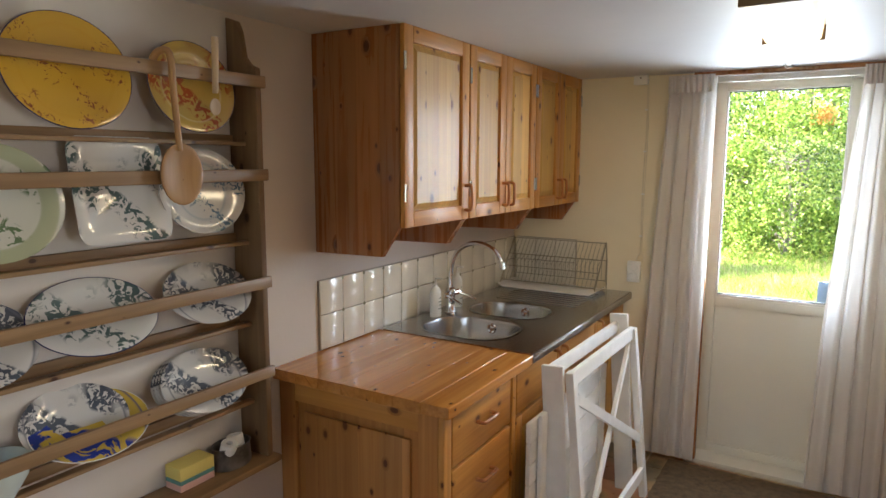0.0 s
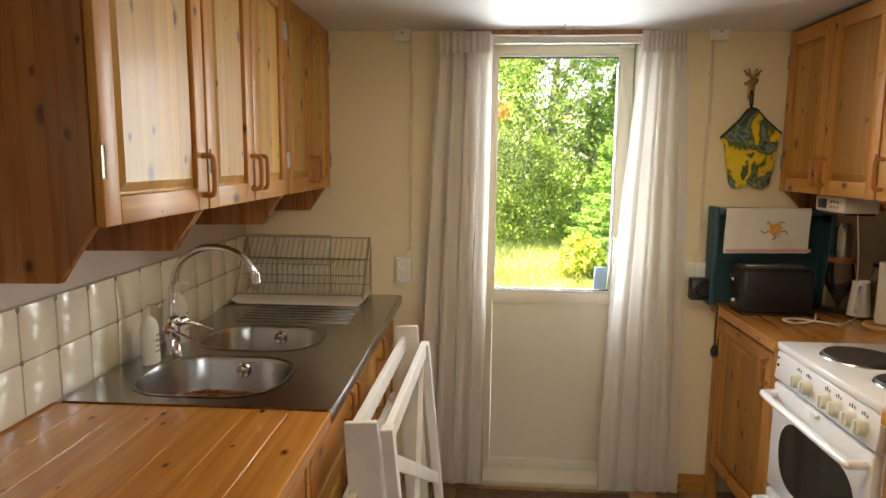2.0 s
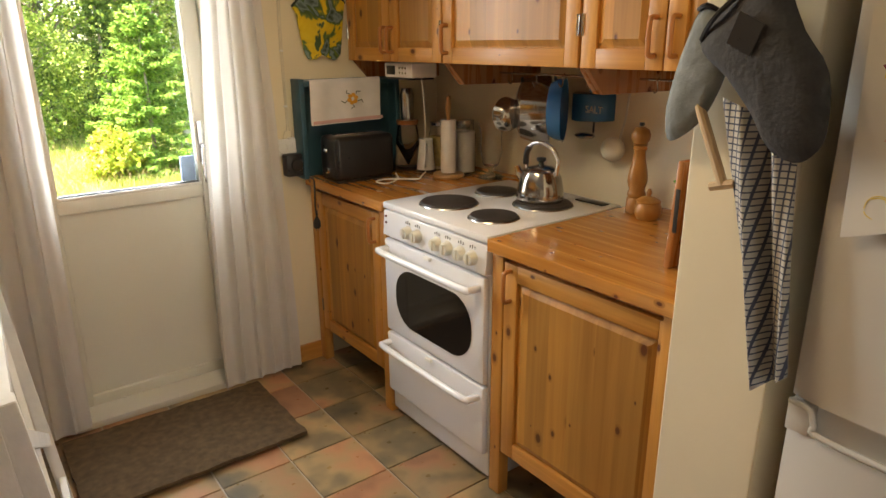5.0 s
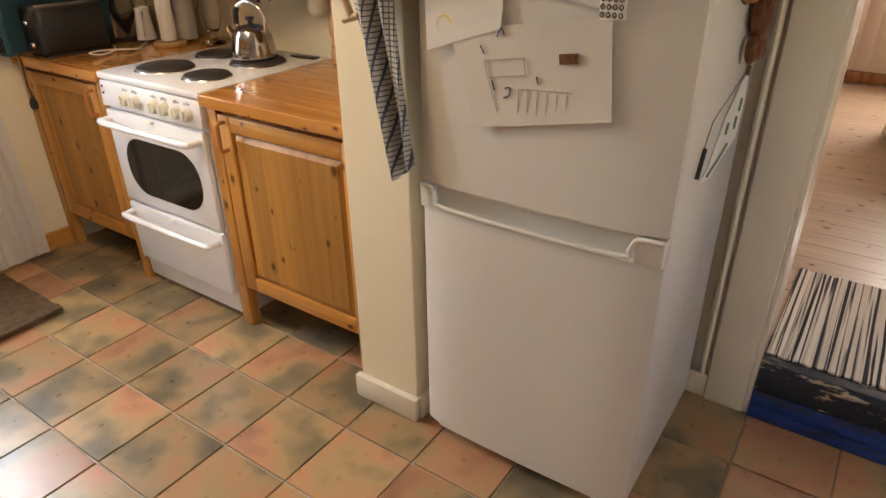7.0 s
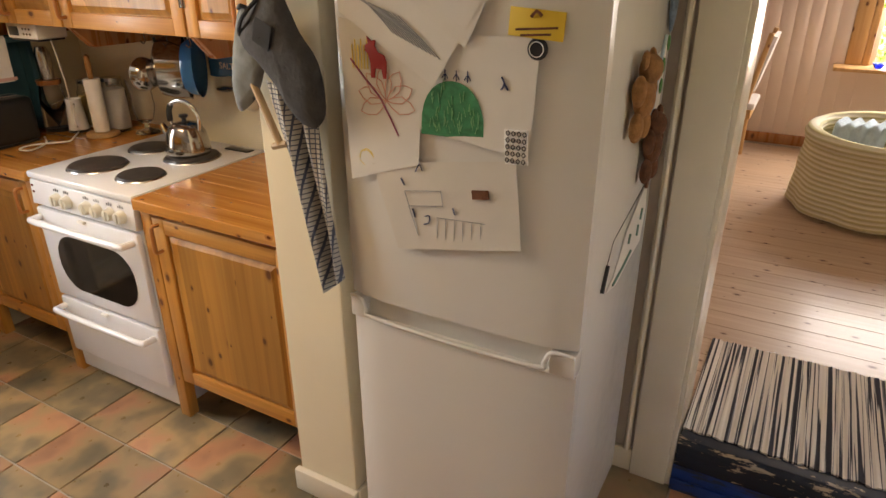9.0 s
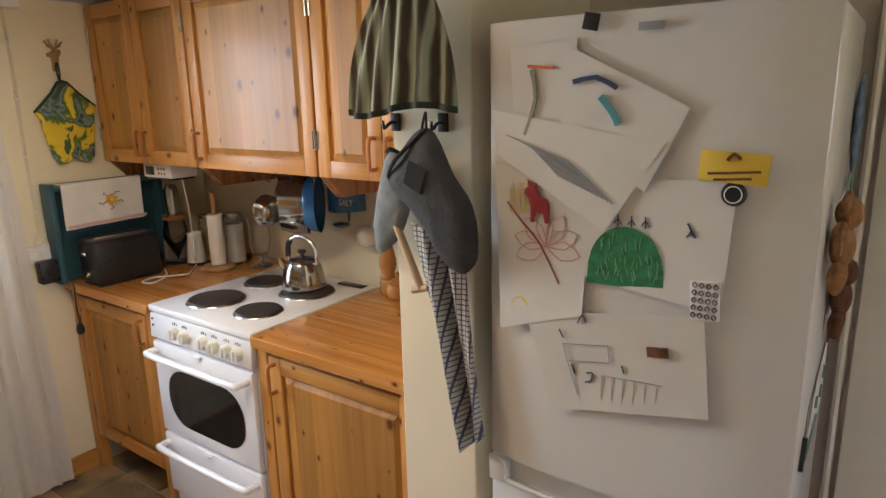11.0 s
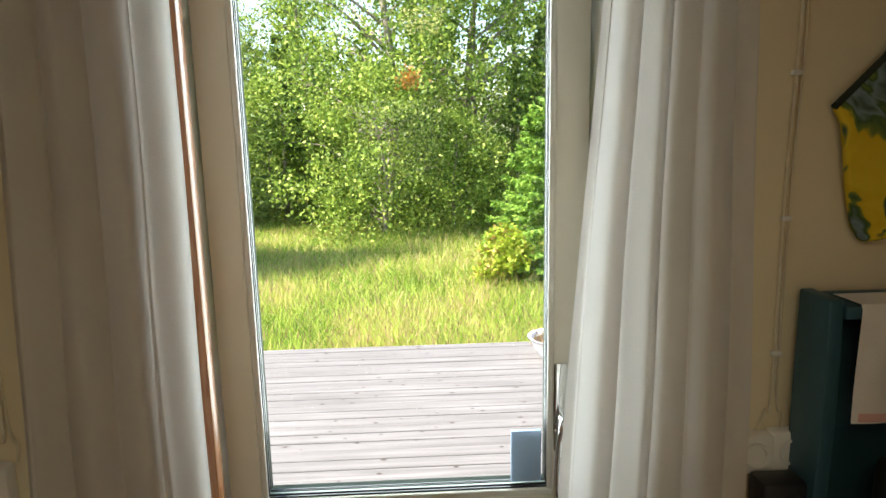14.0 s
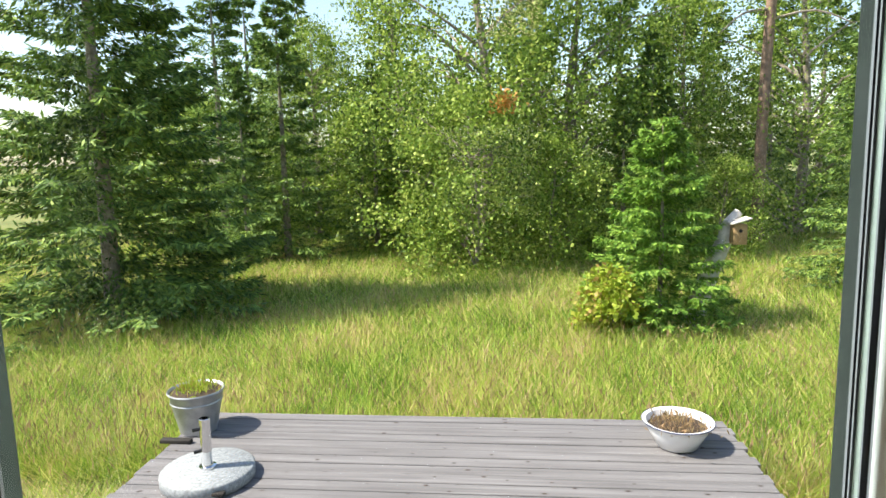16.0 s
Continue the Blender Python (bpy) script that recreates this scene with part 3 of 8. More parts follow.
BOWLS = [(-1.315, 2.475, 0.205, 0.165, 0.13), (-1.315, 2.870, 0.20, 0.145, 0.12)]
top = bmesh.new()
outer = rrect((SX0 + SX1) / 2, (SY0 + SY1) / 2, (SX1 - SX0) / 2, (SY1 - SY0) / 2, 0.012, 2)
loops = [outer] + [rrect(cx, cy, hx + 0.012, hy + 0.012, r + 0.012) for cx, cy, hx, hy, r in BOWLS]
edges = []
for lp in loops:
    vs = [top.verts.new((x, y, 0.904)) for x, y in lp]
    edges += [top.edges.new((vs[i], vs[(i + 1) % len(vs)])) for i in range(len(vs))]
bmesh.ops.triangle_fill(top, use_beauty=True, edges=edges)
for fc in top.faces:
    if fc.normal.z < 0:
        fc.normal_flip()
part("deck", top, M_steel, sink, flat=True)
part("rim", prism([(SX1 - 0.006, 0.9045), (SX1 + 0.004, 0.902), (SX1 + 0.005, 0.868), (SX1 - 0.006, 0.868)], "y", SY0, SY1, 0.001), M_steel, sink)
part("underlay", bx(SX0, SY0 + 0.003, 0.862, SX1 - 0.007, SY0 + 0.03, 0.902), M_side, sink)
for cx, cy, hx, hy, r in BOWLS:
    bw = part("bowl", bowl_bm(cx, cy, hx, hy, r, 0.904, 0.16), M_steel, sink)
    part("drain", lathe([(0.0, 0.002), (0.018, 0.003), (0.022, 0.0), (0.04, 0.004), (0.042, 0.0)], (cx - 0.08, cy, 0.746), 20), M_chrome, bw)
    part("overflow", lathe([(0.0, 0.004), (0.008, 0.004), (0.012, 0.001), (0.02, 0.006), (0.024, 0.0)], (cx + 0.02, cy + hy - 0.006, 0.865), 18, axis="-y"), M_chrome, bw)
for i in range(9):
    y = 3.09 + i * 0.045
    part("drainer_ridge", bx(-1.50, y, 0.903, -1.06, y + 0.012, 0.9075, 0.002), M_steel, sink)

# ---- right worktop, cooker and cupboards ----
CRX = 0.465
for (y0, y1, nm) in ((2.975, 3.62, "corner"), (1.697, 2.362, "end")):
    w = thing("worktop", (0.85, (y0 + y1) / 2, 0.86), "varnished knotty pine worktop " + ("in the corner by the garden door" if nm == "corner" else "between cooker and wall end"), "worktop")
    for k in range(9):
        xa, xb_ = CRX + (EAST - 0.002 - CRX) * k / 9, CRX + (EAST - 0.002 - CRX) * (k + 1) / 9
        part("stave", bx(xa, y0, 0.868, xb_ - 0.0004, y1, 0.908, 0.0012 if k else 0.004), M_topS, w, flat=True)
    c = thing("base_cupboard", (0.85, (y0 + y1) / 2, 0), "knotty pine base cupboard on legs with panelled door", "cupboard", "base cupboards")
    xf = CRX + 0.022
    part("carcass", bx(xf + 0.022, y0 + 0.01, 0.155, EAST - 0.01, y1 - 0.006, 0.866), M_side, c)
    for yy in (y0 + 0.002, y1 - 0.052):
        part("leg", bx(xf, yy, 0.0, xf + 0.045, yy + 0.05, 0.867, 0.004), M_pine_v, c)
        part("leg", bx(EAST - 0.08, yy, 0.0, EAST - 0.035, yy + 0.05, 0.156, 0.004), M_pine_v, c)
    dy0, dy1 = y0 + 0.056 if nm == "corner" else y0 + 0.006, y1 - 0.056
    hy = dy1 - 0.03 if nm == "end" else dy0 + 0.03
    panel_door(xf + 0.021, -1, dy0, dy1, 0.175, 0.845, c, hy, 0.775, pmat=M_pine_panel_o, hinge=(y0 + 0.008 if nm == "end" else dy1))

ck = thing("cooker", (0.78, 2.67, 0), "white electric cooker with four iron hotplates", "cooker")
part("body", bx(0.495, 2.372, 0.03, 1.10, 2.968, 0.885, 0.006), M_enamel, ck)
part("plinth", bx(0.53, 2.38, 0.0, 1.09, 2.96, 0.11, 0.004), M_enamel, ck)
part("hob", bx(0.472, 2.368, 0.885, 1.12, 2.972, 0.912, 0.008), M_enamel, ck)
part("control_panel", prism([(0.500, 0.885), (0.476, 0.880), (0.468, 0.785), (0.500, 0.780)], "y", 2.372, 2.968, 0.004), M_enamel, ck)
od = part("oven_door", bx(0.468, 2.376, 0.395, 0.497, 2.964, 0.772, 0.010), M_enamel, ck)
wn_ = rrect(2.66, 0.565, 0.225, 0.115, 0.105, 8)
part("window", prism(wn_, "x", 0.4655, 0.475, 0.0), coat("oven_glass", (0.012, 0.010, 0.009), 0.06), od, "dark oval oven window")
dw = part("drawer", bx(0.468, 2.376, 0.125, 0.497, 2.964, 0.385, 0.010), M_enamel, ck)
for z, par in ((0.735, od), (0.345, dw)):
    part("handle", tube([(0.468, 2.40, z), (0.432, 2.405, z), (0.420, 2.43, z), (0.418, 2.67, z), (0.420, 2.91, z), (0.432, 2.935, z), (0.468, 2.94, z)], 0.013, 10, smooth_n=4), M_enamel, par, "white bar handle")
    part("catch", bx(0.455, 2.655, z + 0.022, 0.470, 2.690, z + 0.034, 0.003), M_plast, par)
for y in (2.437, 2.497, 2.566, 2.626, 2.741, 2.801):
    k = part("knob", lathe([(0.0, 0.024), (0.019, 0.024), (0.022, 0.018), (0.024, 0.002), (0.027, 0.0)], (0.472, y, 0.826), 20, axis="-x"), M_knob, ck, "cream control knob")
    part("grip", bx(0.444, y - 0.004, 0.808, 0.450, y + 0.004, 0.844, 0.002), M_knob, k)
for z in (0.835, 0.86):
    part("indicator", lathe([(0, 0.003), (0.004, 0.003), (0.005, 0)], (0.4705, 2.945, z), 10, axis="-x"), coat("dark_red_lens", (0.15, 0.01, 0.01), 0.2), ck)
mk = None
for y in (2.437, 2.497, 2.566, 2.626, 2.741, 2.801):
    for q in (-0.012, 0, 0.012):
        mk = bx(0.4702, y + q - 0.001, 0.858, 0.4722, y + q + 0.001, 0.866 + (0.004 if q == 0 else 0), bm=mk)
part("dial_mark", mk, M_black, ck, kind="stuff")
for x, y, r in ((0.645, 2.785, 0.105), (0.640, 2.530, 0.083), (0.905, 2.810, 0.083), (0.900, 2.555, 0.105)):
    pl = part("hotplate", lathe([(0.0, 0.013), (0.02, 0.011), (r - 0.012, 0.013), (r - 0.003, 0.011), (r, 0.004), (r, 0.0)], (x, y, 0.912), 36), M_iron, ck, "dark round iron hotplate")
    part("ring", lathe([(r, 0.003), (r + 0.004, 0.004), (r + 0.007, 0.0)], (x, y, 0.912), 36), M_steel, pl)

# ---- fridge ----
FX, FY0, FY1 = 0.388, 0.785, 1.408
fr = thing("fridge", (0.7, 1.07, 0), "tall white fridge freezer with bare lower door", "fridge")
part("cabinet", bx(FX + 0.065, FY0 + 0.004, 0.03, 1.0, FY1 - 0.004, 1.80, 0.008), M_fridge, fr)
part("plinth", bx(FX + 0.05, FY0 + 0.02, 0.0, 0.98, FY1 - 0.02, 0.05), M_plast, fr)


def fridge_door(z0, z1, name):
    pts = []
    n = 14
    for i in range(n + 1):
        y = FY0 + (FY1 - FY0) * i / n
        e = abs(2 * i / n - 1)
        pts.append((FX + 0.004 + 0.020 * e ** 6 + 0.004 * e * e, y))
    pts += [(FX + 0.06, FY1), (FX + 0.06, FY0)]
    return part(name, prism(pts, "z", z0, z1, 0.0), M_fridge, fr)


up, low = fridge_door(0.836, 1.80, "freezer_door"), fridge_door(0.05, 0.768, "fridge_door")


def lip(y, z0, z1, dx=0.0):
    return FX + dx


for y0, y1 in ((FY0 + 0.001, FY0 + 0.062), (FY1 - 0.045, FY1 - 0.001)):
    e = bx(FX + 0.010, y0, 0.768, FX + 0.06, y1, 0.829, 0.003)
    part("door_top", e, M_fridge, low)
part("grip_recess", bx(FX + 0.034, FY0 + 0.0625, 0.768, FX + 0.06, FY1 - 0.0455, 0.829), M_fridge, low)
part("grip_edge", tube([(FX + 0.010, FY0 + 0.003, 0.829), (FX + 0.006, FY0 + 0.055, 0.828), (FX + 0.004, FY0 + 0.072, 0.800), (FX + 0.002, FY0 + 0.09, 0.782), (FX, (FY0 + FY1) / 2, 0.778), (FX + 0.003, FY1 - 0.075, 0.782), (FX + 0.004, FY1 - 0.055, 0.800), (FX + 0.006, FY1 - 0.042, 0.826), (FX + 0.012, FY1 - 0.003, 0.829)], 0.006, 8, smooth_n=5), M_fridge, low)


# ---- the garden door ----
door = structure("door_1", bx(DX0 + 0.006, 3.7370, 0.03, DX1 - 0.052, 3.7770, 0.035), M_doorp, label="white painted door with one tall glass pane")
GX0, GX1, GZ0, GZ1 = -0.500, 0.040, 0.912, 2.000
LX0, LX1 = -0.565, 0.105
for x0, x1 in ((LX0, GX0 - 0.006), (GX1 + 0.006, LX1)):
    part("stile", bx(x0, 3.7350, 0.03, x1, 3.7790, 2.035, 0.004), M_doorp, door)
part("rail", bx(GX0 - 0.006, 3.7360, 1.996, GX1 + 0.006, 3.7780, 2.034, 0.003), M_doorp, door)
part("rail", bx(GX0 - 0.006, 3.7360, 0.855, GX1 + 0.006, 3.7780, 0.905, 0.003), M_doorp, door)
part("rail", bx(GX0 - 0.006, 3.7360, 0.031, GX1 + 0.006, 3.7780, 0.075, 0.003), M_doorp, door)
part("panel", bx(GX0 - 0.004, 3.7510, 0.076, GX1 + 0.004, 3.791, 0.854), M_doorp, door)
mould = None
for z0, z1 in ((0.905, 0.918), (1.986, 1.996)):
    mould = bx(GX0 - 0.006, 3.7380, z0, GX1 + 0.006, 3.7472, z1, 0.002, bm=mould)
for x0, x1 in ((GX0 - 0.006, GX0 + 0.004), (GX1 - 0.004, GX1 + 0.006)):
    mould = bx(x0, 3.7380, 0.9185, x1, 3.7472, 1.9855, 0.002, bm=mould)
part("glazing_bead", mould, M_white, door)

def ring(y0, y1, inset, width=0.012):
    """A thin frame round the glass, set in from the opening by inset."""
    x0, x1, z0, z1 = GX0 + inset - 0.004, GX1 - inset + 0.004, 0.914 + inset, 1.990 - inset
    own = None
    for a, c in ((x0 - width, x0), (x1, x1 + width)):
        own = bx(a, y0, z0 - width, c, y1, z1 + width, bm=own)
    for a, c in ((z0 - width, z0), (z1, z1 + width)):
        own = bx(x0, y0, a, x1, y1, c, bm=own)
    return own


M_spacer = coat("grey_green_spacer", (0.20, 0.24, 0.19), 0.35, metal=0.4, var=0.05)
part("seal", ring(3.7475, 3.7505, 0.0065), M_black, door, flat=True)
part("seal", ring(3.7550, 3.7568, 0.0080), M_black, door, flat=True)
part("spacer", ring(3.7570, 3.7650, 0.0068), M_spacer, door, flat=True)
part("seal", ring(3.7652, 3.7668, 0.0082), M_black, door, flat=True)
part("seal", ring(3.7712, 3.7740, 0.0074), M_black, door, flat=True)
# Outer bead: the recess's shade is put into its dark green colour.
part("glazing_bead", ring(3.7742, 3.7900, 0.0066), coat("shaded_bead", (0.035, 0.045, 0.035), 0.85, spec=0.1), door, "outer bead with shade in its dark green", flat=True)
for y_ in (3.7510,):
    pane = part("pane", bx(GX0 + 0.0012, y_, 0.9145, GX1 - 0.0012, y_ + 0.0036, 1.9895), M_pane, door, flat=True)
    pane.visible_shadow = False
part("hinge_cap", bx(0.035, 3.7190, 2.020, 0.10, 3.7350, 2.036, 0.003), M_plast, door)
part("handle_plate", bx(0.046, 3.7270, 1.00, 0.072, 3.7350, 1.175, 0.004), M_chrome, door)
part("handle", tube([(0.058, 3.7350, 1.075), (0.058, 3.7020, 1.075), (0.054, 3.6870, 1.065), (0.048, 3.6850, 1.02), (0.046, 3.6870, 0.945), (0.052, 3.6950, 0.925)], 0.008, 10, smooth_n=5), M_chrome, door, "chrome lever handle")
M_vent = coat("blue_grey_sticker", (0.30, 0.42, 0.58), 0.5, var=0.04)
part("sticker", bx(-0.030, 3.7560, 0.925, 0.028, 3.7645, 1.03), M_vent, door, "pale blue plastic tag on the pane")
tr = structure("trim_door", bx(DX0, 3.634, 0.0, LX0 - 0.003, 3.782, DTOP - 0.005, 0.003), M_white)
structure("trim_door", bx(LX1 + 0.003, 3.634, 0.0, DX1, 3.782, DTOP - 0.005, 0.003), M_white)
structure("trim_door", bx(LX0 - 0.003, 3.634, 2.037, LX1 + 0.003, 3.782, DTOP, 0.002), M_white)
structure("trim_pine", bx(DX0 - 0.036, 3.600, 0.0, -0.540, 3.631, 2.05, 0.003), M_side)
structure("trim_head", bx(DX0 - 0.002, 3.608, 2.02, DX1 + 0.03, 3.629, 2.052, 0.003), M_white)
structure("trim_pelmet", bx(-0.65, 3.607, 2.056, 0.18, 3.629, 2.098, 0.003), M_side)
structure("threshold", bx(DX0, 3.60, -0.003, DX1, 3.82, 0.029, 0.004), M_white)
bb = None
for x0, x1 in ((-0.92, DX0 - 0.04), (DX1 + 0.02, 0.50)):
    structure("baseboard", bx(x0, 3.612, 0.0, x1, 3.629, 0.085, 0.003), M_pine_x)
mat_m = coat("brown_coir_mat", (0.11, 0.07, 0.035), 0.95, var=0.35, scale=30, bump=1.0, bscale=260)
dm = thing("doormat", (-0.25, 3.3, 0), "worn brown coir doormat inside the garden door", "mat")
part("mat_surface", sheet(lambda u, v: (-0.66 + 0.78 * u + 0.008 * noise.noise((9 * v, 0, 0)), 3.02 + 0.50 * v + 0.008 * noise.noise((9 * u, 4, 0)), 0.0165 + 0.003 * noise.noise((u * 40, v * 30, 0))), 60, 40, 0.013), mat_m, dm)


def curtain(x_top, x_bot, y, z0, z1, folds, label, amp=0.028):
    c = thing("curtain", ((x_top[0] + x_top[1]) / 2, y, z0), label, "curtain", "curtains at the garden door")

    def cloth(u, v):
        h = v ** 1.4
        a, b_ = x_bot[0] + (x_top[0] - x_bot[0]) * h, x_bot[1] + (x_top[1] - x_bot[1]) * h
        w = u + 0.05 * noise.noise((u * 5, v * 1.5, 1.3))
        fold = math.sin(w * folds * 2 * math.pi) + 0.55 * math.sin(w * folds * 3.3 * math.pi + 1.2 + 1.5 * v) + 0.5 * noise.noise((w * 9, v * 1.2, folds))
        k = amp * (0.55 + 0.45 * (1 - v)) if v < 0.94 else amp * 0.9 * (1 - v) / 0.06 + 0.004
        x = a + (b_ - a) * w + 0.008 * math.cos(w * folds * 2 * math.pi)
        yy = y - k * fold * 0.6 + 0.010 * noise.noise((u * 3, v * 6, 7))
        return (x, yy, z0 + (z1 - z0) * v + 0.012 * fold * 0.5 * (1 - v) ** 8)
    part("cloth", sheet(cloth, 150, 50), M_cloth, c)
    part("heading_tape", sheet(lambda u, v: (x_top[0] + (x_top[1] - x_top[0]) * u, y - 0.018 - 0.006 * math.sin(u * folds * 4 * math.pi) - 0.004 * v, z1 - 0.075 + 0.085 * v), 70, 3, 0.002), M_cloth, c)
    return c


curtain((-0.755, -0.535), (-0.845, -0.548), 3.545, 0.035, 2.045, 4, "off-white cotton curtain hanging straight beside the door")
curtain((0.085, 0.268), (-0.030, 0.338), 3.535, 0.035, 2.045, 5, "off-white cotton curtain gathered over the door edge")
rail = thing("curtain_rail", (-0.25, 3.58, 2.06), "thin white curtain wire above the door", "curtain rail")
part("wire", tube([(-0.70, 3.575, 2.050), (-0.2, 3.575, 2.046), (0.30, 3.575, 2.050)], 0.003, 6), M_plast, rail)

# ---- cables and sockets on the door wall ----


def socket(x, z, n, label):
    s = thing("wall_socket", (x, N, z), label, "socket", "wall sockets")
    part("plate", bx(x - 0.036, N - 0.030, z - 0.058 if n == 2 else z - 0.036, x + 0.036, N - 0.001, z + 0.058 if n == 2 else z + 0.036, 0.006), M_plast, s)
    for k in range(n):
        zz = z + (0.026 - 0.052 * k if n == 2 else 0)
        r = part("insert", lathe([(0.0, -0.004), (0.017, -0.004), (0.019, 0.003), (0.023, 0.004), (0.024, 0.0)], (x, N - 0.031, zz), 20, axis="-y"), M_plast, s)
        hb = lathe([(0.0, 0.0015), (0.003, 0.0012), (0.0032, 0.0)], (x - 0.008, N - 0.028, zz), 8, axis="-y")
        lathe([(0.0, 0.0015), (0.003, 0.0012), (0.0032, 0.0)], (x + 0.008, N - 0.028, zz), 8, axis="-y", bm=hb)
        part("pin_hole", hb, M_black, r)
    return s


socket(-0.913, 1.022, 2, "old white double wall socket with surface cable")
socket(0.43, 1.05, 1, "old white wall socket behind the curtain edge")
socket(0.365, 1.045, 1, "blank white switch plate beside the socket")
for x in (-0.918, 0.427):
    j = thing("junction_box", (x, N, 2.066), "small square white junction box under the ceiling", "junction box", "junction boxes")
    part("lid", bx(x - 0.037, N - 0.032, 2.030, x + 0.037, N - 0.001, 2.102, 0.005), M_plast, j)
    part("screw", lathe([(0.0, 0.002), (0.004, 0.001), (0.005, 0.0)], (x, N - 0.032, 2.066), 10, axis="-y"), M_steel, j)
M_cable = coat("painted_cable", (0.74, 0.66, 0.50), 0.6, var=0.05)


def cable(points, r, label, name="cable", mat=None, clips=()):
    c = thing(name, points[0], label, "cable")
    part("sheath", tube(points, r, 6, smooth_n=5), mat or M_cable, c)
    for p in clips:
        part("clip", bx(p[0] - 0.008, p[1] - 0.004, p[2] - 0.004, p[0] + 0.008, p[1] + 0.006, p[2] + 0.004, 0.001), M_plast, c)
    return c


for x, zb in ((-0.885, 1.15), (0.400, 1.15)):
    cable([(x, N - 0.008, 2.03), (x + 0.004, N - 0.007, 1.8), (x - 0.003, N - 0.007, 1.5), (x, N - 0.007, zb), (x - 0.012, N - 0.008, zb - 0.035), (x - 0.022, N - 0.01, zb - 0.07)], 0.0032, "thin painted cable clipped to the wall", clips=[(x, N - 0.01, z) for z in (1.9, 1.68, 1.45, 1.22)])
    cable([(x + 0.006, N - 0.007, 2.03), (x + 0.012, N - 0.006, 1.75), (x + 0.006, N - 0.006, 1.45), (x + 0.008, N - 0.007, zb), (x + 0.02, N - 0.008, zb - 0.04), (x + 0.016, N - 0.01, zb - 0.07)], 0.0024, "thin painted cable clipped to the wall")
cable([(-1.25, N - 0.008, 2.085), (-0.96, N - 0.010, 2.088)], 0.003, "painted cable under the ceiling")
cable([(-0.88, N - 0.012, 2.075), (-0.80, N - 0.022, 2.100), (-0.6, 3.597, 2.103), (-0.2, 3.595, 2.101), (0.1, 3.596, 2.103), (0.34, N - 0.02, 2.100), (0.39, N - 0.012, 2.08)], 0.0035, "grey cable along the top of the door")
cable([(-0.78, N - 0.016, 2.092), (-0.5, 3.592, 2.094), (0.0, 3.592, 2.090), (0.20, 3.6, 2.096), (0.36, N - 0.02, 2.09)], 0.003, "grey cable along the top of the door")
cable([(0.465, N - 0.01, 2.09), (0.60, N - 0.01, 2.088), (0.75, N - 0.01, 2.09)], 0.003, "painted cable under the ceiling")
hk = thing("ceiling_hook", (-0.22, 3.56, 2.11), "white screw hook in the ceiling", "hook")
part("hook", tube([(-0.22, 3.50, 2.112), (-0.22, 3.50, 2.085), (-0.235, 3.50, 2.072), (-0.225, 3.50, 2.058), (-0.208, 3.50, 2.062), (-0.204, 3.50, 2.072)], 0.003, 8, smooth_n=4), M_plast, hk)

# ---- ceiling lamp ----
lamp = thing("ceiling_lamp", (-0.15, 2.28, 2.12), "long box-shaped yellowish ceiling lamp, switched on", "lamp")
M_lampside = coat("lamp_brown_rim", (0.20, 0.12, 0.05), 0.4)
m_, n_, l_, p_ = material("lamp_glass")
p_.inputs["Base Color"].default_value = (0.9, 0.72, 0.30, 1)
p_.inputs["Roughness"].default_value = 0.35
p_.inputs["Emission Color"].default_value = (1, 0.86, 0.45, 1)
p_.inputs["Emission Strength"].default_value = 0.22
M_lamp = m_
part("tray", bx(-0.250, 1.955, 2.085, -0.055, 2.605, 2.120, 0.004), M_plast, lamp)
lf = prism([(-0.243, 2.0845), (-0.062, 2.0845), (-0.068, 2.036), (-0.080, 2.028), (-0.225, 2.028), (-0.237, 2.036)], "y", 1.965, 2.595, 0.004)
sh = part("shade", lf, M_lamp, lamp, "frosted yellowish plastic shade")
sh.visible_shadow = False
for y0, y1 in ((1.952, 1.9645), (2.5955, 2.608)):
    part("end_cap", bx(-0.248, y0, 2.030, -0.057, y1, 2.0845, 0.003), M_lampside, lamp)

# ---- the next room ----
FR = 0.19
M_plank = pine("scrubbed_floor_plank", "y", (0.56, 0.40, 0.27), (0.44, 0.29, 0.18), rough=0.38, coatw=0.15, knots=0.8)
M_panelw = coat("pale_pink_panelling", (0.74, 0.60, 0.50), 0.6, var=0.04, scale=3)
structure("floor_base_room", bx(1.201, -3.0, -0.1, 5.3, 2.6, FR - 0.012), M_grout, flat=True)
structure("wall_room_east", bx(5.20, -3.0, 0.0, 5.36, -0.90, 2.6), M_panelw, flat=True)
structure("wall_room_east_north", bx(5.20, 0.15, 0.0, 5.36, 2.6, 2.6), M_panelw, flat=True)
structure("wall_room_east_sill", bx(5.20, -0.899, 0.0, 5.36, 0.149, 0.834), M_panelw, flat=True)
structure("wall_room_east_head", bx(5.20, -0.90, 2.1, 5.36, 0.15, 2.6), M_panelw, flat=True)
structure("wall_room_north", bx(1.43, 2.6, 0.0, 5.36, 2.76, 2.6), M_panelw, flat=True)
structure("wall_room_south", bx(1.201, -3.16, 0.0, 5.36, -3.0, 2.6), M_panelw, flat=True)
structure("ceiling_room", bx(1.201, -3.0, 2.55, 5.36, 2.6, 2.65), M_ceil, flat=True)
structure("wall_room_west", bx(1.201, -3.0, FR, 1.28, -0.301, 2.549), M_panelw, flat=True)
structure("wall_room_west_north", bx(1.221, 0.62, FR, 1.28, 1.465, 2.549), M_panelw, flat=True)
structure("wall_room_west_corner", bx(1.425, 1.466, FR, 1.50, 2.599, 2.549), M_panelw, flat=True)
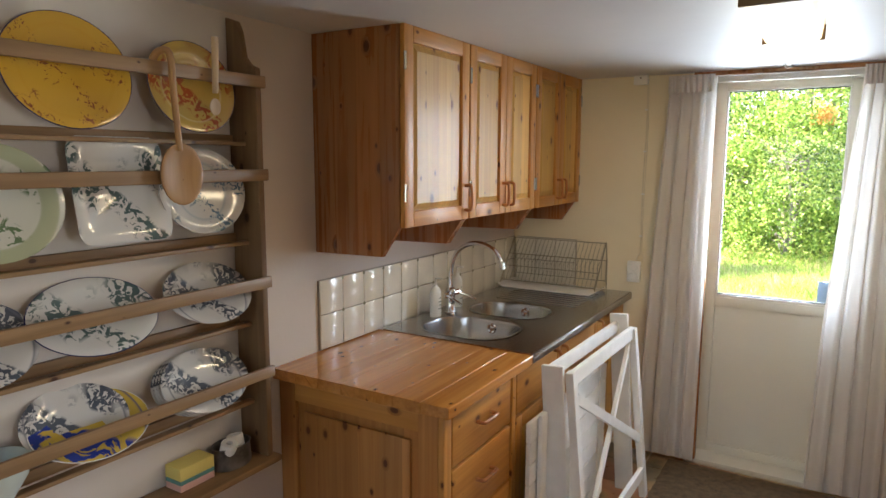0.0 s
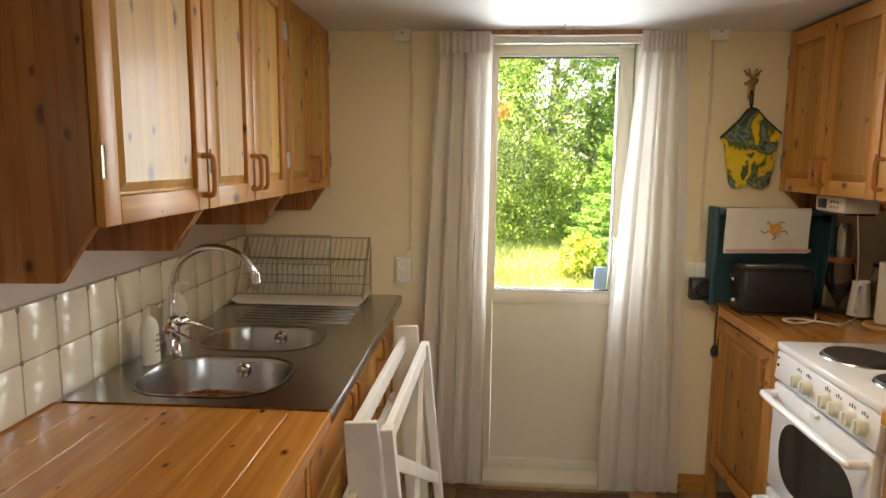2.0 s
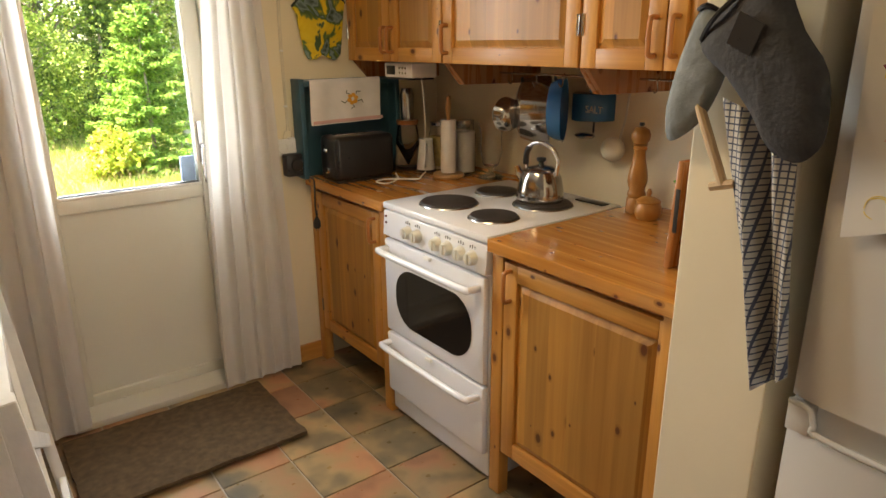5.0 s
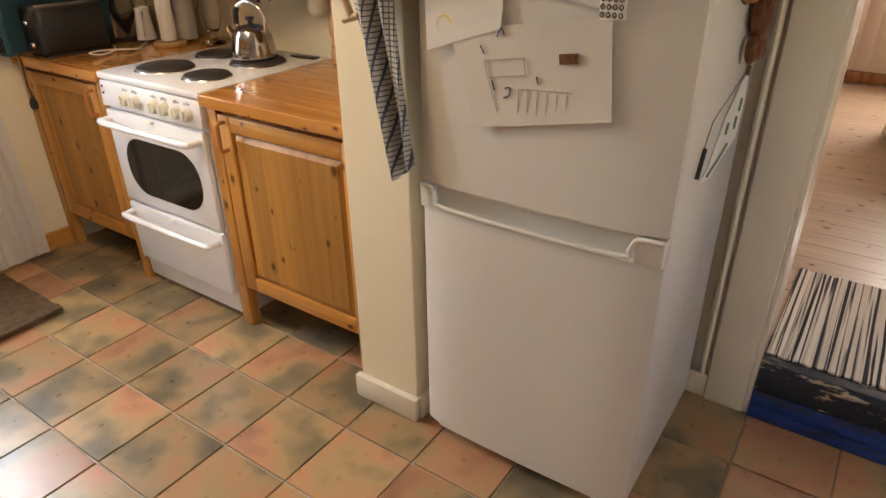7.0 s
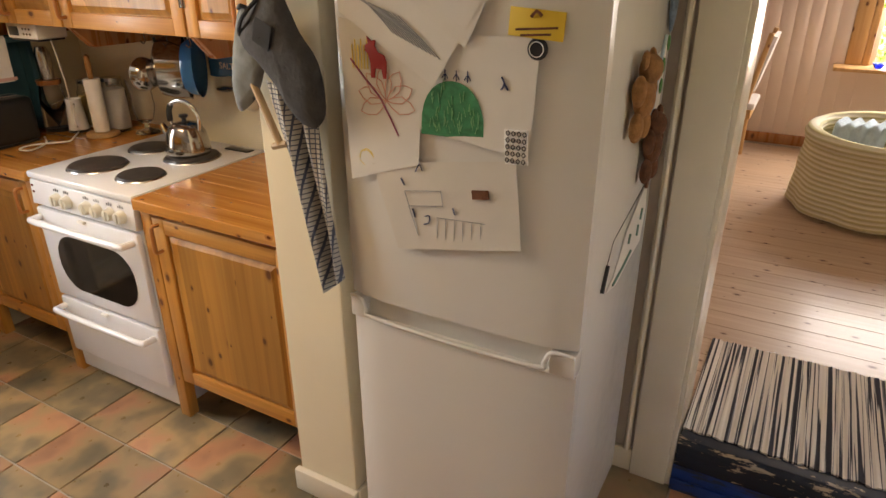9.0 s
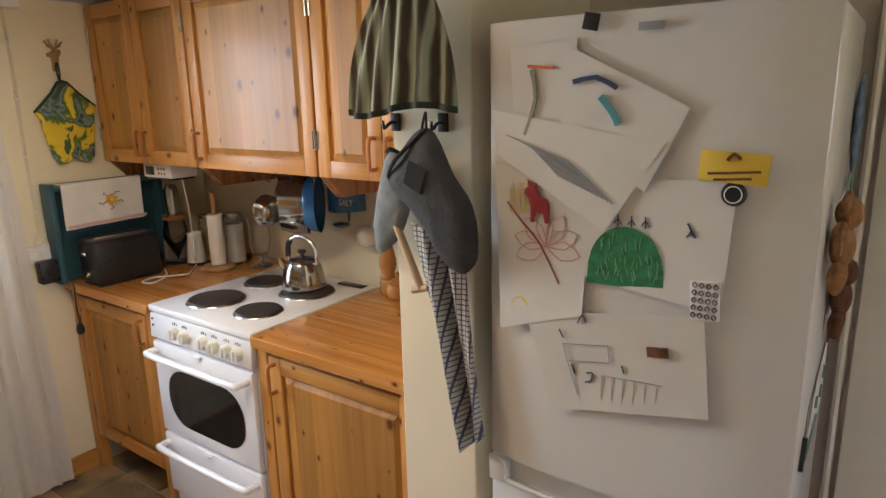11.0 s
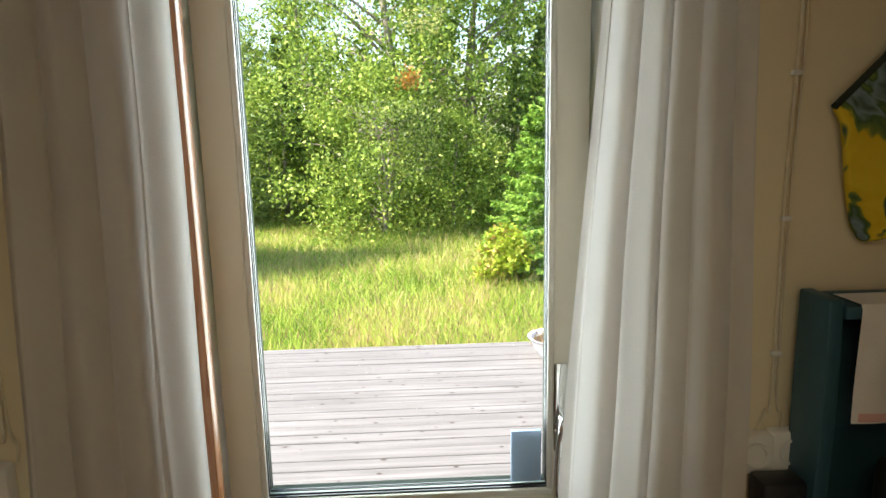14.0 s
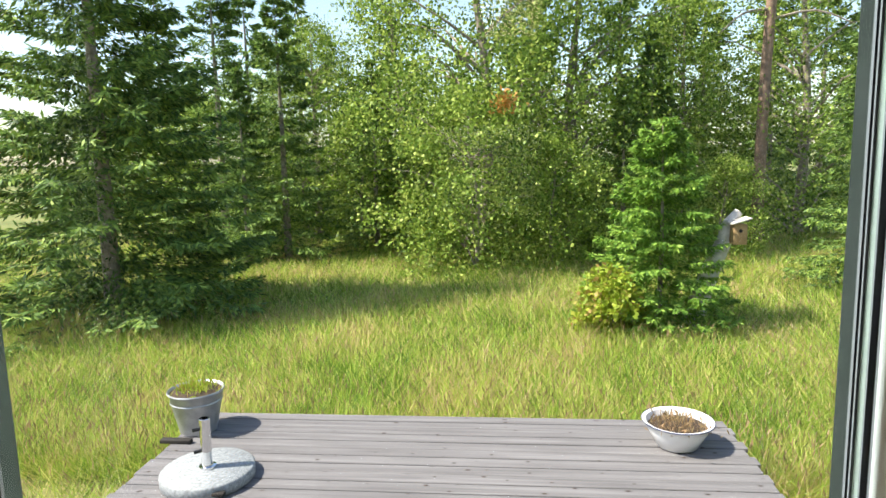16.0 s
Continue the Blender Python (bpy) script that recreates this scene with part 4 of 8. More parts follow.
structure("wall_room_west_return", bx(1.281, 1.40, FR, 1.424, 1.465, 2.549), M_panelw, flat=True)
for i in range(13):
    y = 0.262 + 0.10 * i
    if y > 1.7:
        break
    structure("wall_board", bx(5.190, y + 0.0005, FR + 0.09, 5.199, y + 0.0995, 2.5, 0.0025), M_panelw)
structure("baseboard_room", bx(5.178, -2.9, FR, 5.198, 2.58, FR + 0.085, 0.003), M_side)
structure("baseboard_room_north", bx(1.25, 2.575, FR, 5.17, 2.595, FR + 0.085, 0.003), M_side)
M_oil = pine("oiled_window_pine", "z", (0.60, 0.36, 0.15), (0.46, 0.25, 0.09))
win = structure("window_1", bx(5.19, -0.90, 0.865, 5.35, -0.855, 2.09), M_oil, label="pine framed window over a white radiator")
part("window_frame", bx(5.17, 0.10, 0.865, 5.35, 0.149, 2.09, 0.004), M_oil, win)
part("window_frame", bx(5.19, -0.854, 2.04, 5.35, 0.099, 2.09, 0.004), M_oil, win)
part("casing", bx(5.165, 0.151, 0.865, 5.186, 0.26, 2.2, 0.003), M_oil, win)
part("window_sill", bx(4.98, -0.98, 0.835, 5.34, 0.33, 0.863, 0.005), M_oil, win)
part("mullion", bx(5.24, -0.42, 0.865, 5.28, -0.38, 2.04, 0.003), M_white, win)
part("glazing_bar", bx(5.245, -0.379, 1.25, 5.275, 0.099, 1.27, 0.002), M_white, win)
part("sash", bx(5.24, 0.06, 0.866, 5.28, 0.0995, 1.249, 0.003), M_white, win)
p2 = part("pane", bx(5.262, -0.85, 0.87, 5.265, 0.09, 2.04), M_pane, win, flat=True)
p2.visible_shadow = False
M_blueg = glass("blue_glass", (0.05, 0.12, 0.85))
for y in (0.04, -0.06):
    gb = thing("glass_bowl", (5.08, y, 0.863), "small blue glass bowl on the window sill", "bowl", "glass bowls on sill")
    part("bowl", lathe([(0, 0.004), (0.02, 0.004), (0.045, 0.035), (0.048, 0.035), (0.024, 0.0), (0, 0.0)], (5.08, y, 0.863), 20), M_blueg, gb)
rad = thing("radiator", (5.12, -0.3, FR), "white panel radiator under the window", "radiator")
part("panel", bx(5.10, -0.80, FR + 0.12, 5.14, -0.12, FR + 0.56, 0.006), M_enamel, rad)
part("bracket", bx(5.14, -0.4, FR, 5.165, -0.36, FR + 0.5, 0.003), M_enamel, rad)

# stripe-covered basket
m_, n_, l_, p_ = material("striped_seersucker")
tc_, w_ = n_.new("ShaderNodeTexCoord"), node(n_, "ShaderNodeTexWave", Scale=11.0, Distortion=0.6, Detail=1)
w_.bands_direction = "Z"
l_.new(tc_.outputs["Object"], w_.inputs["Vector"])
r_ = ramp(n_, [(0.35, (0.72, 0.68, 0.50)), (0.7, (0.55, 0.50, 0.27))])
l_.new(w_.outputs[0], r_.inputs[0])
l_.new(r_.outputs[0], p_.inputs["Base Color"])
p_.inputs["Roughness"].default_value = 0.9
b_ = node(n_, "ShaderNodeBump", Strength=0.6, Distance=0.01)
l_.new(w_.outputs[0], b_.inputs["Height"])
l_.new(b_.outputs[0], p_.inputs["Normal"])
M_stripe = m_
bk = thing("armchair", (3.95, -0.12, FR), "round tub chair in cream striped loose cover", "armchair")
BX_, BY_ = 3.74, -0.03


def tub(u, v):
    a = 2 * math.pi * u
    r = 0.44 + 0.035 * (1 - v) + 0.012 * math.sin(a * 9) * (1 - v) + 0.01 * noise.noise((math.cos(a) * 3, math.sin(a) * 3, v * 4))
    return (BX_ + r * math.cos(a), BY_ + r * math.sin(a), FR + 0.03 + v * (0.44 + 0.02 * math.cos(a)))


part("cover", sheet(tub, 72, 14, 0.02), M_stripe, bk)
part("rim", tube([(BX_ + 0.41 * math.cos(a), BY_ + 0.41 * math.sin(a), FR + 0.465 + 0.02 * math.cos(a)) for a in [2 * math.pi * i / 24 for i in range(24)]], 0.05, 10, closed=True, smooth_n=2), M_stripe, bk)
part("seat", cushion(BX_, BY_, FR + 0.27, 0.38, 0.38, 0.09), M_stripe, bk)
for a in (0.8, 2.3, 3.9, 5.4):
    part("foot", lathe([(0.02, 0.0), (0.025, 0.05), (0, 0.05)], (BX_ + 0.34 * math.cos(a), BY_ + 0.34 * math.sin(a), FR), 10), M_oil, bk)
th = thing("throw_blanket", (3.62, 0.06, FR + 0.46), "pale blue fringed blanket over the chair arm", "blanket")
M_throw = coat("pale_blue_wool", (0.42, 0.52, 0.56), 0.95, var=0.12, scale=20, bump=0.6, bscale=200)
part("cloth", sheet(lambda u, v: (3.565 + 0.30 * u + 0.012 * math.sin(v * 21), 0.02 + 0.27 * v - 0.05 * u, FR + 0.530 - 0.22 * max(0, 0.35 - u) ** 1.0 * 1.6 + 0.012 * math.sin(v * 25 + u * 4)), 24, 24, 0.008), M_throw, th)
for i in range(24):
    y = 0.03 + 0.011 * i
    part("fringe", tube([(3.567, y, FR + 0.408), (3.563, y + 0.004, FR + 0.356)], 0.0025, 4), M_throw, th)

ch = thing("dining_chair", (4.5, 0.86, FR), "wooden dining chair with white padded back", "chair")
for x, y, hgt, lean in ((4.32, 0.68, 0.96, 0.09), (4.72, 0.68, 0.96, 0.09), (4.32, 1.02, 0.44, 0), (4.72, 1.02, 0.44, 0)):
    part("leg", tube([(x, y, FR), (x, y, FR + 0.44), (x, y - lean, FR + hgt)] if lean else [(x, y, FR), (x, y, FR + hgt)], 0.018, 8), M_oil, ch)
part("seat", bx(4.31, 0.61, FR + 0.43, 4.73, 1.04, FR + 0.48, 0.015), M_cloth, ch)
part("backrest", sheet(lambda u, v: (4.33 + 0.38 * u, 0.665 - 0.085 * v, FR + 0.56 + 0.38 * v), 4, 6, 0.03), M_cloth, ch)
part("seat_frame", bx(4.32, 0.63, FR + 0.36, 4.72, 1.02, FR + 0.429, 0.004), M_oil, ch)

for o in [o for o in scene.objects if o.parent is None and o.name.startswith("dining_chair")]:
    o.location += Vector((0.0, 0.16, 0.0))
dt = thing("dining_table", (4.5, 1.9, FR), "oiled pine dining table behind the chair", "table")
part("tabletop", bx(4.05, 1.42, FR + 0.72, 4.98, 2.40, FR + 0.75, 0.006), M_oil, dt)
part("apron_rail", bx(4.11, 1.50, FR + 0.63, 4.92, 1.525, FR + 0.719, 0.002), M_oil, dt)
for x, y in ((4.13, 1.50), (4.85, 1.50), (4.13, 2.28), (4.85, 2.28)):
    part("leg", bx(x, y + 0.026, FR, x + 0.055, y + 0.08, FR + 0.719, 0.004), M_oil, dt)

# rag rug
m_, n_, l_, p_ = material("rag_rug")
tc_ = n_.new("ShaderNodeTexCoord")
mp_ = n_.new("ShaderNodeMapping")
mp_.inputs["Scale"].default_value = (0.9, 84, 1)
l_.new(tc_.outputs["Object"], mp_.inputs[0])
nn_ = node(n_, "ShaderNodeTexNoise", Scale=1.0, Detail=2, Distortion=0.7)
l_.new(mp_.outputs[0], nn_.inputs["Vector"])
r_ = ramp(n_, [(0.455, (0.025, 0.025, 0.035)), (0.485, (0.30, 0.29, 0.30)), (0.50, (0.70, 0.64, 0.56)), (0.70, (0.78, 0.72, 0.66))])
l_.new(nn_.outputs[0], r_.inputs[0])
l_.new(r_.outputs[0], p_.inputs["Base Color"])
p_.inputs["Roughness"].default_value = 0.95
bn_ = node(n_, "ShaderNodeBump", Strength=0.8, Distance=0.006)
l_.new(nn_.outputs[0], bn_.inputs["Height"])
l_.new(bn_.outputs[0], p_.inputs["Normal"])
rug = thing("rag_rug", (1.45, 0.1, FR), "black and white striped woven rag rug", "rug")
part("weave", sheet(lambda u, v: (1.10 + 0.635 * u + 0.004 * math.sin(v * 90), 0.595 - 1.0 * v, FR + 0.009 + 0.0025 * math.sin(v * 250) + 0.002 * noise.noise((u * 9, v * 30, 0))), 12, 200, 0.008), m_, rug)

# doorway trim and blue step
M_trimw = coat("aged_white_gloss", (0.76, 0.69, 0.56), 0.22, var=0.04, scale=5, bump=0.06)
structure("door_casing", bx(1.022, 0.615, 0.0, 1.052, 0.735, 2.10, 0.004), M_trimw)
structure("door_casing", bx(1.030, 0.600, 0.0, 1.285, 0.6185, 2.02, 0.003), M_trimw)
structure("door_casing", bx(1.022, -0.42, 0.0, 1.052, -0.30, 2.10, 0.004), M_trimw)
structure("door_casing", bx(1.030, -0.3, 0.0, 1.285, -0.282, 2.02, 0.003), M_trimw)
structure("door_casing", bx(1.026, -0.282, 2.0, 1.285, 0.60, 2.02, 0.003), M_trimw)
structure("wall_pipe", tube([(1.035, 0.757, 0.09), (1.035, 0.757, 2.1)], 0.011, 8), M_trimw)
structure("baseboard_wall", bx(1.032, 0.737, 0.0, 1.049, 1.46, 0.09, 0.003), M_trimw)
structure("baseboard_stub", bx(0.405, 1.455, 0.0, 0.429, 1.702, 0.085, 0.004), M_trimw)
structure("baseboard_stub", bx(0.43, 1.448, 0.0, 1.03, 1.464, 0.085, 0.004), M_trimw)


def worn(name, col, under, amount, rough=0.35):
    m, n, l, p = material(name)
    tc = n.new("ShaderNodeTexCoord")
    mp = n.new("ShaderNodeMapping")
    mp.inputs["Scale"].default_value = (14, 5, 30)
    l.new(tc.outputs["Object"], mp.inputs[0])
    a = node(n, "ShaderNodeTexNoise", Scale=1.4, Detail=7, Roughness=0.7)
    l.new(mp.outputs[0], a.inputs["Vector"])
    r = ramp(n, [(amount, under), (amount + 0.02, col), (0.75, tuple(c * 1.5 for c in col))])
    l.new(a.outputs[0], r.inputs[0])
    l.new(r.outputs[0], p.inputs["Base Color"])
    p.inputs["Roughness"].default_value = rough
    b = node(n, "ShaderNodeBump", Strength=0.25, Distance=0.003)
    l.new(a.outputs[0], b.inputs["Height"])
    l.new(b.outputs[0], p.inputs["Normal"])
    return m


M_navy = worn("worn_navy_paint", (0.012, 0.02, 0.035), (0.42, 0.36, 0.27), 0.42, 0.25)
M_blue = worn("worn_blue_paint", (0.010, 0.045, 0.20), (0.02, 0.03, 0.06), 0.44)
structure("door_sill", prism([(1.024, 0.10), (1.036, 0.175), (1.05, 0.193), (1.22, 0.193), (1.22, 0.0), (1.06, 0.0), (1.06, 0.098)], "y", -0.28, 0.598, 0.003), M_navy)
structure("door_riser", bx(1.03, -0.28, 0.0, 1.058, 0.6, 0.095, 0.006), M_blue)
structure("door_nosing", bx(1.014, -0.28, 0.0, 1.031, 0.600, 0.045, 0.005), M_blue)

# ---- the garden ----
GZ = -0.42
m_, n_, l_, p_ = material("meadow_ground")
tc_ = n_.new("ShaderNodeTexCoord")
a_ = node(n_, "ShaderNodeTexNoise", Scale=0.5, Detail=6)
l_.new(tc_.outputs["Object"], a_.inputs["Vector"])
r_ = ramp(n_, [(0.3, (0.10, 0.13, 0.03)), (0.5, (0.17, 0.19, 0.05)), (0.7, (0.24, 0.20, 0.09))])
l_.new(a_.outputs[0], r_.inputs[0])
l_.new(r_.outputs[0], p_.inputs["Base Color"])
p_.inputs["Roughness"].default_value = 0.95
gm = bmesh.new()


def ground(u, v):
    x, y = -60 + 120 * u, 3.9 + 96 * v
    rise = 0.14 * noise.noise((x * 0.12, y * 0.12, 2)) * min(1, max(0, (y - 8) / 4))
    return (x, y, GZ + rise)


gm = sheet(ground, 90, 70)
bx(-400, -400, GZ - 0.42, 400, 400, GZ - 0.4, bm=gm)
structure("ground", gm, m_, flat=True)


def leaf_mat(name, stops, trans=0.25, rough=0.5, patch=0.0, scale=0.8):
    m, n, l, p = material(name)
    ge = n.new("ShaderNodeNewGeometry")
    r = ramp(n, stops)
    place_in = ge.outputs["Random Per Island"]
    if patch:
        tc = n.new("ShaderNodeTexCoord")
        nz = node(n, "ShaderNodeTexNoise", Scale=scale, Detail=3, Roughness=0.65)
        l.new(tc.outputs["Object"], nz.inputs["Vector"])
        mr = node(n, "ShaderNodeMapRange", **{"From Min": 0.3, "From Max": 0.7, "To Min": -patch, "To Max": patch})
        l.new(nz.outputs[0], mr.inputs[0])
        ad = n.new("ShaderNodeMath")
        ad.use_clamp = True
        l.new(mr.outputs[0], ad.inputs[0])
        l.new(place_in, ad.inputs[1])
        place_in = ad.outputs[0]
    l.new(place_in, r.inputs[0])
    l.new(r.outputs[0], p.inputs["Base Color"])
    p.inputs["Roughness"].default_value = rough
    p.inputs["Specular IOR Level"].default_value = 0.25
    tl_ = n.new("ShaderNodeBsdfTranslucent")
    l.new(r.outputs[0], tl_.inputs[0])
    mx = n.new("ShaderNodeMixShader")
    mx.inputs[0].default_value = trans
    l.new(p.outputs[0], mx.inputs[1])
    l.new(tl_.outputs[0], mx.inputs[2])
    l.new(mx.outputs[0], n["Material Output"].inputs[0])
    return m


M_birch = leaf_mat("birch_leaves", [(0, (0.06, 0.11, 0.02)), (0.35, (0.17, 0.28, 0.045)), (0.75, (0.31, 0.42, 0.075)), (1, (0.50, 0.58, 0.15))], 0.35, patch=0.25, scale=1.4)
M_spruce = leaf_mat("spruce_needles", [(0, (0.045, 0.09, 0.03)), (0.6, (0.15, 0.26, 0.06)), (1, (0.33, 0.45, 0.10))], 0.22, 0.6, patch=0.2, scale=1.2)
M_young = leaf_mat("young_spruce_needles", [(0, (0.08, 0.17, 0.035)), (0.6, (0.22, 0.40, 0.065)), (1, (0.40, 0.55, 0.11))], 0.32, 0.6)
M_grass = leaf_mat("grass_blades", [(0, (0.10, 0.20, 0.03)), (0.25, (0.26, 0.42, 0.055)), (0.55, (0.44, 0.56, 0.10)), (0.8, (0.64, 0.60, 0.20)), (1, (0.60, 0.44, 0.25))], 0.35, patch=0.35)
M_shrub = leaf_mat("yellow_shrub_leaves", [(0, (0.24, 0.34, 0.04)), (0.7, (0.40, 0.48, 0.06)), (1, (0.42, 0.26, 0.10))], 0.4)
M_bark = coat("grey_bark", (0.26, 0.22, 0.18), 0.9, var=0.4, scale=12, bump=1.0, bscale=30)
M_pinebark = coat("red_pine_bark", (0.24, 0.16, 0.12), 0.9, var=0.35, scale=9, bump=1.0, bscale=25)
rng = np.random.default_rng(7)


def quads(centres, dirs, widths, normals=None, bend=0.0):
    """Many narrow pointed leaves as one vertex and face list."""
    c, d = np.asarray(centres), np.asarray(dirs)
    n = len(c)
    r = rng.normal(size=(n, 3)) if normals is None else normals
    s = np.cross(d, r)
    s /= np.linalg.norm(s, axis=1, keepdims=True) + 1e-9
    s *= np.asarray(widths).reshape(-1, 1)
    v = np.stack([c, c + d * 0.5 + s, c + d, c + d * 0.5 - s], 1).reshape(-1, 3)
    f = (np.arange(n) * 4)[:, None] + np.arange(4)[None]
    return v, f


def leaf_mesh(name, v, f, mat):
    me = bpy.data.meshes.new(name)
    me.vertices.add(len(v))
    me.vertices.foreach_set("co", np.asarray(v, float).ravel())
    me.loops.add(f.size)
    me.loops.foreach_set("vertex_index", f.ravel().astype(np.int32))
    me.polygons.add(len(f))
    me.polygons.foreach_set("loop_start", (np.arange(len(f)) * f.shape[1]).astype(np.int32))
    me.update()
    me.validate()
    me.materials.append(mat)
    return me


def spruce(h, r, n_br, mat, name="spruce", label="tall dark green spruce with drooping branches", seed=1, per=26, size=1.0, skirt=0.03):
    g = np.random.default_rng(seed)
    t = thing(name, (0, 0, 0), label, "tree", "forest trees")
    part("trunk", tube([(0, 0, -0.3), (0.02, 0, h * 0.5), (0, 0, h)], 0.1, 8, radii=[0.028 * h * 0.6, 0.014 * h * 0.6, 0.004]), M_bark, t)
    cs, ds, ws = [], [], []
    for _ in range(n_br):
        q = g.random() ** 1.25
        z = h * (skirt + (1 - skirt) * q)
        ln = r * (1 - q) ** 0.85 * (0.72 + 0.45 * g.random()) + 0.10
        a = g.random() * 2 * math.pi
        out = np.array([math.cos(a), math.sin(a), 0])
        side = np.array([-math.sin(a), math.cos(a), 0])
        droop = -0.30 + 0.55 * q
        s = np.sqrt(g.random(per))
        spread = (g.random(per) - 0.5) * 0.42 * ln * (1.1 - s)
        p = out * (s * ln)[:, None] + side * spread[:, None]
        p[:, 2] = z + droop * s * ln - 0.10 * np.sin(s * 3.1) * ln + 0.018 * h * 0.13 * g.normal(size=per) - 0.10 * np.abs(spread)
        d = out[None] * 0.6 + side[None] * (np.sign(spread) * 0.5)[:, None] + np.array([0, 0, -0.25])[None] + 0.3 * g.normal(size=(per, 3))
        d /= np.linalg.norm(d, axis=1, keepdims=True)
        L = (0.085 + 0.075 * g.random(per)) * size
        cs.append(p)
        ds.append(d * L[:, None])
        ws.append(L * 0.13)
    nr = np.zeros((n_br * per, 3)) + [0, 0, 1.0] + 0.5 * g.normal(size=(n_br * per, 3))
    v, f = quads(np.concatenate(cs), np.concatenate(ds), np.concatenate(ws), nr)
    ob = new("crown", leaf_mesh("crown", v, f, mat))
    ob.parent = t
    return t


def broadleaf(h, r, clumps, per, mat, name="birch", label="light green birch with a dense leafy crown", seed=1, leaf=0.055, low=0.12, trunk=None):
    g = np.random.default_rng(seed)
    t = thing(name, (0, 0, 0), label, "tree", "forest trees")
    part("trunk", tube([(0, 0, -0.3), (0.08 * r, 0.03, h * 0.35), (-0.05 * r, 0, h * 0.7), (0, 0, h * 0.97)], 0.1, 8, smooth_n=3, radii=[0.016 * h, 0.004]), trunk or M_bark, t)
    br, cs, ds, ws = None, [], [], []
    for k in range(clumps):
        q = g.random()
        z = h * (low + (1 - low) * q)
        rr = r * math.sqrt(max(0.04, 1 - abs(2 * q - 0.75) ** 2.2 * 0.62)) * (0.35 + 0.75 * g.random())
        a = g.random() * 2 * math.pi
        c = np.array([rr * math.cos(a), rr * math.sin(a), z])
        if k % 6 == 0:
            br = tube([(0, 0, max(0.1, z - 0.35 * rr - 0.2)), (c[0] * 0.6, c[1] * 0.6, z - 0.05), (c[0], c[1], z)], 0.01, 5, bm=br, smooth_n=2, radii=[0.006 * h * 0.7, 0.004])
        sc = 0.20 + 0.20 * g.random()
        p = c + g.normal(size=(per, 3)) * np.array([sc, sc, sc * 0.75]) * r * 0.42
        d = g.normal(size=(per, 3)) + [0, 0, -0.5]
        d /= np.linalg.norm(d, axis=1, keepdims=True)
        L = leaf * (0.7 + 0.7 * g.random(per))
        cs.append(p)
        ds.append(d * L[:, None])
        ws.append(L * 0.36)
    part("limb", br, M_bark, t)
    v, f = quads(np.concatenate(cs), np.concatenate(ds), np.concatenate(ws))
    ob = new("crown", leaf_mesh("crown", v, f, mat))
    ob.parent = t
    return t


def place(t, x, y, s=1.0, turn=0.0, z=None, first=False):
    m = Matrix.Translation((x, y, GZ if z is None else z)) @ Matrix.Rotation(turn, 4, "Z") @ Matrix.Diagonal((s, s, s, 1))
    if first:
        t.matrix_basis = m
        return t
    return copy_thing(t, m)


near_spruce = spruce(7.5, 2.1, 460, M_spruce, seed=3, per=230, label="big dark spruce at the meadow's edge")
place(near_spruce, -5.45, 11.4, 1.0, 0.4, first=True)
young = spruce(2.25, 0.85, 320, M_young, name="young_spruce", seed=6, per=130, size=0.6, label="bright green young spruce in tall grass")
place(young, 1.53, 10.9, 1.07, 0, first=True)
sp = [spruce(13, 2.4, 330, M_spruce, seed=11, per=75, size=1.7), spruce(9, 2.0, 270, M_spruce, seed=12, per=85, size=1.5, label="mid-height green spruce in the forest edge")]
bi = [broadleaf(9, 2.5, 300, 120, M_birch, seed=21, leaf=0.075, low=0.03), broadleaf(12, 2.2, 220, 75, M_birch, seed=22, leaf=0.11, low=0.16, label="tall thin birch with airy crown"),
      broadleaf(4.0, 1.6, 150, 90, M_birch, name="sallow_bush", seed=23, leaf=0.075, low=0.0, label="rounded green sallow bush at the forest edge")]
place(bi[0], -0.75, 16.2, 0.95, 0, first=True)
place(sp[0], -6.6, 17.5, 0.52, 0, first=True)
place(sp[1], -4.6, 15.9, 0.60, 0, first=True)
place(bi[1], -3.0, 20, 0.62, 0, first=True)
place(bi[2], -0.8, 14.6, 0.8, 0, first=True)
far_sp = spruce(11, 2.2, 170, M_spruce, seed=41, per=38, size=2.9, label="distant tall spruce in the forest")
place(far_sp, 1.0, 30, 0.8, 0, first=True)
spots = [(sp[1], -3.0, 17.0, 0.75), (sp[1], -5.3, 15.6, 0.7), (bi[0], 1.2, 17.2, 0.95), (sp[1], 1.9, 15.6, 0.62), (sp[1], 2.6, 16.6, 0.8), (bi[2], 0.6, 14.9, 0.75), (bi[2], -2.0, 17.6, 0.8),
         (sp[1], 4.75, 12.9, 0.80), (sp[1], 6.3, 14.0, 0.9), (bi[2], 3.7, 15.6, 0.6), (bi[1], 3.9, 19.5, 0.8), (sp[0], 2.9, 19.5, 0.55), (bi[0], -5.0, 19.5, 0.62), (sp[0], -10.5, 19.0, 0.8),
         (sp[0], 8.6, 15.5, 0.75), (bi[0], 6.2, 18.6, 0.95), (far_sp, 0.6, 22, 0.6), (far_sp, -1.7, 25, 0.6), (bi[1], -6.9, 22, 0.6), (far_sp, -4.2, 25.5, 0.8), (sp[0], -9.5, 21, 0.6),
         (bi[1], 2.2, 24.5, 0.6), (far_sp, 5.6, 24, 0.9), (sp[0], 9.2, 21, 0.8), (bi[2], -3.5, 18.2, 1.0), (bi[2], -7.5, 18.5, 1.1)]
place(sp[1], -2.0, 19.5, 0.6)
for i, (t, x, y, s) in enumerate(spots):
    place(t, x, y, s, i * 1.7)
far = np.random.default_rng(5)
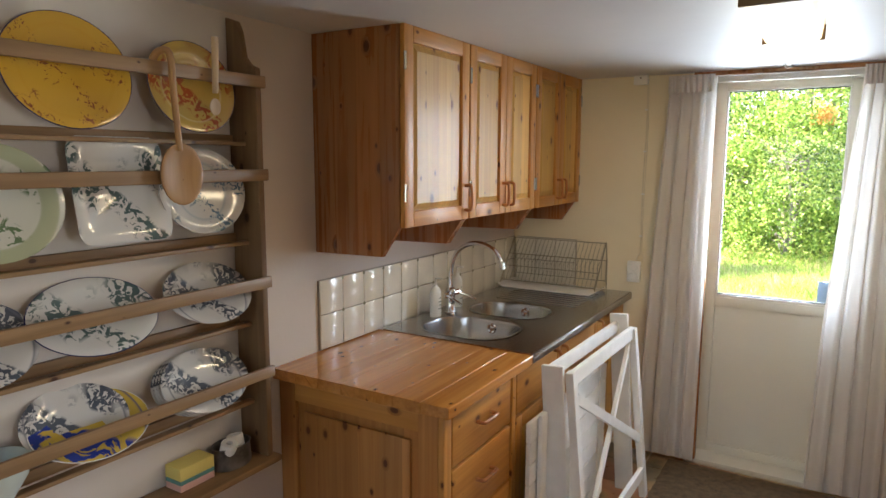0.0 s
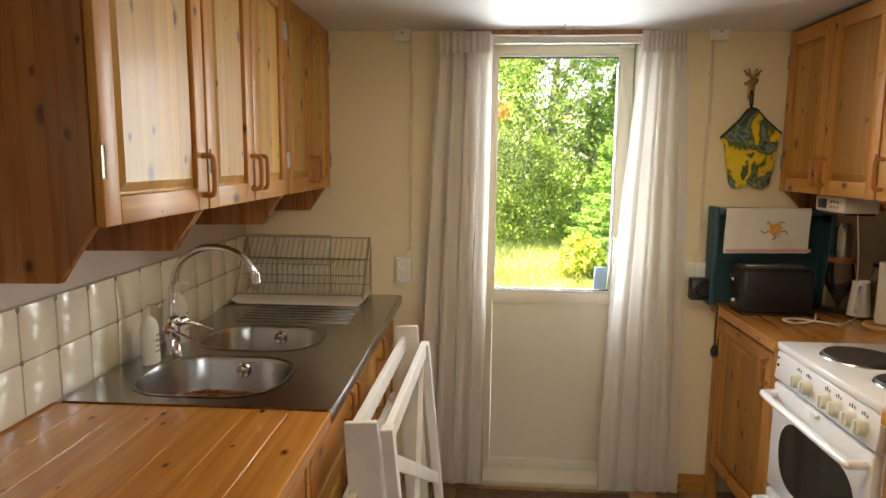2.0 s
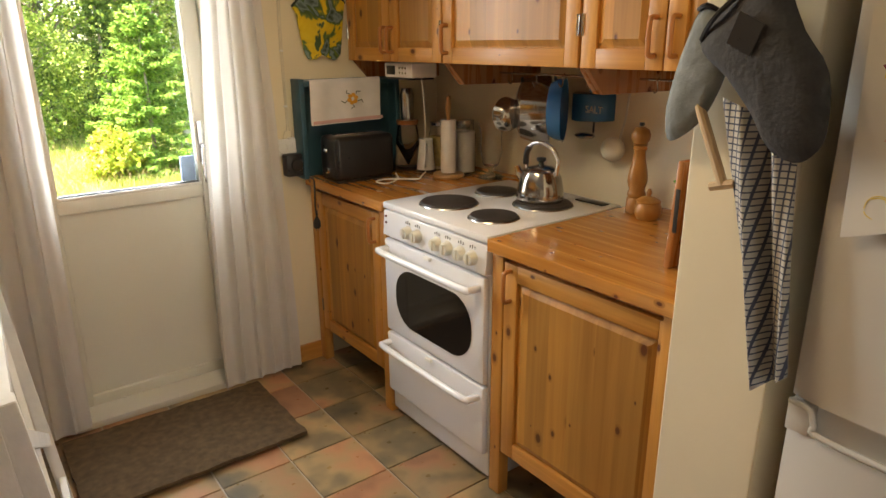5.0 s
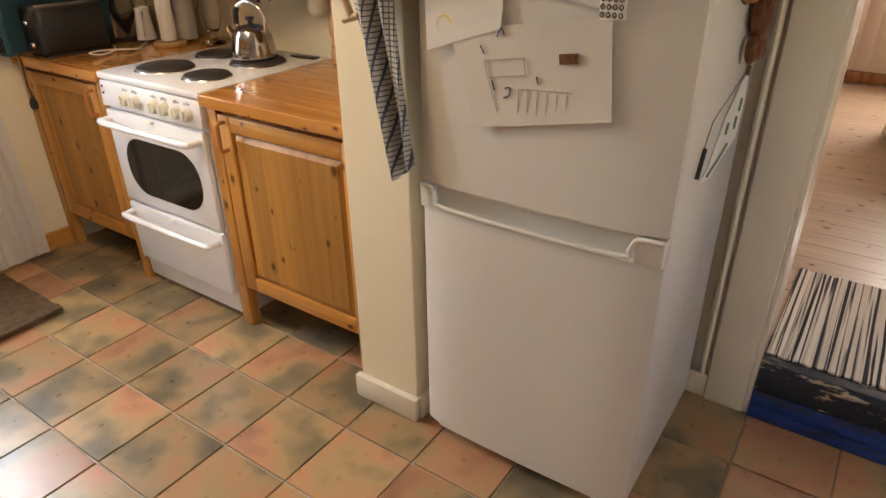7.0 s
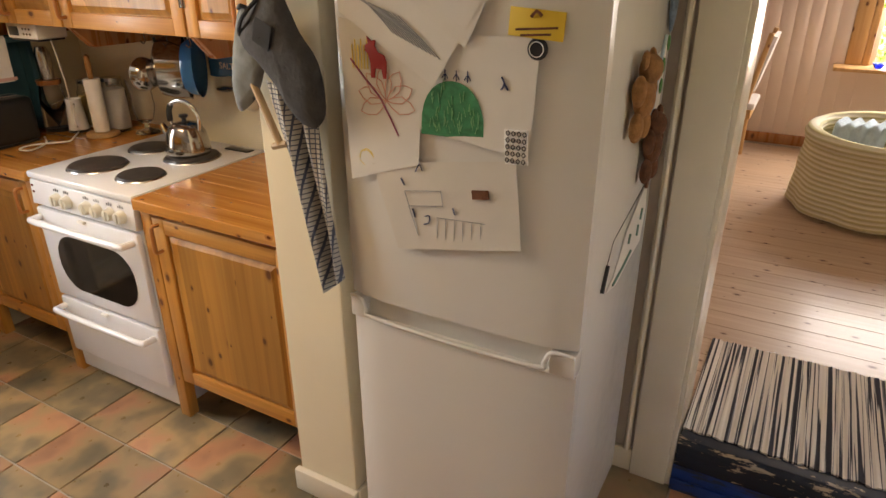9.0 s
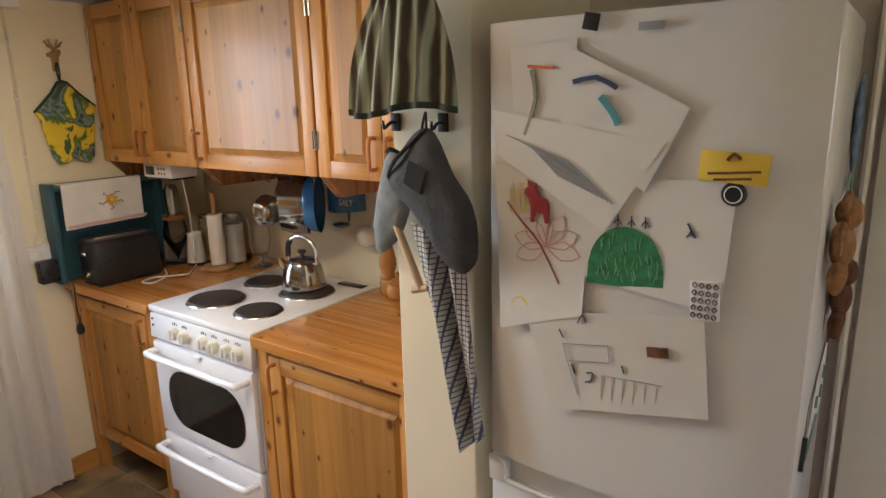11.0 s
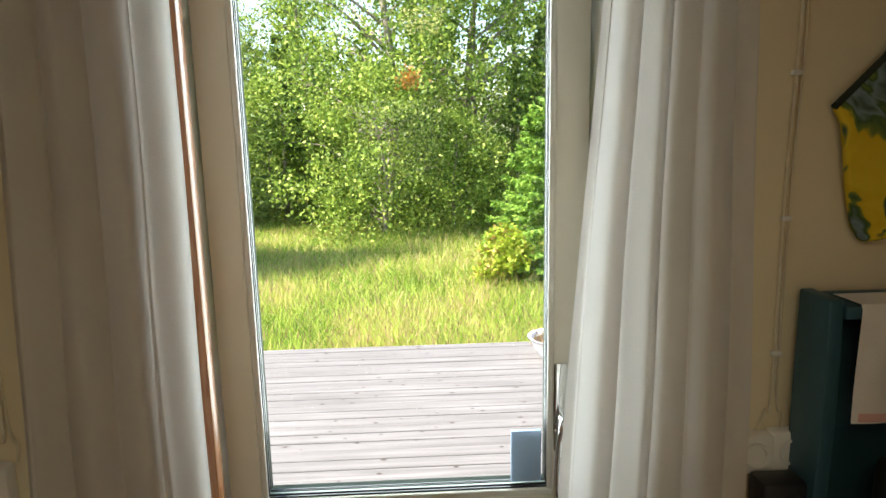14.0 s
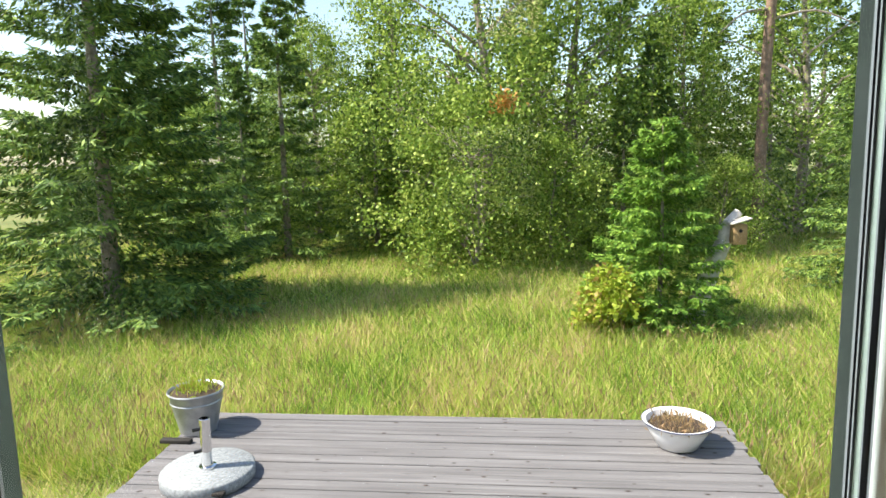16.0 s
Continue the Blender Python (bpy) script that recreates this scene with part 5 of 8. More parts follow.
for i in range(46):
    x, y = -30 + 60 * far.random(), 24 + 22 * far.random()
    place(far_sp, x, y, 0.55 + 0.3 * far.random(), i * 2.3)
pine_t = thing("pine_tree", (4.80, 17.0, GZ), "tall red-barked pine trunk among the spruces", "tree", "forest trees")
part("trunk", tube([(4.78, 17, GZ - 0.2), (4.80, 17, 1.5), (4.86, 17, 4), (5.05, 17, 8), (5.2, 17, 11)], 0.1, 12, smooth_n=4, radii=[0.125, 0.07]), M_pinebark, pine_t)
part("limb", tube([(4.87, 17, 4.1), (5.6, 16.8, 4.2), (6.2, 16.6, 3.9)], 0.02, 6, smooth_n=3, radii=[0.03, 0.01]), M_bark, pine_t)
part("limb", tube([(4.87, 17, 4.3), (4.3, 16.8, 4.2), (3.8, 16.6, 3.8)], 0.02, 6, smooth_n=3, radii=[0.03, 0.01]), M_bark, pine_t)
v_, f_ = quads(*(lambda c, d: (c, d, np.full(len(c), 0.02)))(np.array([5.15, 17, 9.5]) + rng.normal(size=(6000, 3)) * [1.1, 1.1, 1.2], rng.normal(size=(6000, 3)) * 0.1))
po = new("crown", leaf_mesh("crown", v_ - np.array([4.80, 17.0, GZ]), f_, M_spruce))
po.parent = pine_t
shr = broadleaf(0.80, 0.36, 80, 50, M_shrub, name="shrub", seed=31, leaf=0.055, low=0.05, label="yellow-green leafy shrub beside the young spruce")
place(shr, 0.92, 10.45, 1.0, 0, first=True)

# Small rust-orange flecks set just before the birch crown.
rust = thing("withered_leaves", (-0.23, 14.1, 2.45), "small cluster of rust-orange flecks among the birch leaves", "leaves")
c_ = np.array([-0.232, 14.05, 2.48]) + np.random.default_rng(3).normal(size=(170, 3)) * [0.10, 0.07, 0.09]
v_, f_ = quads(c_, np.random.default_rng(8).normal(size=(170, 3)) * 0.045, np.full(170, 0.022))
ro = new("leaf_cluster", leaf_mesh("leaf_cluster", v_ - np.array([-0.23, 14.1, 2.45]), f_, leaf_mat("rust_flecks", [(0, (0.45, 0.20, 0.05)), (1, (0.70, 0.38, 0.12))], 0.3)))
ro.parent = rust
for k_, (x, y, s_) in enumerate(((-8.5, 24, 0.9), (-6.0, 21.5, 0.75), (0.2, 21, 0.8), (2.6, 20.5, 0.85), (4.2, 22, 0.9), (7.0, 22.5, 0.9), (-12, 25, 0.9), (9.5, 25, 0.9))):
    place(far_sp, x, y, s_, k_ * 1.3)
for i, (x, y) in enumerate(((14, -2), (16, 1.5), (13, 3.5), (18, -5), (20, 3), (17, -9))):
    place((bi[0], sp[1])[i % 2], x, y, 1.0, i * 1.1)

# grass
n = 200000
gy = 7.15 + 11.5 * rng.random(n) ** 1.7
gx = (rng.random(n) * 2 - 1) * (2.2 + (gy - 3.3) * 0.80) - 0.6
keep = ~((gx > -2.2) & (gx < 1.2) & (gy < 7.42))
gx, gy = gx[keep], gy[keep]
n2 = 9000
ex, ey = np.where(rng.random(n2) < 0.5, -2.3 - 2.2 * rng.random(n2), 1.25 + 1.8 * rng.random(n2)), 4.6 + 2.8 * rng.random(n2)
gx, gy = np.concatenate([gx, ex]), np.concatenate([gy, ey])
patch = 0.5 + 0.5 * np.sin(gx * 1.3 + 2 * np.sin(gy * 0.7)) * np.cos(gy * 1.1 + 1.5 * np.sin(gx))
L = (0.13 + 0.19 * rng.random(len(gx))) * (0.8 + 0.45 * patch)
c = np.stack([gx, gy, np.full(len(gx), GZ - 0.03)], 1)
d = np.stack([0.60 * rng.normal(size=len(gx)), 0.55 * rng.normal(size=len(gx)), np.ones(len(gx))], 1) * L[:, None]
v, f = quads(c, d, 0.0014 + 0.0014 * rng.random(len(gx)) + 0.00045 * (gy - 7), np.stack([rng.normal(size=len(gx)) * 0.5, np.ones(len(gx)), 0 * gx], 1))
tagged(new("grass", leaf_mesh("grass", v, f, M_grass)), "tall unmown meadow grass with dry seed heads", "grass", kind="stuff")
# seed heads
k = rng.choice(len(gx), 26000, replace=False)
c2 = c[k] + d[k] * 1.0
v, f = quads(c2, np.stack([0.02 * rng.normal(size=len(k)), 0.02 * rng.normal(size=len(k)), np.full(len(k), 0.07)], 1), np.full(len(k), 0.0042))
M_seed = leaf_mat("dry_seed_heads", [(0, (0.22, 0.17, 0.08)), (1, (0.40, 0.27, 0.16))], 0.3)
tagged(new("seed_heads", leaf_mesh("seed_heads", v, f, M_seed)), "brownish grass seed heads above the meadow", "grass", kind="stuff")

# deck
M_deck = pine("silvered_deck_board", "x", (0.195, 0.19, 0.20), (0.105, 0.10, 0.105), rough=0.8, coatw=0.0, knots=0.7)
deck = structure("deck", bx(-2.17, 3.80, GZ, 1.12, 7.28, -0.052), M_dark, label="weathered grey wooden deck outside the door")
y = 3.81
i = 0
while y < 7.30:
    dz = 0.002 * math.sin(i * 2.1)
    part("plank", bx(-2.20 + 0.01 * math.sin(i * 1.7), y, -0.046 + dz, 1.15 + 0.012 * math.sin(i * 2.9), y + 0.090, -0.020 + dz, 0.003, seg=1), M_deck, deck, flat=True)
    y += 0.0965
    i += 1
M_galv = coat("galvanised_zinc", (0.42, 0.43, 0.45), 0.45, metal=0.6, var=0.15, scale=14, bump=0.1)
M_soil = coat("dark_potting_soil", (0.06, 0.04, 0.025), 0.95, var=0.4, scale=50, bump=1.0, bscale=80)


def tuft(x, y, z, r, n, mat, parent, h=0.06):
    c = np.stack([x + r * rng.normal(size=n) * 0.5, y + r * rng.normal(size=n) * 0.5, np.full(n, z)], 1)
    v, f = quads(c, rng.normal(size=(n, 3)) * [0.4, 0.4, 0.3] * h + [0, 0, h * 0.7], np.full(n, 0.004))
    ob = new("sprigs", leaf_mesh("sprigs", v - np.array(root_of(parent).location), f, mat))
    ob.parent = parent


bk = thing("zinc_bucket", (-2.12, 7.10, -0.018), "galvanised bucket with wilted plants on the deck corner", "bucket")
part("body", lathe([(0, 0.004), (0.105, 0.0), (0.11, 0.0), (0.165, 0.255), (0.172, 0.26), (0.168, 0.268), (0.158, 0.262), (0.10, 0.02), (0, 0.02)], (-2.12, 7.10, -0.018), 32), M_galv, bk)
part("band", lathe([(0.153, 0.19), (0.158, 0.197), (0.155, 0.204)], (-2.12, 7.10, -0.018), 32), M_galv, bk)
part("handle", tube([(-2.12 + 0.17 * math.cos(a), 7.10 - 0.03 - 0.02 * math.sin(a), 0.245 - 0.035 * math.sin(a)) for a in [math.pi * i / 8 for i in range(9)]], 0.004, 6), M_steel, bk)
part("soil", lathe([(0, 0.01), (0.155, 0.0)], (-2.12, 7.10, 0.235), 24), M_soil, bk)
tuft(-2.12, 7.10, 0.245, 0.12, 260, M_shrub, bk)
br_ = thing("brick_block", (-2.16, 6.90, -0.018), "dark flat stone block under the bucket", "block")
part("block", bx(-2.26, 6.88, -0.018, -2.07, 6.925, 0.006, 0.004), M_dark, br_)
bs = thing("enamel_basin", (0.78, 7.02, -0.018), "white enamel basin of soil and dry stalks", "basin")
part("bowl", lathe([(0, 0.004), (0.10, 0.0), (0.115, 0.005), (0.165, 0.10), (0.178, 0.135), (0.196, 0.142), (0.200, 0.149), (0.194, 0.153), (0.176, 0.147), (0.158, 0.10), (0.11, 0.015), (0, 0.015)], (0.78, 7.02, -0.018), 40), M_enamel, bs)
part("soil", lathe([(0, 0.022), (0.08, 0.012), (0.168, 0.0)], (0.78, 7.02, 0.095), 28), M_soil, bs)
tuft(0.78, 7.02, 0.105, 0.16, 300, M_seed, bs, 0.045)
part("rim_edge", tube([(0.78 + 0.199 * math.cos(a), 7.02 + 0.199 * math.sin(a), 0.132) for a in [2 * math.pi * i / 30 for i in range(30)]], 0.003, 6, closed=True), coat("dark_blue_enamel", (0.02, 0.03, 0.09), 0.3), bs)
ub = thing("umbrella_base", (-1.765, 6.49, -0.018), "grey granite umbrella stand with steel tube", "umbrella base")
M_gran = coat("grey_granite", (0.27, 0.29, 0.31), 0.6, var=0.35, scale=60, bump=0.1)
part("stone", lathe([(0, 0.0), (0.235, 0.0), (0.242, 0.006), (0.242, 0.055), (0.234, 0.064), (0, 0.064)], (-1.765, 6.49, -0.018), 44), M_gran, ub)
part("tube", lathe([(0, 0.0), (0.028, 0.0), (0.028, 0.27), (0.024, 0.272), (0.024, 0.03), (0, 0.03)], (-1.765, 6.49, 0.046), 20), M_chrome, ub)
for z in (0.14, 0.26):
    part("screw", tube([(-1.791, 6.48, z), (-1.820, 6.46, z)], 0.010, 10), M_black, ub)
part("collar", lathe([(0.029, 0.0), (0.045, 0.0), (0.045, 0.012), (0.029, 0.016)], (-1.765, 6.49, 0.046), 20), M_chrome, ub)
part("carry_slot", bx(-1.645, 6.27, 0.0, -1.585, 6.305, 0.018, 0.003), M_dark, ub)
# dead stump with bird box
M_dead = coat("silver_dead_wood", (0.52, 0.49, 0.46), 0.9, var=0.3, scale=10, bump=0.9, bscale=30)
st = thing("dead_trunk", (2.05, 10.9, GZ), "silvery leaning dead trunk in the grass", "trunk")
part("trunk", tube([(1.86, 10.9, GZ - 0.1), (1.99, 10.9, 0.0), (2.12, 10.88, 0.38), (2.22, 10.85, 0.66), (2.24, 10.85, 0.80), (2.36, 10.85, 0.96)], 0.1, 12, smooth_n=4, radii=[0.13, 0.05]), M_dead, st)
part("limb", tube([(2.09, 10.85, 0.5), (2.22, 10.75, 0.55)], 0.03, 8, radii=[0.04, 0.02]), M_dead, st)
part("limb", tube([(2.24, 10.85, 0.66), (2.20, 10.78, 0.88)], 0.03, 8, radii=[0.035, 0.02]), M_dead, st)
bbx = thing("bird_box", (2.31, 10.7, 0.72), "small wooden bird box with grey roof on the dead trunk", "bird box")
part("box", bx(2.24, 10.62, 0.62, 2.38, 10.76, 0.84, 0.004), coat("weathered_box_wood", (0.34, 0.22, 0.11), 0.85, var=0.2, scale=14, bump=0.4), bbx)
part("roof", prism([(2.21, 0.84), (2.41, 0.90), (2.415, 0.915), (2.21, 0.857)], "y", 10.58, 10.79, 0.002), M_dead, bbx)
part("hole", lathe([(0, 0.002), (0.018, 0.002), (0.02, 0)], (2.31, 10.62, 0.77), 14, axis="-y"), M_dark, bbx)


# ---- plate rack ----
rk = thing("plate_rack", (-1.6, 0.92, 0.65), "aged pine wall rack with four rails, full of plates", "plate rack")
RY0, RY1, RX = 0.30, 1.492, -1.520
for y0, y1 in ((RY0, RY0 + 0.022), (RY1 - 0.022, RY1)):
    prof = [(WEST + 0.002, 0.66), (RX - 0.004, 0.66), (RX - 0.004, 1.905), (RX - 0.030, 1.915), (RX - 0.055, 1.94), (RX - 0.07, 2.02), (RX - 0.085, 2.05), (WEST + 0.002, 2.065)]
    part("side", prism([(a, b) for a, b in prof], "y", y0, y1, 0.003), M_rackv, rk)
for z in (1.863, 1.582, 1.244, 0.951):
    part("front_rail", bx(RX - 0.003, RY0 - 0.006, z - 0.018, RX + 0.012, RY1 + 0.006, z + 0.018, 0.004), M_rackh, rk)
for z in (1.690, 1.380, 1.115, 0.855):
    part("back_rail", bx(WEST + 0.003, RY0 + 0.0225, z - 0.016, WEST + 0.018, RY1 - 0.0225, z + 0.016, 0.003), M_rackh, rk)
    part("ledge", bx(WEST + 0.045, RY0 + 0.0225, z - 0.018, WEST + 0.075, RY1 - 0.0225, z - 0.006, 0.002), M_rackh, rk)
part("shelf", bx(WEST + 0.002, RY0 - 0.02, 0.640, RX + 0.018, RY1 + 0.018, 0.662, 0.005), M_rackh, rk)


def china(name, base, rim, motif, r0, r1, rimw=0.0, scale=30.0, thr=0.60, oval=1.0, ring=True):
    """Glazed ware: base colour, a rim band from r0 to r1, and scattered painted motifs."""
    m, n, l, p = material(name)
    tc = n.new("ShaderNodeTexCoord")
    mp = n.new("ShaderNodeMapping")
    mp.inputs["Scale"].default_value = (0, 1, oval)
    l.new(tc.outputs["Object"], mp.inputs[0])
    ln = n.new("ShaderNodeVectorMath")
    ln.operation = "LENGTH"
    l.new(mp.outputs[0], ln.inputs[0])
    a = node(n, "ShaderNodeTexNoise", Scale=scale, Detail=3, Distortion=1.6)
    l.new(tc.outputs["Object"], a.inputs["Vector"])
    mk = ramp(n, [(thr, (0, 0, 0)), (thr + 0.03, (1, 1, 1))])
    l.new(a.outputs[0], mk.inputs[0])
    b2 = node(n, "ShaderNodeTexNoise", Scale=scale * 0.22, Detail=1)
    l.new(tc.outputs["Object"], b2.inputs["Vector"])
    mk2 = ramp(n, [(0.50, (0, 0, 0)), (0.56, (1, 1, 1))])
    l.new(b2.outputs[0], mk2.inputs[0])
    mm = n.new("ShaderNodeMath")
    mm.operation = "MULTIPLY"
    l.new(mk.outputs[0], mm.inputs[0])
    l.new(mk2.outputs[0], mm.inputs[1])
    x1 = n.new("ShaderNodeMix")
    x1.data_type = "RGBA"
    x1.inputs[6].default_value, x1.inputs[7].default_value = (*base, 1), (*motif, 1)
    l.new(mm.outputs[0], x1.inputs[0])
    col = x1.outputs[2]
    if ring:
        rr = ramp(n, [(0.0, (0, 0, 0)), (r0, (0, 0, 0)), (r0 + 0.004, (1, 1, 1)), (r1, (1, 1, 1)), (min(1, r1 + 0.004), (0, 0, 0))])
        l.new(ln.outputs["Value"], rr.inputs[0])
        x2 = n.new("ShaderNodeMix")
        x2.data_type = "RGBA"
        x2.inputs[7].default_value = (*rim, 1)
        l.new(rr.outputs[0], x2.inputs[0])
        l.new(col, x2.inputs[6])
        col = x2.outputs[2]
    l.new(col, p.inputs["Base Color"])
    p.inputs["Roughness"].default_value = 0.12
    p.inputs["Coat Weight"].default_value = 0.3
    return m


def plate(y, z, ry, rz, tilt, mat, label, x=-1.592, roll=0, name="plate", deep=0.018, rimmat=None, square=False):
    t = thing(name, (0, 0, 0), label, "plate", "plates in the rack")
    prof = [(0.0, 0.0), (0.55, 0.0), (0.62, 0.2), (0.72, 0.45), (0.97, 0.9), (1.0, 1.0), (0.985, 1.06), (0.72, 0.62), (0.60, 0.42), (0.50, 0.22), (0.0, 0.2)]
    own = lathe([(a, b * deep) for a, b in prof], seg=48)
    for v in own.verts:
        q, w = v.co.x, v.co.y
        if square:
            k = max(abs(q), abs(w)) / (math.hypot(q, w) + 1e-9)
            f = 1 / max(k, 0.76) if math.hypot(q, w) > 0.05 else 1
            q, w = q * f * 0.92, w * f * 0.92
        v.co = Vector((v.co.z, q * ry, w * rz))
    me = bpy.data.meshes.new("dish")
    own.to_mesh(me)
    own.free()
    me.materials.append(mat)
    smooth(me, 50)
    ob = new("dish", me)
    ob.parent = t
    edge = tube([(deep * 1.0, ry * 0.995 * math.cos(a), rz * 0.995 * math.sin(a)) for a in [2 * math.pi * i / 40 for i in range(40)]], 0.0015, 5, closed=True)
    if square:
        edge.free()
    else:
        part("rim", edge, rimmat or mat, t)
    t.matrix_basis = Matrix.Translation((x, y, z)) @ Matrix.Rotation(radians(-tilt), 4, "Y") @ Matrix.Rotation(radians(roll), 4, "X")
    return t


C_yel = china("yellow_glaze", (0.62, 0.35, 0.04), (0.60, 0.32, 0.03), (0.25, 0.08, 0.03), 0.108, 0.111, scale=60, thr=0.59)
C_flo = china("yellow_floral_glaze", (0.58, 0.38, 0.09), (0.75, 0.60, 0.30), (0.42, 0.10, 0.03), 0.095, 0.098, scale=34, thr=0.49)
C_blu = china("white_blue_print", (0.64, 0.62, 0.58), (0.30, 0.38, 0.42), (0.10, 0.17, 0.24), 0.080, 0.083, scale=50, thr=0.53)
C_grn = china("green_rim_print", (0.62, 0.60, 0.50), (0.42, 0.43, 0.27), (0.14, 0.20, 0.10), 0.102, 0.140, scale=34, thr=0.53)
C_plat = china("white_botanical_print", (0.66, 0.63, 0.58), (0.3, 0.38, 0.42), (0.09, 0.13, 0.12), 0.5, 0.51, scale=36, thr=0.50, ring=False)
C_dark = china("grey_flower_print", (0.60, 0.57, 0.53), (0.15, 0.15, 0.18), (0.08, 0.09, 0.11), 0.118, 0.122, scale=44, thr=0.47)
C_by = china("blue_yellow_painted", (0.58, 0.40, 0.07), (0.03, 0.05, 0.22), (0.03, 0.05, 0.26), 0.128, 0.132, scale=16, thr=0.47)
C_navy = coat("dark_blue_rim", (0.03, 0.03, 0.10), 0.2)
C_rim = coat("white_glaze", (0.78, 0.77, 0.73), 0.12)
plate(0.935, 1.835, 0.158, 0.140, 10, C_yel, "large yellow glazed plate with small brown leaves", rimmat=C_navy)
plate(1.285, 1.830, 0.145, 0.130, 10, C_flo, "yellow plate with red flowers round the rim", rimmat=C_navy)
plate(0.745, 1.530, 0.155, 0.135, 10, C_grn, "white plate with a patterned green rim")
plate(1.050, 1.548, 0.142, 0.150, 10, C_plat, "square white serving dish with dark green sprigs", square=True, name="serving_dish")
plate(1.305, 1.535, 0.150, 0.125, 10, C_blu, "white scalloped plate with thin blue sprigs")
plate(0.960, 1.225, 0.168, 0.112, 38, C_plat, "oval white platter with green sprigs", name="platter", rimmat=C_navy)
plate(0.680, 1.215, 0.135, 0.110, 36, C_dark, "white plate with a dark scalloped border")
plate(1.310, 1.225, 0.150, 0.105, 38, C_dark, "white plate with blue-grey flower print")
plate(0.930, 0.945, 0.152, 0.105, 50, C_by, "painted dish in deep blue and yellow", rimmat=C_rim)
plate(0.900, 0.962, 0.135, 0.100, 38, C_dark, "grey plate behind the painted dish", x=-1.607)
for i in range(4):
    plate(1.262 + 0.005 * i, 0.955 + 0.003 * i, 0.150, 0.102, 38, C_dark, "white plate with brown flower print in a stack", x=-1.604 + 0.007 * i)
bw = thing("bowl", (-1.585, 0.70, 0.87), "pale green glazed bowl on the rack's lowest rail", "bowl")
part("bowl", lathe([(0, 0.0), (0.035, 0.0), (0.07, 0.06), (0.075, 0.10), (0.071, 0.10), (0.064, 0.06), (0.03, 0.008), (0, 0.008)], (-1.585, 0.70, 0.852), 28), coat("celadon_glaze", (0.58, 0.64, 0.58), 0.1), bw)


def spoon(name, top, bottom, rb, mat, label, hook=0.0):
    t = thing(name, top, label, "spoon")
    a, b = Vector(top), Vector(bottom)
    pts = [a + (b - a) * k for k in (0, 0.3, 0.6, 0.8)]
    if hook:
        pts = [a + Vector((-0.03, -hook * 0.6, -0.018)), a + Vector((-0.018, -hook * 0.4, 0.004))] + pts
    part("handle", tube(pts, 0.009, 10, smooth_n=4, radii=[0.010, 0.008]), mat, t)
    own = bmesh.new()
    bmesh.ops.create_uvsphere(own, u_segments=24, v_segments=14, radius=1)
    for v in own.verts:
        d = v.co.copy()
        dent = 0.75 if d.x > 0.0 else 1.0
        v.co = Vector((d.x * rb * 0.32 * (1 if d.x < 0 else 0.25 - 0.6 * (1 - d.y * d.y - d.z * d.z)), d.y * rb, d.z * rb * 1.25)) + b
    part("bowl", own, mat, t)
    return t


M_spoon = pine("carved_spoon_wood", "z", (0.44, 0.235, 0.085), (0.33, 0.16, 0.05), rough=0.45, knots=0.1, coatw=0.1)
M_spoon2 = pine("pale_spoon_wood", "z", (0.58, 0.42, 0.26), (0.48, 0.33, 0.19), rough=0.6, knots=0.1, coatw=0.0)
spoon("ladle", (-1.492, 1.150, 1.900), (-1.488, 1.168, 1.590), 0.066, M_spoon, "large carved wooden ladle hooked over the rail", hook=0.05)
spoon("wooden_spoon", (-1.495, 1.300, 1.965), (-1.495, 1.292, 1.775), 0.019, M_spoon2, "small pale wooden spoon hanging on the rail")
nb = thing("note_block", (-1.60, 1.22, 0.664), "block of yellow, green and pink paper notes", "note block")
for z0, z1, c in ((0.664, 0.684, (0.72, 0.42, 0.36)), (0.6845, 0.697, (0.12, 0.28, 0.25)), (0.6975, 0.735, (0.75, 0.62, 0.18))):
    part("paper", bx(-1.632, 1.165, z0, -1.562, 1.285, z1, 0.001), coat("paper_note", c, 0.8, bump=0.4, bscale=300), nb)
tin = thing("oval_tin", (-1.585, 1.375, 0.664), "worn oval grey tin holding two rolls of tape", "tin")
part("wall", lathe([(0, 0.0), (0.068, 0.0), (0.070, 0.004), (0.066, 0.066), (0.070, 0.070), (0.064, 0.070), (0.060, 0.008), (0, 0.008)], (-1.585, 1.372, 0.664), 36, squash=(0.68, 1)), coat("worn_tin", (0.20, 0.19, 0.18), 0.45, metal=0.7, var=0.4, scale=30, bump=0.5), tin)
for y, x, tl in ((1.345, -1.575, 1), (1.395, -1.585, 0)):
    tp = thing("tape_roll", (x, y, 0.70), "white roll of tape standing in the tin", "tape")
    own = lathe([(0.011, 0.0), (0.024, 0.0), (0.026, 0.003), (0.026, 0.047), (0.024, 0.05), (0.011, 0.05), (0.011, 0.0)], (0, 0, 0), 24)
    bmesh.ops.rotate(own, verts=own.verts, matrix=Matrix.Rotation(radians(18 if tl else -12), 3, "Y"))
    bmesh.ops.translate(own, verts=own.verts, vec=(x, y, 0.702))
    part("roll", own, M_plast, tp)
fuse = thing("ceiling_box", (-1.60, 1.44, 2.08), "round white cable box with a loop of wire", "cable box")
part("body", lathe([(0, 0.0), (0.035, 0.0), (0.038, -0.01), (0.03, -0.028), (0, -0.03)], (-1.60, 1.50, 2.113), 24), M_plast, fuse)
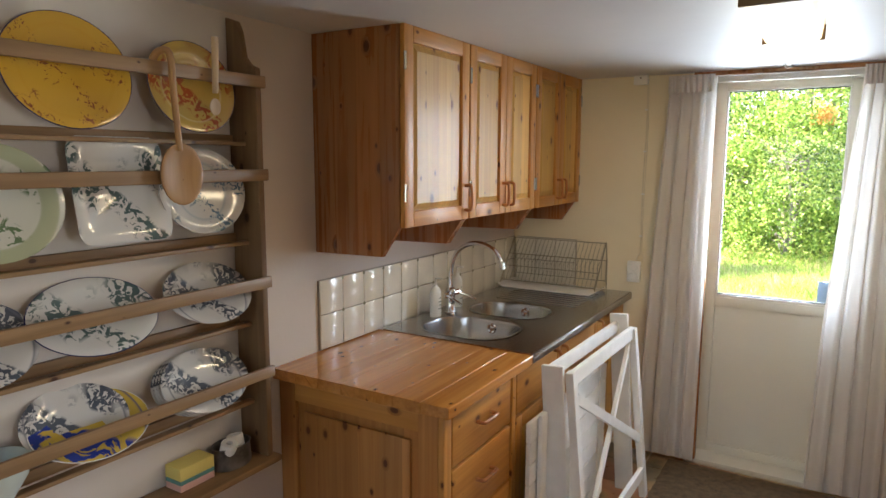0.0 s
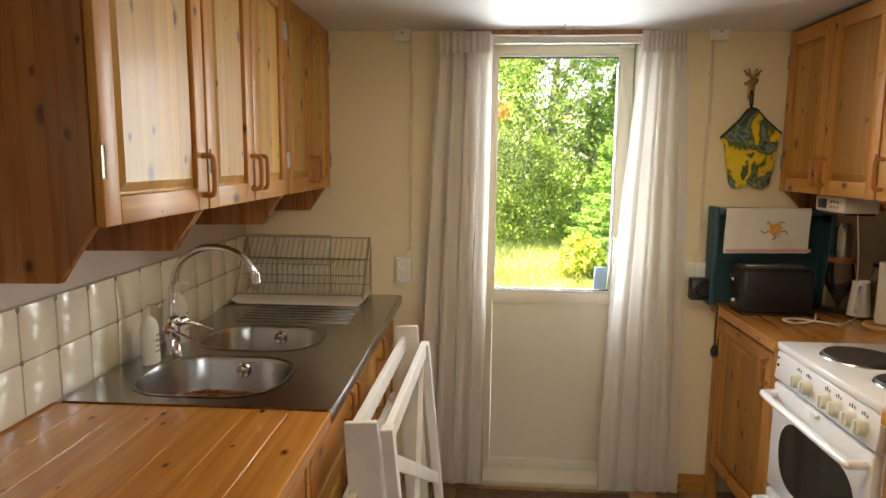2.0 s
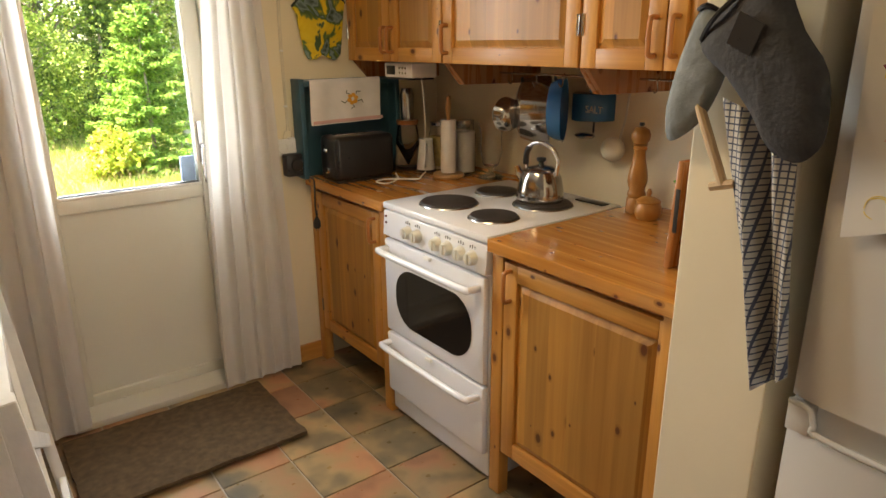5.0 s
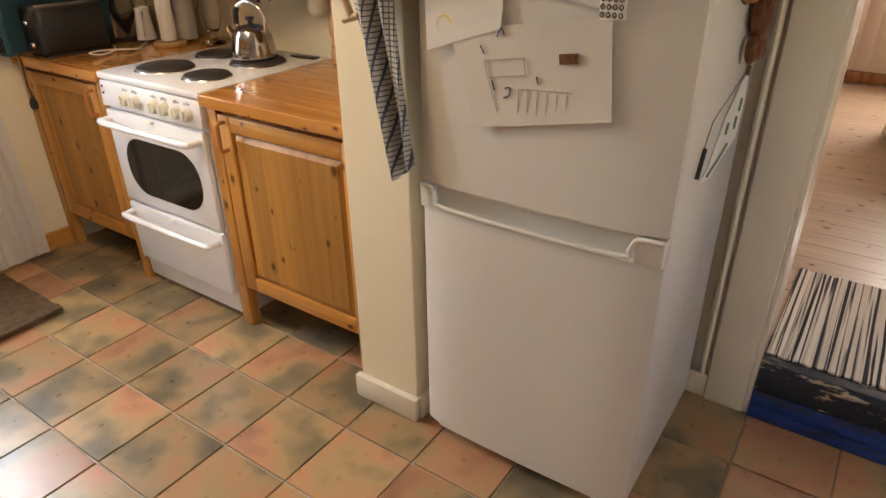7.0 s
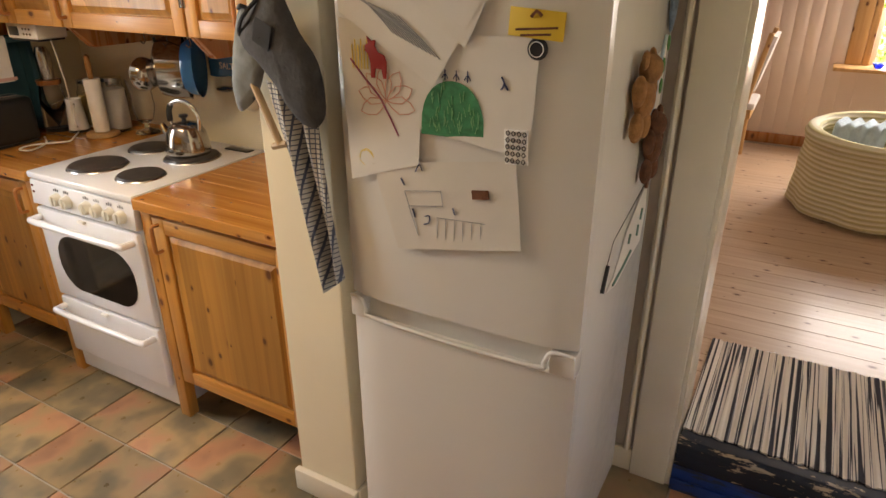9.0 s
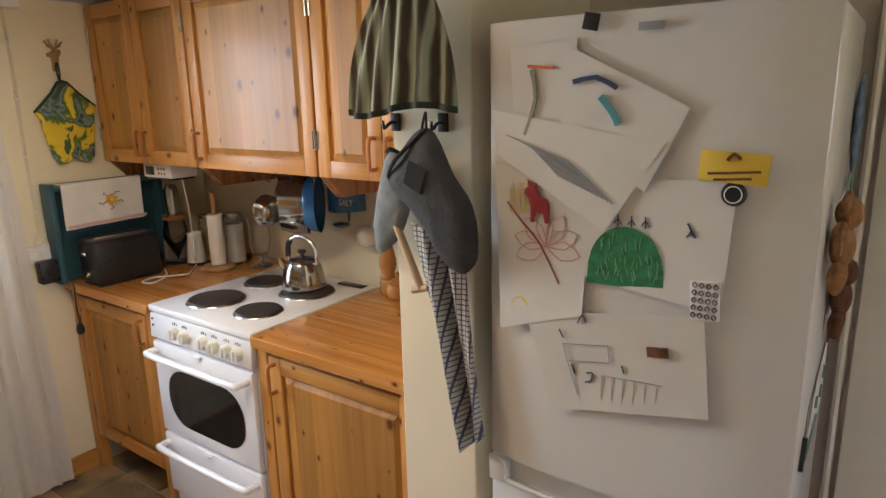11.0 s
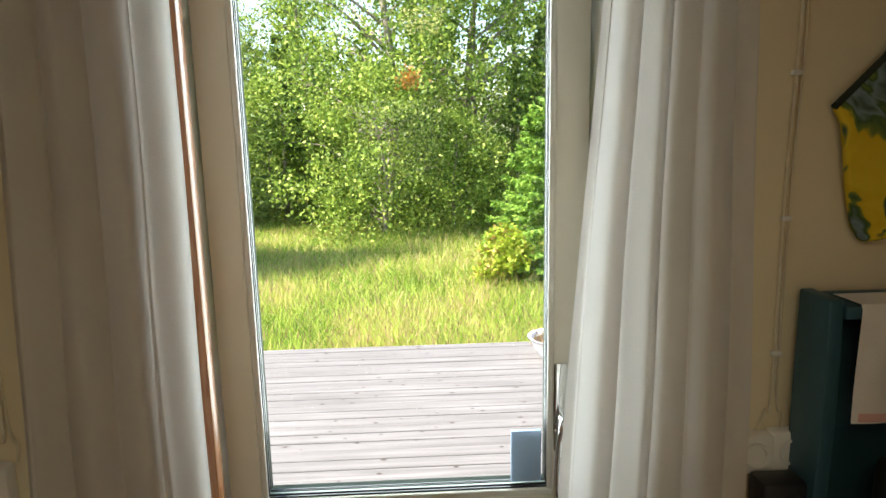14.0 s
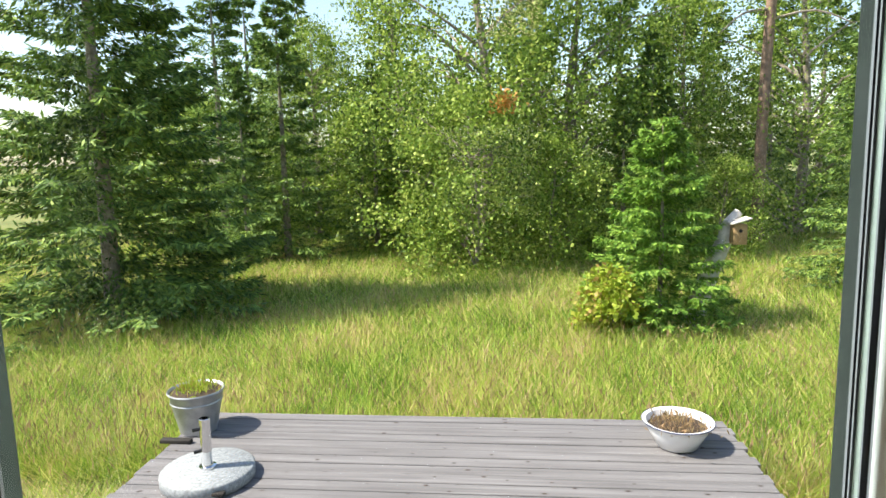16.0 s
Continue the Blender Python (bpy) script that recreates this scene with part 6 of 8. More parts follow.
cable([(-1.60, 1.53, 2.10), (-1.62, 1.62, 2.085), (-1.60, 1.72, 2.09), (-1.63, 1.85, 2.092), (-1.64, 2.3, 2.096)], 0.005, "white cable under the ceiling", mat=M_plast)

# ---- backsplash tiles ----
splash = structure("wall_tiles", bx(WEST + 0.0005, 1.862, 0.902, WEST + 0.004, N - 0.002, 1.176), M_grout, flat=True)
M_wtile = coat("white_handmade_tile", (0.78, 0.73, 0.62), 0.12, var=0.06, scale=9, bump=0.5, bscale=14)
M_spot = coat("tile_green_spot", (0.25, 0.24, 0.14), 0.3)
for j in range(2):
    for i in range(14):
        y0 = 1.864 + 0.1355 * i
        y1 = min(y0 + 0.1315, N - 0.003)
        if y1 - y0 < 0.02:
            continue
        z0 = 0.905 + 0.1355 * j
        tl_ = part("tile", bx(WEST + 0.004, y0, z0, WEST + 0.0125 + 0.0015 * noise.noise((i * 3.3, j * 5.1, 0)), y1, z0 + 0.1325, 0.003, seg=2), M_wtile, splash)
for i in range(1, 14):
    y0 = 1.862 + 0.1355 * i
    if y0 < N - 0.03:
        sp_ = None
        for z in (1.0385, 1.168):
            sp_ = lathe([(0, 0.0016), (0.006, 0.0012), (0.008, 0)], (WEST + 0.0127, y0, z), 8, axis="x", bm=sp_)
        part("corner_motif", sp_, M_spot, splash, kind="stuff")
splash_n = structure("wall_tiles_north", bx(WEST + 0.02, N - 0.004, 0.906, -1.25, N - 0.0005, 1.176), M_grout, flat=True)
for j in range(2):
    for i in range(3):
        x0 = WEST + 0.02 + 0.126 * i
        part("tile", bx(x0, N - 0.012, 0.907 + 0.1345 * j, x0 + 0.123, N - 0.004, 0.907 + 0.1345 * j + 0.1315, 0.003), M_wtile, splash_n)

# ---- tap, bottles, dish rack ----
tap = thing("mixer_tap", (-1.53, 2.66, 0.904), "chrome kitchen tap with high curved spout", "tap")
part("body", lathe([(0, 0), (0.026, 0), (0.028, 0.006), (0.021, 0.012), (0.020, 0.085), (0.024, 0.09), (0.024, 0.115), (0.016, 0.125), (0, 0.127)], (-1.53, 2.66, 0.904), 24), M_chrome, tap)
part("spout", tube([(-1.53, 2.66, 1.02), (-1.53, 2.66, 1.09), (-1.52, 2.658, 1.15), (-1.485, 2.652, 1.21), (-1.42, 2.645, 1.247), (-1.35, 2.635, 1.252), (-1.285, 2.625, 1.228), (-1.25, 2.62, 1.185), (-1.243, 2.62, 1.165)], 0.0105, 14, smooth_n=5), M_chrome, tap)
part("nozzle", tube([(-1.244, 2.62, 1.178), (-1.240, 2.62, 1.148)], 0.013, 14), M_chrome, tap)
for s in (-1, 1):
    h = part("valve", tube([(-1.53, 2.66, 1.0), (-1.525, 2.66 + s * 0.035, 1.0), (-1.52, 2.66 + s * 0.058, 1.0)], 0.015, 14), M_chrome, tap)
    part("lever", tube([(-1.52, 2.66 + s * 0.05, 1.0), (-1.47, 2.66 + s * 0.065, 0.985), (-1.43, 2.66 + s * 0.07, 0.968)], 0.006, 10, radii=[0.007, 0.005]), M_chrome, h)
M_bottle = coat("white_bottle", (0.80, 0.79, 0.74), 0.3)
M_label = coat("bottle_label_grey", (0.35, 0.38, 0.33), 0.6)
for (x, y, r, h, lab) in ((-1.555, 2.565, 0.031, 0.165, "white pump bottle of soap beside the tap"), (-1.575, 2.80, 0.032, 0.185, "white plastic bottle behind the tap")):
    bt = thing("soap_bottle", (x, y, 0.905), lab, "bottle", "bottles by the tap")
    part("body", lathe([(0, 0), (r, 0), (r + 0.002, 0.004), (r + 0.001, h * 0.68), (r * 0.75, h * 0.80), (0.011, h * 0.86), (0.011, h * 0.9), (0, h * 0.9)], (x, y, 0.905), 24, squash=(0.75, 1)), M_bottle, bt)
    part("pump", tube([(x, y, 0.905 + h * 0.9), (x, y, 0.905 + h * 1.08), (x + 0.035, y, 0.905 + h * 1.08)], 0.005, 8), M_bottle, bt)
    lb = None
    for k, w in enumerate((0.026, 0.018, 0.022, 0.012)):
        lb = bx(x + r * 0.76 - 0.003, y - w / 2, 0.905 + h * (0.22 + 0.1 * k), x + r * 0.76 + 0.0022, y + w / 2, 0.905 + h * (0.22 + 0.1 * k) + 0.005, bm=lb)
    part("label_bars", lb, M_label, bt)
dr = thing("dish_rack", (-1.34, 3.49, 0.908), "folding chrome wire dish rack at the sink's far end", "dish rack")
M_wire = coat("dull_wire", (0.42, 0.38, 0.28), 0.35, metal=1, var=0.1)
for z, y in ((0.945, 3.40), (1.02, 3.455), (1.085, 3.50), (1.172, 3.575)):
    part("long_wire", tube([(-1.62, y, z), (-1.065, y, z)], 0.0028, 6), M_wire, dr)
for z, y in ((0.955, 3.60), (1.07, 3.605)):
    part("long_wire", tube([(-1.62, y, z), (-1.065, y, z)], 0.0025, 6), M_wire, dr)
for i in range(24):
    x = -1.615 + 0.0238 * i
    part("cross_wire", tube([(x, 3.40, 0.945), (x, 3.455, 1.02), (x, 3.44, 1.05), (x, 3.50, 1.085), (x, 3.575, 1.172)], 0.0014, 4), M_wire, dr)
    part("back_wire", tube([(x, 3.60, 0.955), (x, 3.605, 1.07)], 0.0014, 4), M_wire, dr)
for x in (-1.622, -1.062):
    part("end_frame", tube([(x, 3.385, 0.912), (x, 3.40, 0.945), (x, 3.575, 1.175), (x, 3.60, 1.07), (x, 3.605, 0.912)], 0.0035, 6), M_wire, dr)
tray = thing("drip_tray", (-1.34, 3.49, 0.908), "white plastic drip tray under the dish rack", "tray")
part("tray", prism([(-1.60, 0.909), (-1.08, 0.909), (-1.055, 0.928), (-1.062, 0.930), (-1.085, 0.914), (-1.595, 0.914), (-1.620, 0.930), (-1.626, 0.928)], "y", 3.36, 3.59, 0.001), M_plast, tray)

# ---- folded white garden table ----
M_wood_w = coat("brushed_white_paint", (0.80, 0.79, 0.76), 0.45, var=0.06, scale=12, bump=0.35, bscale=40)
gt = thing("folding_table", (-0.8, 2.65, 0), "white-painted slatted folding table leaning on the cupboards", "table")


def board(a, b, w, t, parent=gt, name="rail", side=(0, 1, 0)):
    """A board from a to b, w wide across side and t thick."""
    a, b = Vector(a), Vector(b)
    d = (b - a).normalized()
    s = Vector(side)
    s = (s - d * s.dot(d)).normalized()
    u = d.cross(s)
    own = bmesh.new()
    vs = [own.verts.new(p + s * (w / 2) * i + u * (t / 2) * j) for p in (a, b) for i, j in ((-1, -1), (1, -1), (1, 1), (-1, 1))]
    for f in ((0, 1, 2, 3), (7, 6, 5, 4), (0, 4, 5, 1), (1, 5, 6, 2), (2, 6, 7, 3), (3, 7, 4, 0)):
        own.faces.new([vs[i] for i in f])
    bmesh.ops.recalc_face_normals(own, faces=own.faces)
    bmesh.ops.bevel(own, geom=own.edges[:], offset=0.002, segments=2, affect="EDGES")
    return part(name, own, M_wood_w, parent)


board((-0.800, 2.27, 0.02), (-0.855, 2.27, 0.865), 0.085, 0.022, name="leg", side=(1, 0, 0))
board((-0.715, 2.31, 0.0), (-0.790, 2.29, 0.845), 0.032, 0.045, name="leg", side=(1, 0, 0))
board((-0.780, 3.09, 0.02), (-0.835, 3.07, 0.905), 0.085, 0.022, name="leg", side=(1, 0, 0))
board((-0.690, 3.11, 0.0), (-0.765, 3.06, 0.845), 0.032, 0.045, name="leg", side=(1, 0, 0))
board((-0.790, 2.29, 0.815), (-0.767, 3.05, 0.825), 0.060, 0.020, side=(0, 0, 1))
board((-0.868, 2.28, 0.835), (-0.845, 3.07, 0.84), 0.055, 0.020, side=(0, 0, 1))
board((-0.722, 2.31, 0.10), (-0.698, 3.10, 0.13), 0.060, 0.020, side=(0, 0, 1))
board((-0.775, 2.31, 0.74), (-0.715, 3.08, 0.30), 0.040, 0.016, name="brace", side=(0, 0, 1))
board((-0.730, 2.33, 0.12), (-0.775, 3.05, 0.78), 0.040, 0.016, name="brace", side=(0, 0, 1))
for i in range(8):
    z = 0.06 + 0.082 * i
    board((-0.893 + 0.006 * 0, 2.14, z), (-0.873, 3.00, z), 0.078, 0.018, name="slat", side=(0, 0, 1))
for y in (2.22, 2.58, 2.92):
    board((-0.868, y, 0.02), (-0.868, y, 0.69), 0.05, 0.018, name="batten", side=(0, 1, 0))

# ---- pot holder on its elk hook ----
ph = thing("elk_hook", (0.573, N, 1.83), "small brass hook shaped like an elk's head", "hook")
M_brass = coat("aged_brass", (0.36, 0.25, 0.10), 0.4, metal=0.8, var=0.2)
eh = prism([(0.560, 1.79), (0.586, 1.79), (0.590, 1.85), (0.602, 1.862), (0.600, 1.878), (0.583, 1.880), (0.572, 1.878), (0.560, 1.866), (0.545, 1.862), (0.543, 1.850), (0.560, 1.846)], "y", N - 0.012, N - 0.002, 0.003)
for s in (-1, 1):
    for dx, dz in ((0.028, 0.012), (0.036, 0.028), (0.018, 0.036)):
        part("antler_tine", tube([(0.575, N - 0.007, 1.878), (0.575 + s * dx * 0.6, N - 0.009, 1.884 + dz * 0.4), (0.575 + s * dx, N - 0.010, 1.882 + dz)], 0.004, 6), M_brass, ph)
part("plate", eh, M_brass, ph)
m_, n_, l_, p_ = material("lemon_print_cotton")
tc_ = n_.new("ShaderNodeTexCoord")
nn_ = node(n_, "ShaderNodeTexNoise", Scale=9, Detail=3, Distortion=0.7)
l_.new(tc_.outputs["Object"], nn_.inputs["Vector"])
r_ = ramp(n_, [(0.36, (0.04, 0.07, 0.04)), (0.43, (0.20, 0.28, 0.28)), (0.46, (0.05, 0.10, 0.03)), (0.50, (0.16, 0.22, 0.04)), (0.515, (0.70, 0.48, 0.02)), (0.60, (0.78, 0.58, 0.04)), (0.64, (0.06, 0.11, 0.04))])
l_.new(nn_.outputs[0], r_.inputs[0])
l_.new(r_.outputs[0], p_.inputs["Base Color"])
p_.inputs["Roughness"].default_value = 0.8
pt = thing("pot_holder", (0.58, N - 0.02, 1.58), "quilted pot holder with yellow lemon print on dark green", "pot holder")
shape = [(0.562, 1.745), (0.598, 1.745), (0.64, 1.70), (0.705, 1.645), (0.695, 1.60), (0.683, 1.50), (0.672, 1.43), (0.645, 1.405), (0.612, 1.415), (0.585, 1.432), (0.555, 1.412), (0.520, 1.41), (0.502, 1.435), (0.488, 1.50), (0.472, 1.60), (0.455, 1.625), (0.53, 1.70)]
part("pad", prism(shape, "y", N - 0.030, N - 0.012, 0.006), m_, pt)
M_bind = coat("dark_green_binding", (0.02, 0.03, 0.02), 0.8)
part("binding", tube([(a, N - 0.024, b) for a, b in (shape[15], shape[16], shape[0], (0.58, 1.75), shape[1], shape[2], shape[3])], 0.006, 8), M_bind, pt)
part("loop", tube([(0.574, N - 0.02, 1.745), (0.568, N - 0.018, 1.80), (0.574, N - 0.016, 1.825), (0.580, N - 0.018, 1.80), (0.576, N - 0.02, 1.745)], 0.0035, 6, smooth_n=3), M_bind, pt)

# ---- corner of the right worktop ----
M_teal = coat("dark_teal_paint", (0.025, 0.085, 0.115), 0.45, var=0.1)
sh = thing("bread_box", (0.64, 3.48, 0.908), "dark teal painted wooden box with a cloth over it", "box")
for x0, x1 in ((0.425, 0.448), (0.905, 0.928)):
    part("side", prism([(3.53, 0.909), (3.61, 0.909), (3.61, 1.335), (3.53, 1.335), (3.525, 1.25), (3.525, 1.10)], "x", x0, x1, 0.003), M_teal, sh)
part("back", bx(0.449, 3.59, 0.910, 0.904, 3.608, 1.33, 0.002), M_teal, sh)
part("shelf", bx(0.449, 3.525, 1.305, 0.904, 3.589, 1.325, 0.002), M_teal, sh)
tw = thing("tea_towel", (0.64, 3.45, 1.33), "white linen tea towel embroidered with an orange flower", "towel")
M_linen = coat("white_linen", (0.78, 0.74, 0.70), 0.9, var=0.04, scale=20, bump=0.3, bscale=400)
part("cloth", sheet(lambda u, v: (0.468 + 0.345 * u + 0.003 * math.sin(v * 5), (3.600 - 0.19 * v) if v < 0.42 else 3.520 - 0.004 * math.sin(u * 14) - 0.01 * (v - 0.42), 1.329 if v < 0.40 else 1.329 - 0.315 * (v - 0.40) + 0.006 * u), 30, 40), M_linen, tw)
M_pink = coat("pink_stripe", (0.70, 0.42, 0.38), 0.9)
part("border_stripe", sheet(lambda u, v: (0.472 + 0.347 * u, 3.5085 - 0.004 * math.sin(u * 14), 1.145 + 0.006 * u + 0.014 * v), 20, 1), M_pink, tw)
M_orange = coat("orange_thread", (0.75, 0.36, 0.04), 0.8)
M_gthread = coat("dark_green_thread", (0.10, 0.11, 0.05), 0.8)
fl = bmesh.new()
for k in range(6):
    a = k * math.pi / 3 + 0.3
    cushion(0.668 + 0.017 * math.cos(a), 3.5075, 1.245 + 0.017 * math.sin(a), 0.012, 0.002, 0.009, 10, bm=fl)
part("flower", fl, M_orange, tw)
for k in range(5):
    fl = bmesh.new()
    a = k * 1.256 + 0.9
    tube([(0.668 + 0.028 * math.cos(a), 3.5075, 1.245 + 0.026 * math.sin(a)), (0.668 + 0.045 * math.cos(a + 0.2), 3.5070, 1.245 + 0.036 * math.sin(a + 0.2)), (0.668 + 0.058 * math.cos(a - 0.1), 3.5075, 1.245 + 0.042 * math.sin(a - 0.1))], 0.002, 5, bm=fl)
    part("sprig", fl, M_gthread, tw)
ts = thing("toaster", (0.63, 3.36, 0.908), "black two-slot toaster under the tea towel", "toaster")
part("body", bx(0.485, 3.27, 0.918, 0.775, 3.42, 1.105, 0.022, seg=3), M_black, ts)
part("base", bx(0.495, 3.28, 0.909, 0.765, 3.41, 0.919, 0.002), M_black, ts)
part("slot_rim", bx(0.52, 3.325, 1.104, 0.74, 3.365, 1.109, 0.001), M_chrome, ts)
part("lever", bx(0.470, 3.33, 1.04, 0.487, 3.36, 1.055, 0.003), M_chrome, ts)
part("dial", lathe([(0, 0.012), (0.012, 0.012), (0.014, 0)], (0.486, 3.345, 0.96), 16, axis="-x"), M_chrome, ts)
cb = cable([(0.80, 3.38, 0.915), (0.74, 3.27, 0.916), (0.66, 3.21, 0.918), (0.61, 3.19, 0.925), (0.60, 3.22, 0.930), (0.67, 3.25, 0.926), (0.74, 3.22, 0.922), (0.80, 3.20, 0.918), (0.86, 3.26, 0.915), (0.93, 3.33, 0.914)], 0.0035, "white cable lying looped on the worktop", mat=M_plast)
ad = thing("plug_adapter", (0.40, 3.58, 0.97), "black timer plug in the wall socket", "plug")
part("body", bx(0.353, 3.545, 0.925, 0.447, 3.598, 1.022, 0.008), M_black, ad)
part("dial", lathe([(0, 0.008), (0.025, 0.008), (0.030, 0.0)], (0.40, 3.545, 0.975), 24, axis="-y"), M_black, ad)
cable([(0.44, 3.57, 0.925), (0.45, 3.52, 0.916), (0.452, 3.50, 0.90), (0.445, 3.49, 0.80), (0.448, 3.488, 0.745)], 0.0035, "black flex hanging over the worktop edge", mat=M_black)
pg = thing("hanging_plug", (0.447, 3.488, 0.73), "black plug hanging on its flex", "plug")
part("body", lathe([(0, 0.0), (0.012, 0.0), (0.017, 0.01), (0.016, 0.03), (0.007, 0.05), (0, 0.052)], (0.447, 3.488, 0.695), 14), M_black, pg)
for s in (-1, 1):
    part("pin", tube([(0.447 + s * 0.006, 3.488, 0.696), (0.447 + s * 0.006, 3.488, 0.682)], 0.002, 6), M_steel, pg)
cm = thing("coffee_maker", (1.03, 3.46, 0.908), "small coffee grinder beside a white thermos", "coffee grinder")
part("jug", lathe([(0, 0.0), (0.055, 0.0), (0.062, 0.02), (0.055, 0.14), (0.045, 0.20), (0.042, 0.205), (0.05, 0.14), (0, 0.02)], (0.93, 3.47, 0.910), 24), M_glass, cm)
part("collar", lathe([(0.0, 0.0), (0.05, 0.0), (0.052, 0.02), (0.0, 0.022)], (0.93, 3.47, 1.118), 24), M_side, cm)
part("funnel", lathe([(0.0, 0.0), (0.03, 0.0), (0.033, 0.11), (0.022, 0.14), (0.0, 0.14)], (0.93, 3.47, 1.141), 20), M_steel, cm)
part("base", lathe([(0.0, 0.0), (0.06, 0.0), (0.06, 0.018), (0.0, 0.02)], (0.93, 3.47, 0.909), 24), M_black, cm)
mj = thing("milk_jug", (0.96, 3.37, 0.908), "white enamel jug with dark base ring", "jug")
part("body", lathe([(0, 0.0), (0.042, 0.0), (0.044, 0.01), (0.032, 0.135), (0.034, 0.15), (0.031, 0.15), (0.028, 0.13), (0.038, 0.01), (0, 0.01)], (0.955, 3.36, 0.909), 24), M_enamel, mj)
part("foot_ring", lathe([(0.0435, 0.0), (0.046, 0.002), (0.0455, 0.012), (0.043, 0.012)], (0.955, 3.36, 0.909), 24), M_black, mj)
part("handle", tube([(0.935, 3.33, 1.04), (0.91, 3.30, 1.02), (0.905, 3.30, 0.96), (0.925, 3.325, 0.94)], 0.005, 8, smooth_n=3), M_enamel, mj)


def jar(x, y, r, h, fill, label, name="glass_jar", fm=None):
    t = thing(name, (x, y, 0.909), label, "jar", "jars on the worktop")
    part("glass", lathe([(0, 0.0), (r * 0.9, 0.0), (r, 0.01), (r, h * 0.8), (r * 0.8, h * 0.92), (r * 0.82, h), (r * 0.78, h), (r * 0.75, h * 0.92), (r * 0.95, h * 0.8), (r * 0.95, 0.012), (0, 0.008)], (x, y, 0.909), 24), M_glass, t)
    if fill:
        part("contents", lathe([(0, 0.012), (r * 0.92, 0.014), (r * 0.92, h * fill), (0, h * fill + 0.004)], (x, y, 0.909), 20), fm or M_linen, t)
    part("lid", lathe([(0, h + 0.001), (r * 0.84, h + 0.001), (r * 0.86, h + 0.016), (0, h + 0.02)], (x, y, 0.909), 20), M_steel, t)
    return t


M_pasta = coat("yellow_grain", (0.60, 0.46, 0.18), 0.8, var=0.2, scale=60, bump=0.6)
jar(1.06, 3.40, 0.048, 0.20, 0.75, "tall glass jar of yellow grain", fm=M_pasta)
jar(1.06, 3.21, 0.052, 0.225, 0.85, "tall glass jar filled with white flour")
jar(1.135, 3.31, 0.045, 0.19, 0.6, "glass jar of pale oats", fm=M_pasta)
gp = thing("glass_pitcher", (1.09, 3.06, 0.909), "clear footed glass pitcher, empty", "pitcher")
part("bowl", lathe([(0, 0.0), (0.055, 0.0), (0.05, 0.008), (0.012, 0.02), (0.012, 0.04), (0.035, 0.06), (0.05, 0.12), (0.045, 0.18), (0.058, 0.24), (0.055, 0.24), (0.042, 0.18), (0.046, 0.12), (0.032, 0.065), (0, 0.05)], (1.09, 3.06, 0.909), 28), M_glass, gp)
pr = thing("paper_roll_holder", (0.955, 3.19, 0.909), "paper towel roll on a turned wooden holder", "paper towel")
part("base", lathe([(0, 0), (0.068, 0), (0.072, 0.008), (0.066, 0.018), (0, 0.02)], (0.955, 3.19, 0.909), 28), M_beech, pr)
part("roll", lathe([(0.012, 0), (0.033, 0), (0.034, 0.004), (0.034, 0.225), (0.033, 0.229), (0.012, 0.229)], (0.955, 3.19, 0.931), 24), M_linen, pr, "thin white paper roll")
part("spindle", lathe([(0, 0.22), (0.009, 0.22), (0.010, 0.25), (0.013, 0.29), (0.010, 0.31), (0.012, 0.325), (0, 0.335)], (0.955, 3.19, 0.931), 14), M_spoon, pr)
ts.location.y += 0.075
rd = thing("kitchen_radio", (0.83, 3.30, 1.36), "small white radio hung under the cupboard", "radio")
part("body", bx(0.775, 3.20, 1.338, 0.905, 3.41, 1.398, 0.008), M_plast, rd)
part("display", bx(0.7735, 3.325, 1.350, 0.7760, 3.390, 1.386, 0.001), M_black, rd)
kn = None
for i in range(3):
    for j in range(2):
        kn = lathe([(0, 0.003), (0.004, 0.003), (0.005, 0)], (0.775, 3.29 - 0.022 * i, 1.358 + 0.02 * j), 10, axis="-x", bm=kn)
part("button", kn, M_steel, rd, kind="stuff")
part("underside", bx(0.785, 3.21, 1.330, 0.895, 3.40, 1.338, 0.001), M_black, rd)
cable([(0.83, 3.21, 1.34), (0.85, 3.225, 1.25), (0.875, 3.25, 1.12), (0.90, 3.30, 1.0)], 0.002, "white radio flex hanging down", mat=M_plast)

# ---- over and beside the cooker ----
kt = thing("kettle", (0.925, 2.585, 0.925), "shiny steel kettle with black-handled hoop on hotplate", "kettle")
KX, KY, KZ = 0.905, 2.575, 0.926
part("body", lathe([(0, 0), (0.082, 0), (0.086, 0.004), (0.087, 0.012), (0.0845, 0.040), (0.0745, 0.088), (0.066, 0.100), (0.064, 0.108), (0.060, 0.112), (0, 0.113)], (KX, KY, KZ), 36), M_pot, kt)
part("lid", lathe([(0, 0.128), (0.02, 0.127), (0.045, 0.121), (0.056, 0.113), (0.058, 0.110)], (KX, KY, KZ), 30), M_steel, kt)
part("lid_knob", lathe([(0, 0.157), (0.016, 0.155), (0.018, 0.147), (0.008, 0.138), (0.010, 0.127), (0, 0.127)], (KX, KY, KZ), 20), M_black, kt)
part("spout", tube([(KX - 0.02, KY + 0.062, KZ + 0.065), (KX - 0.026, KY + 0.085, KZ + 0.09), (KX - 0.030, KY + 0.096, KZ + 0.115)], 0.014, 12, radii=[0.020, 0.014, 0.010]), M_chrome, kt)
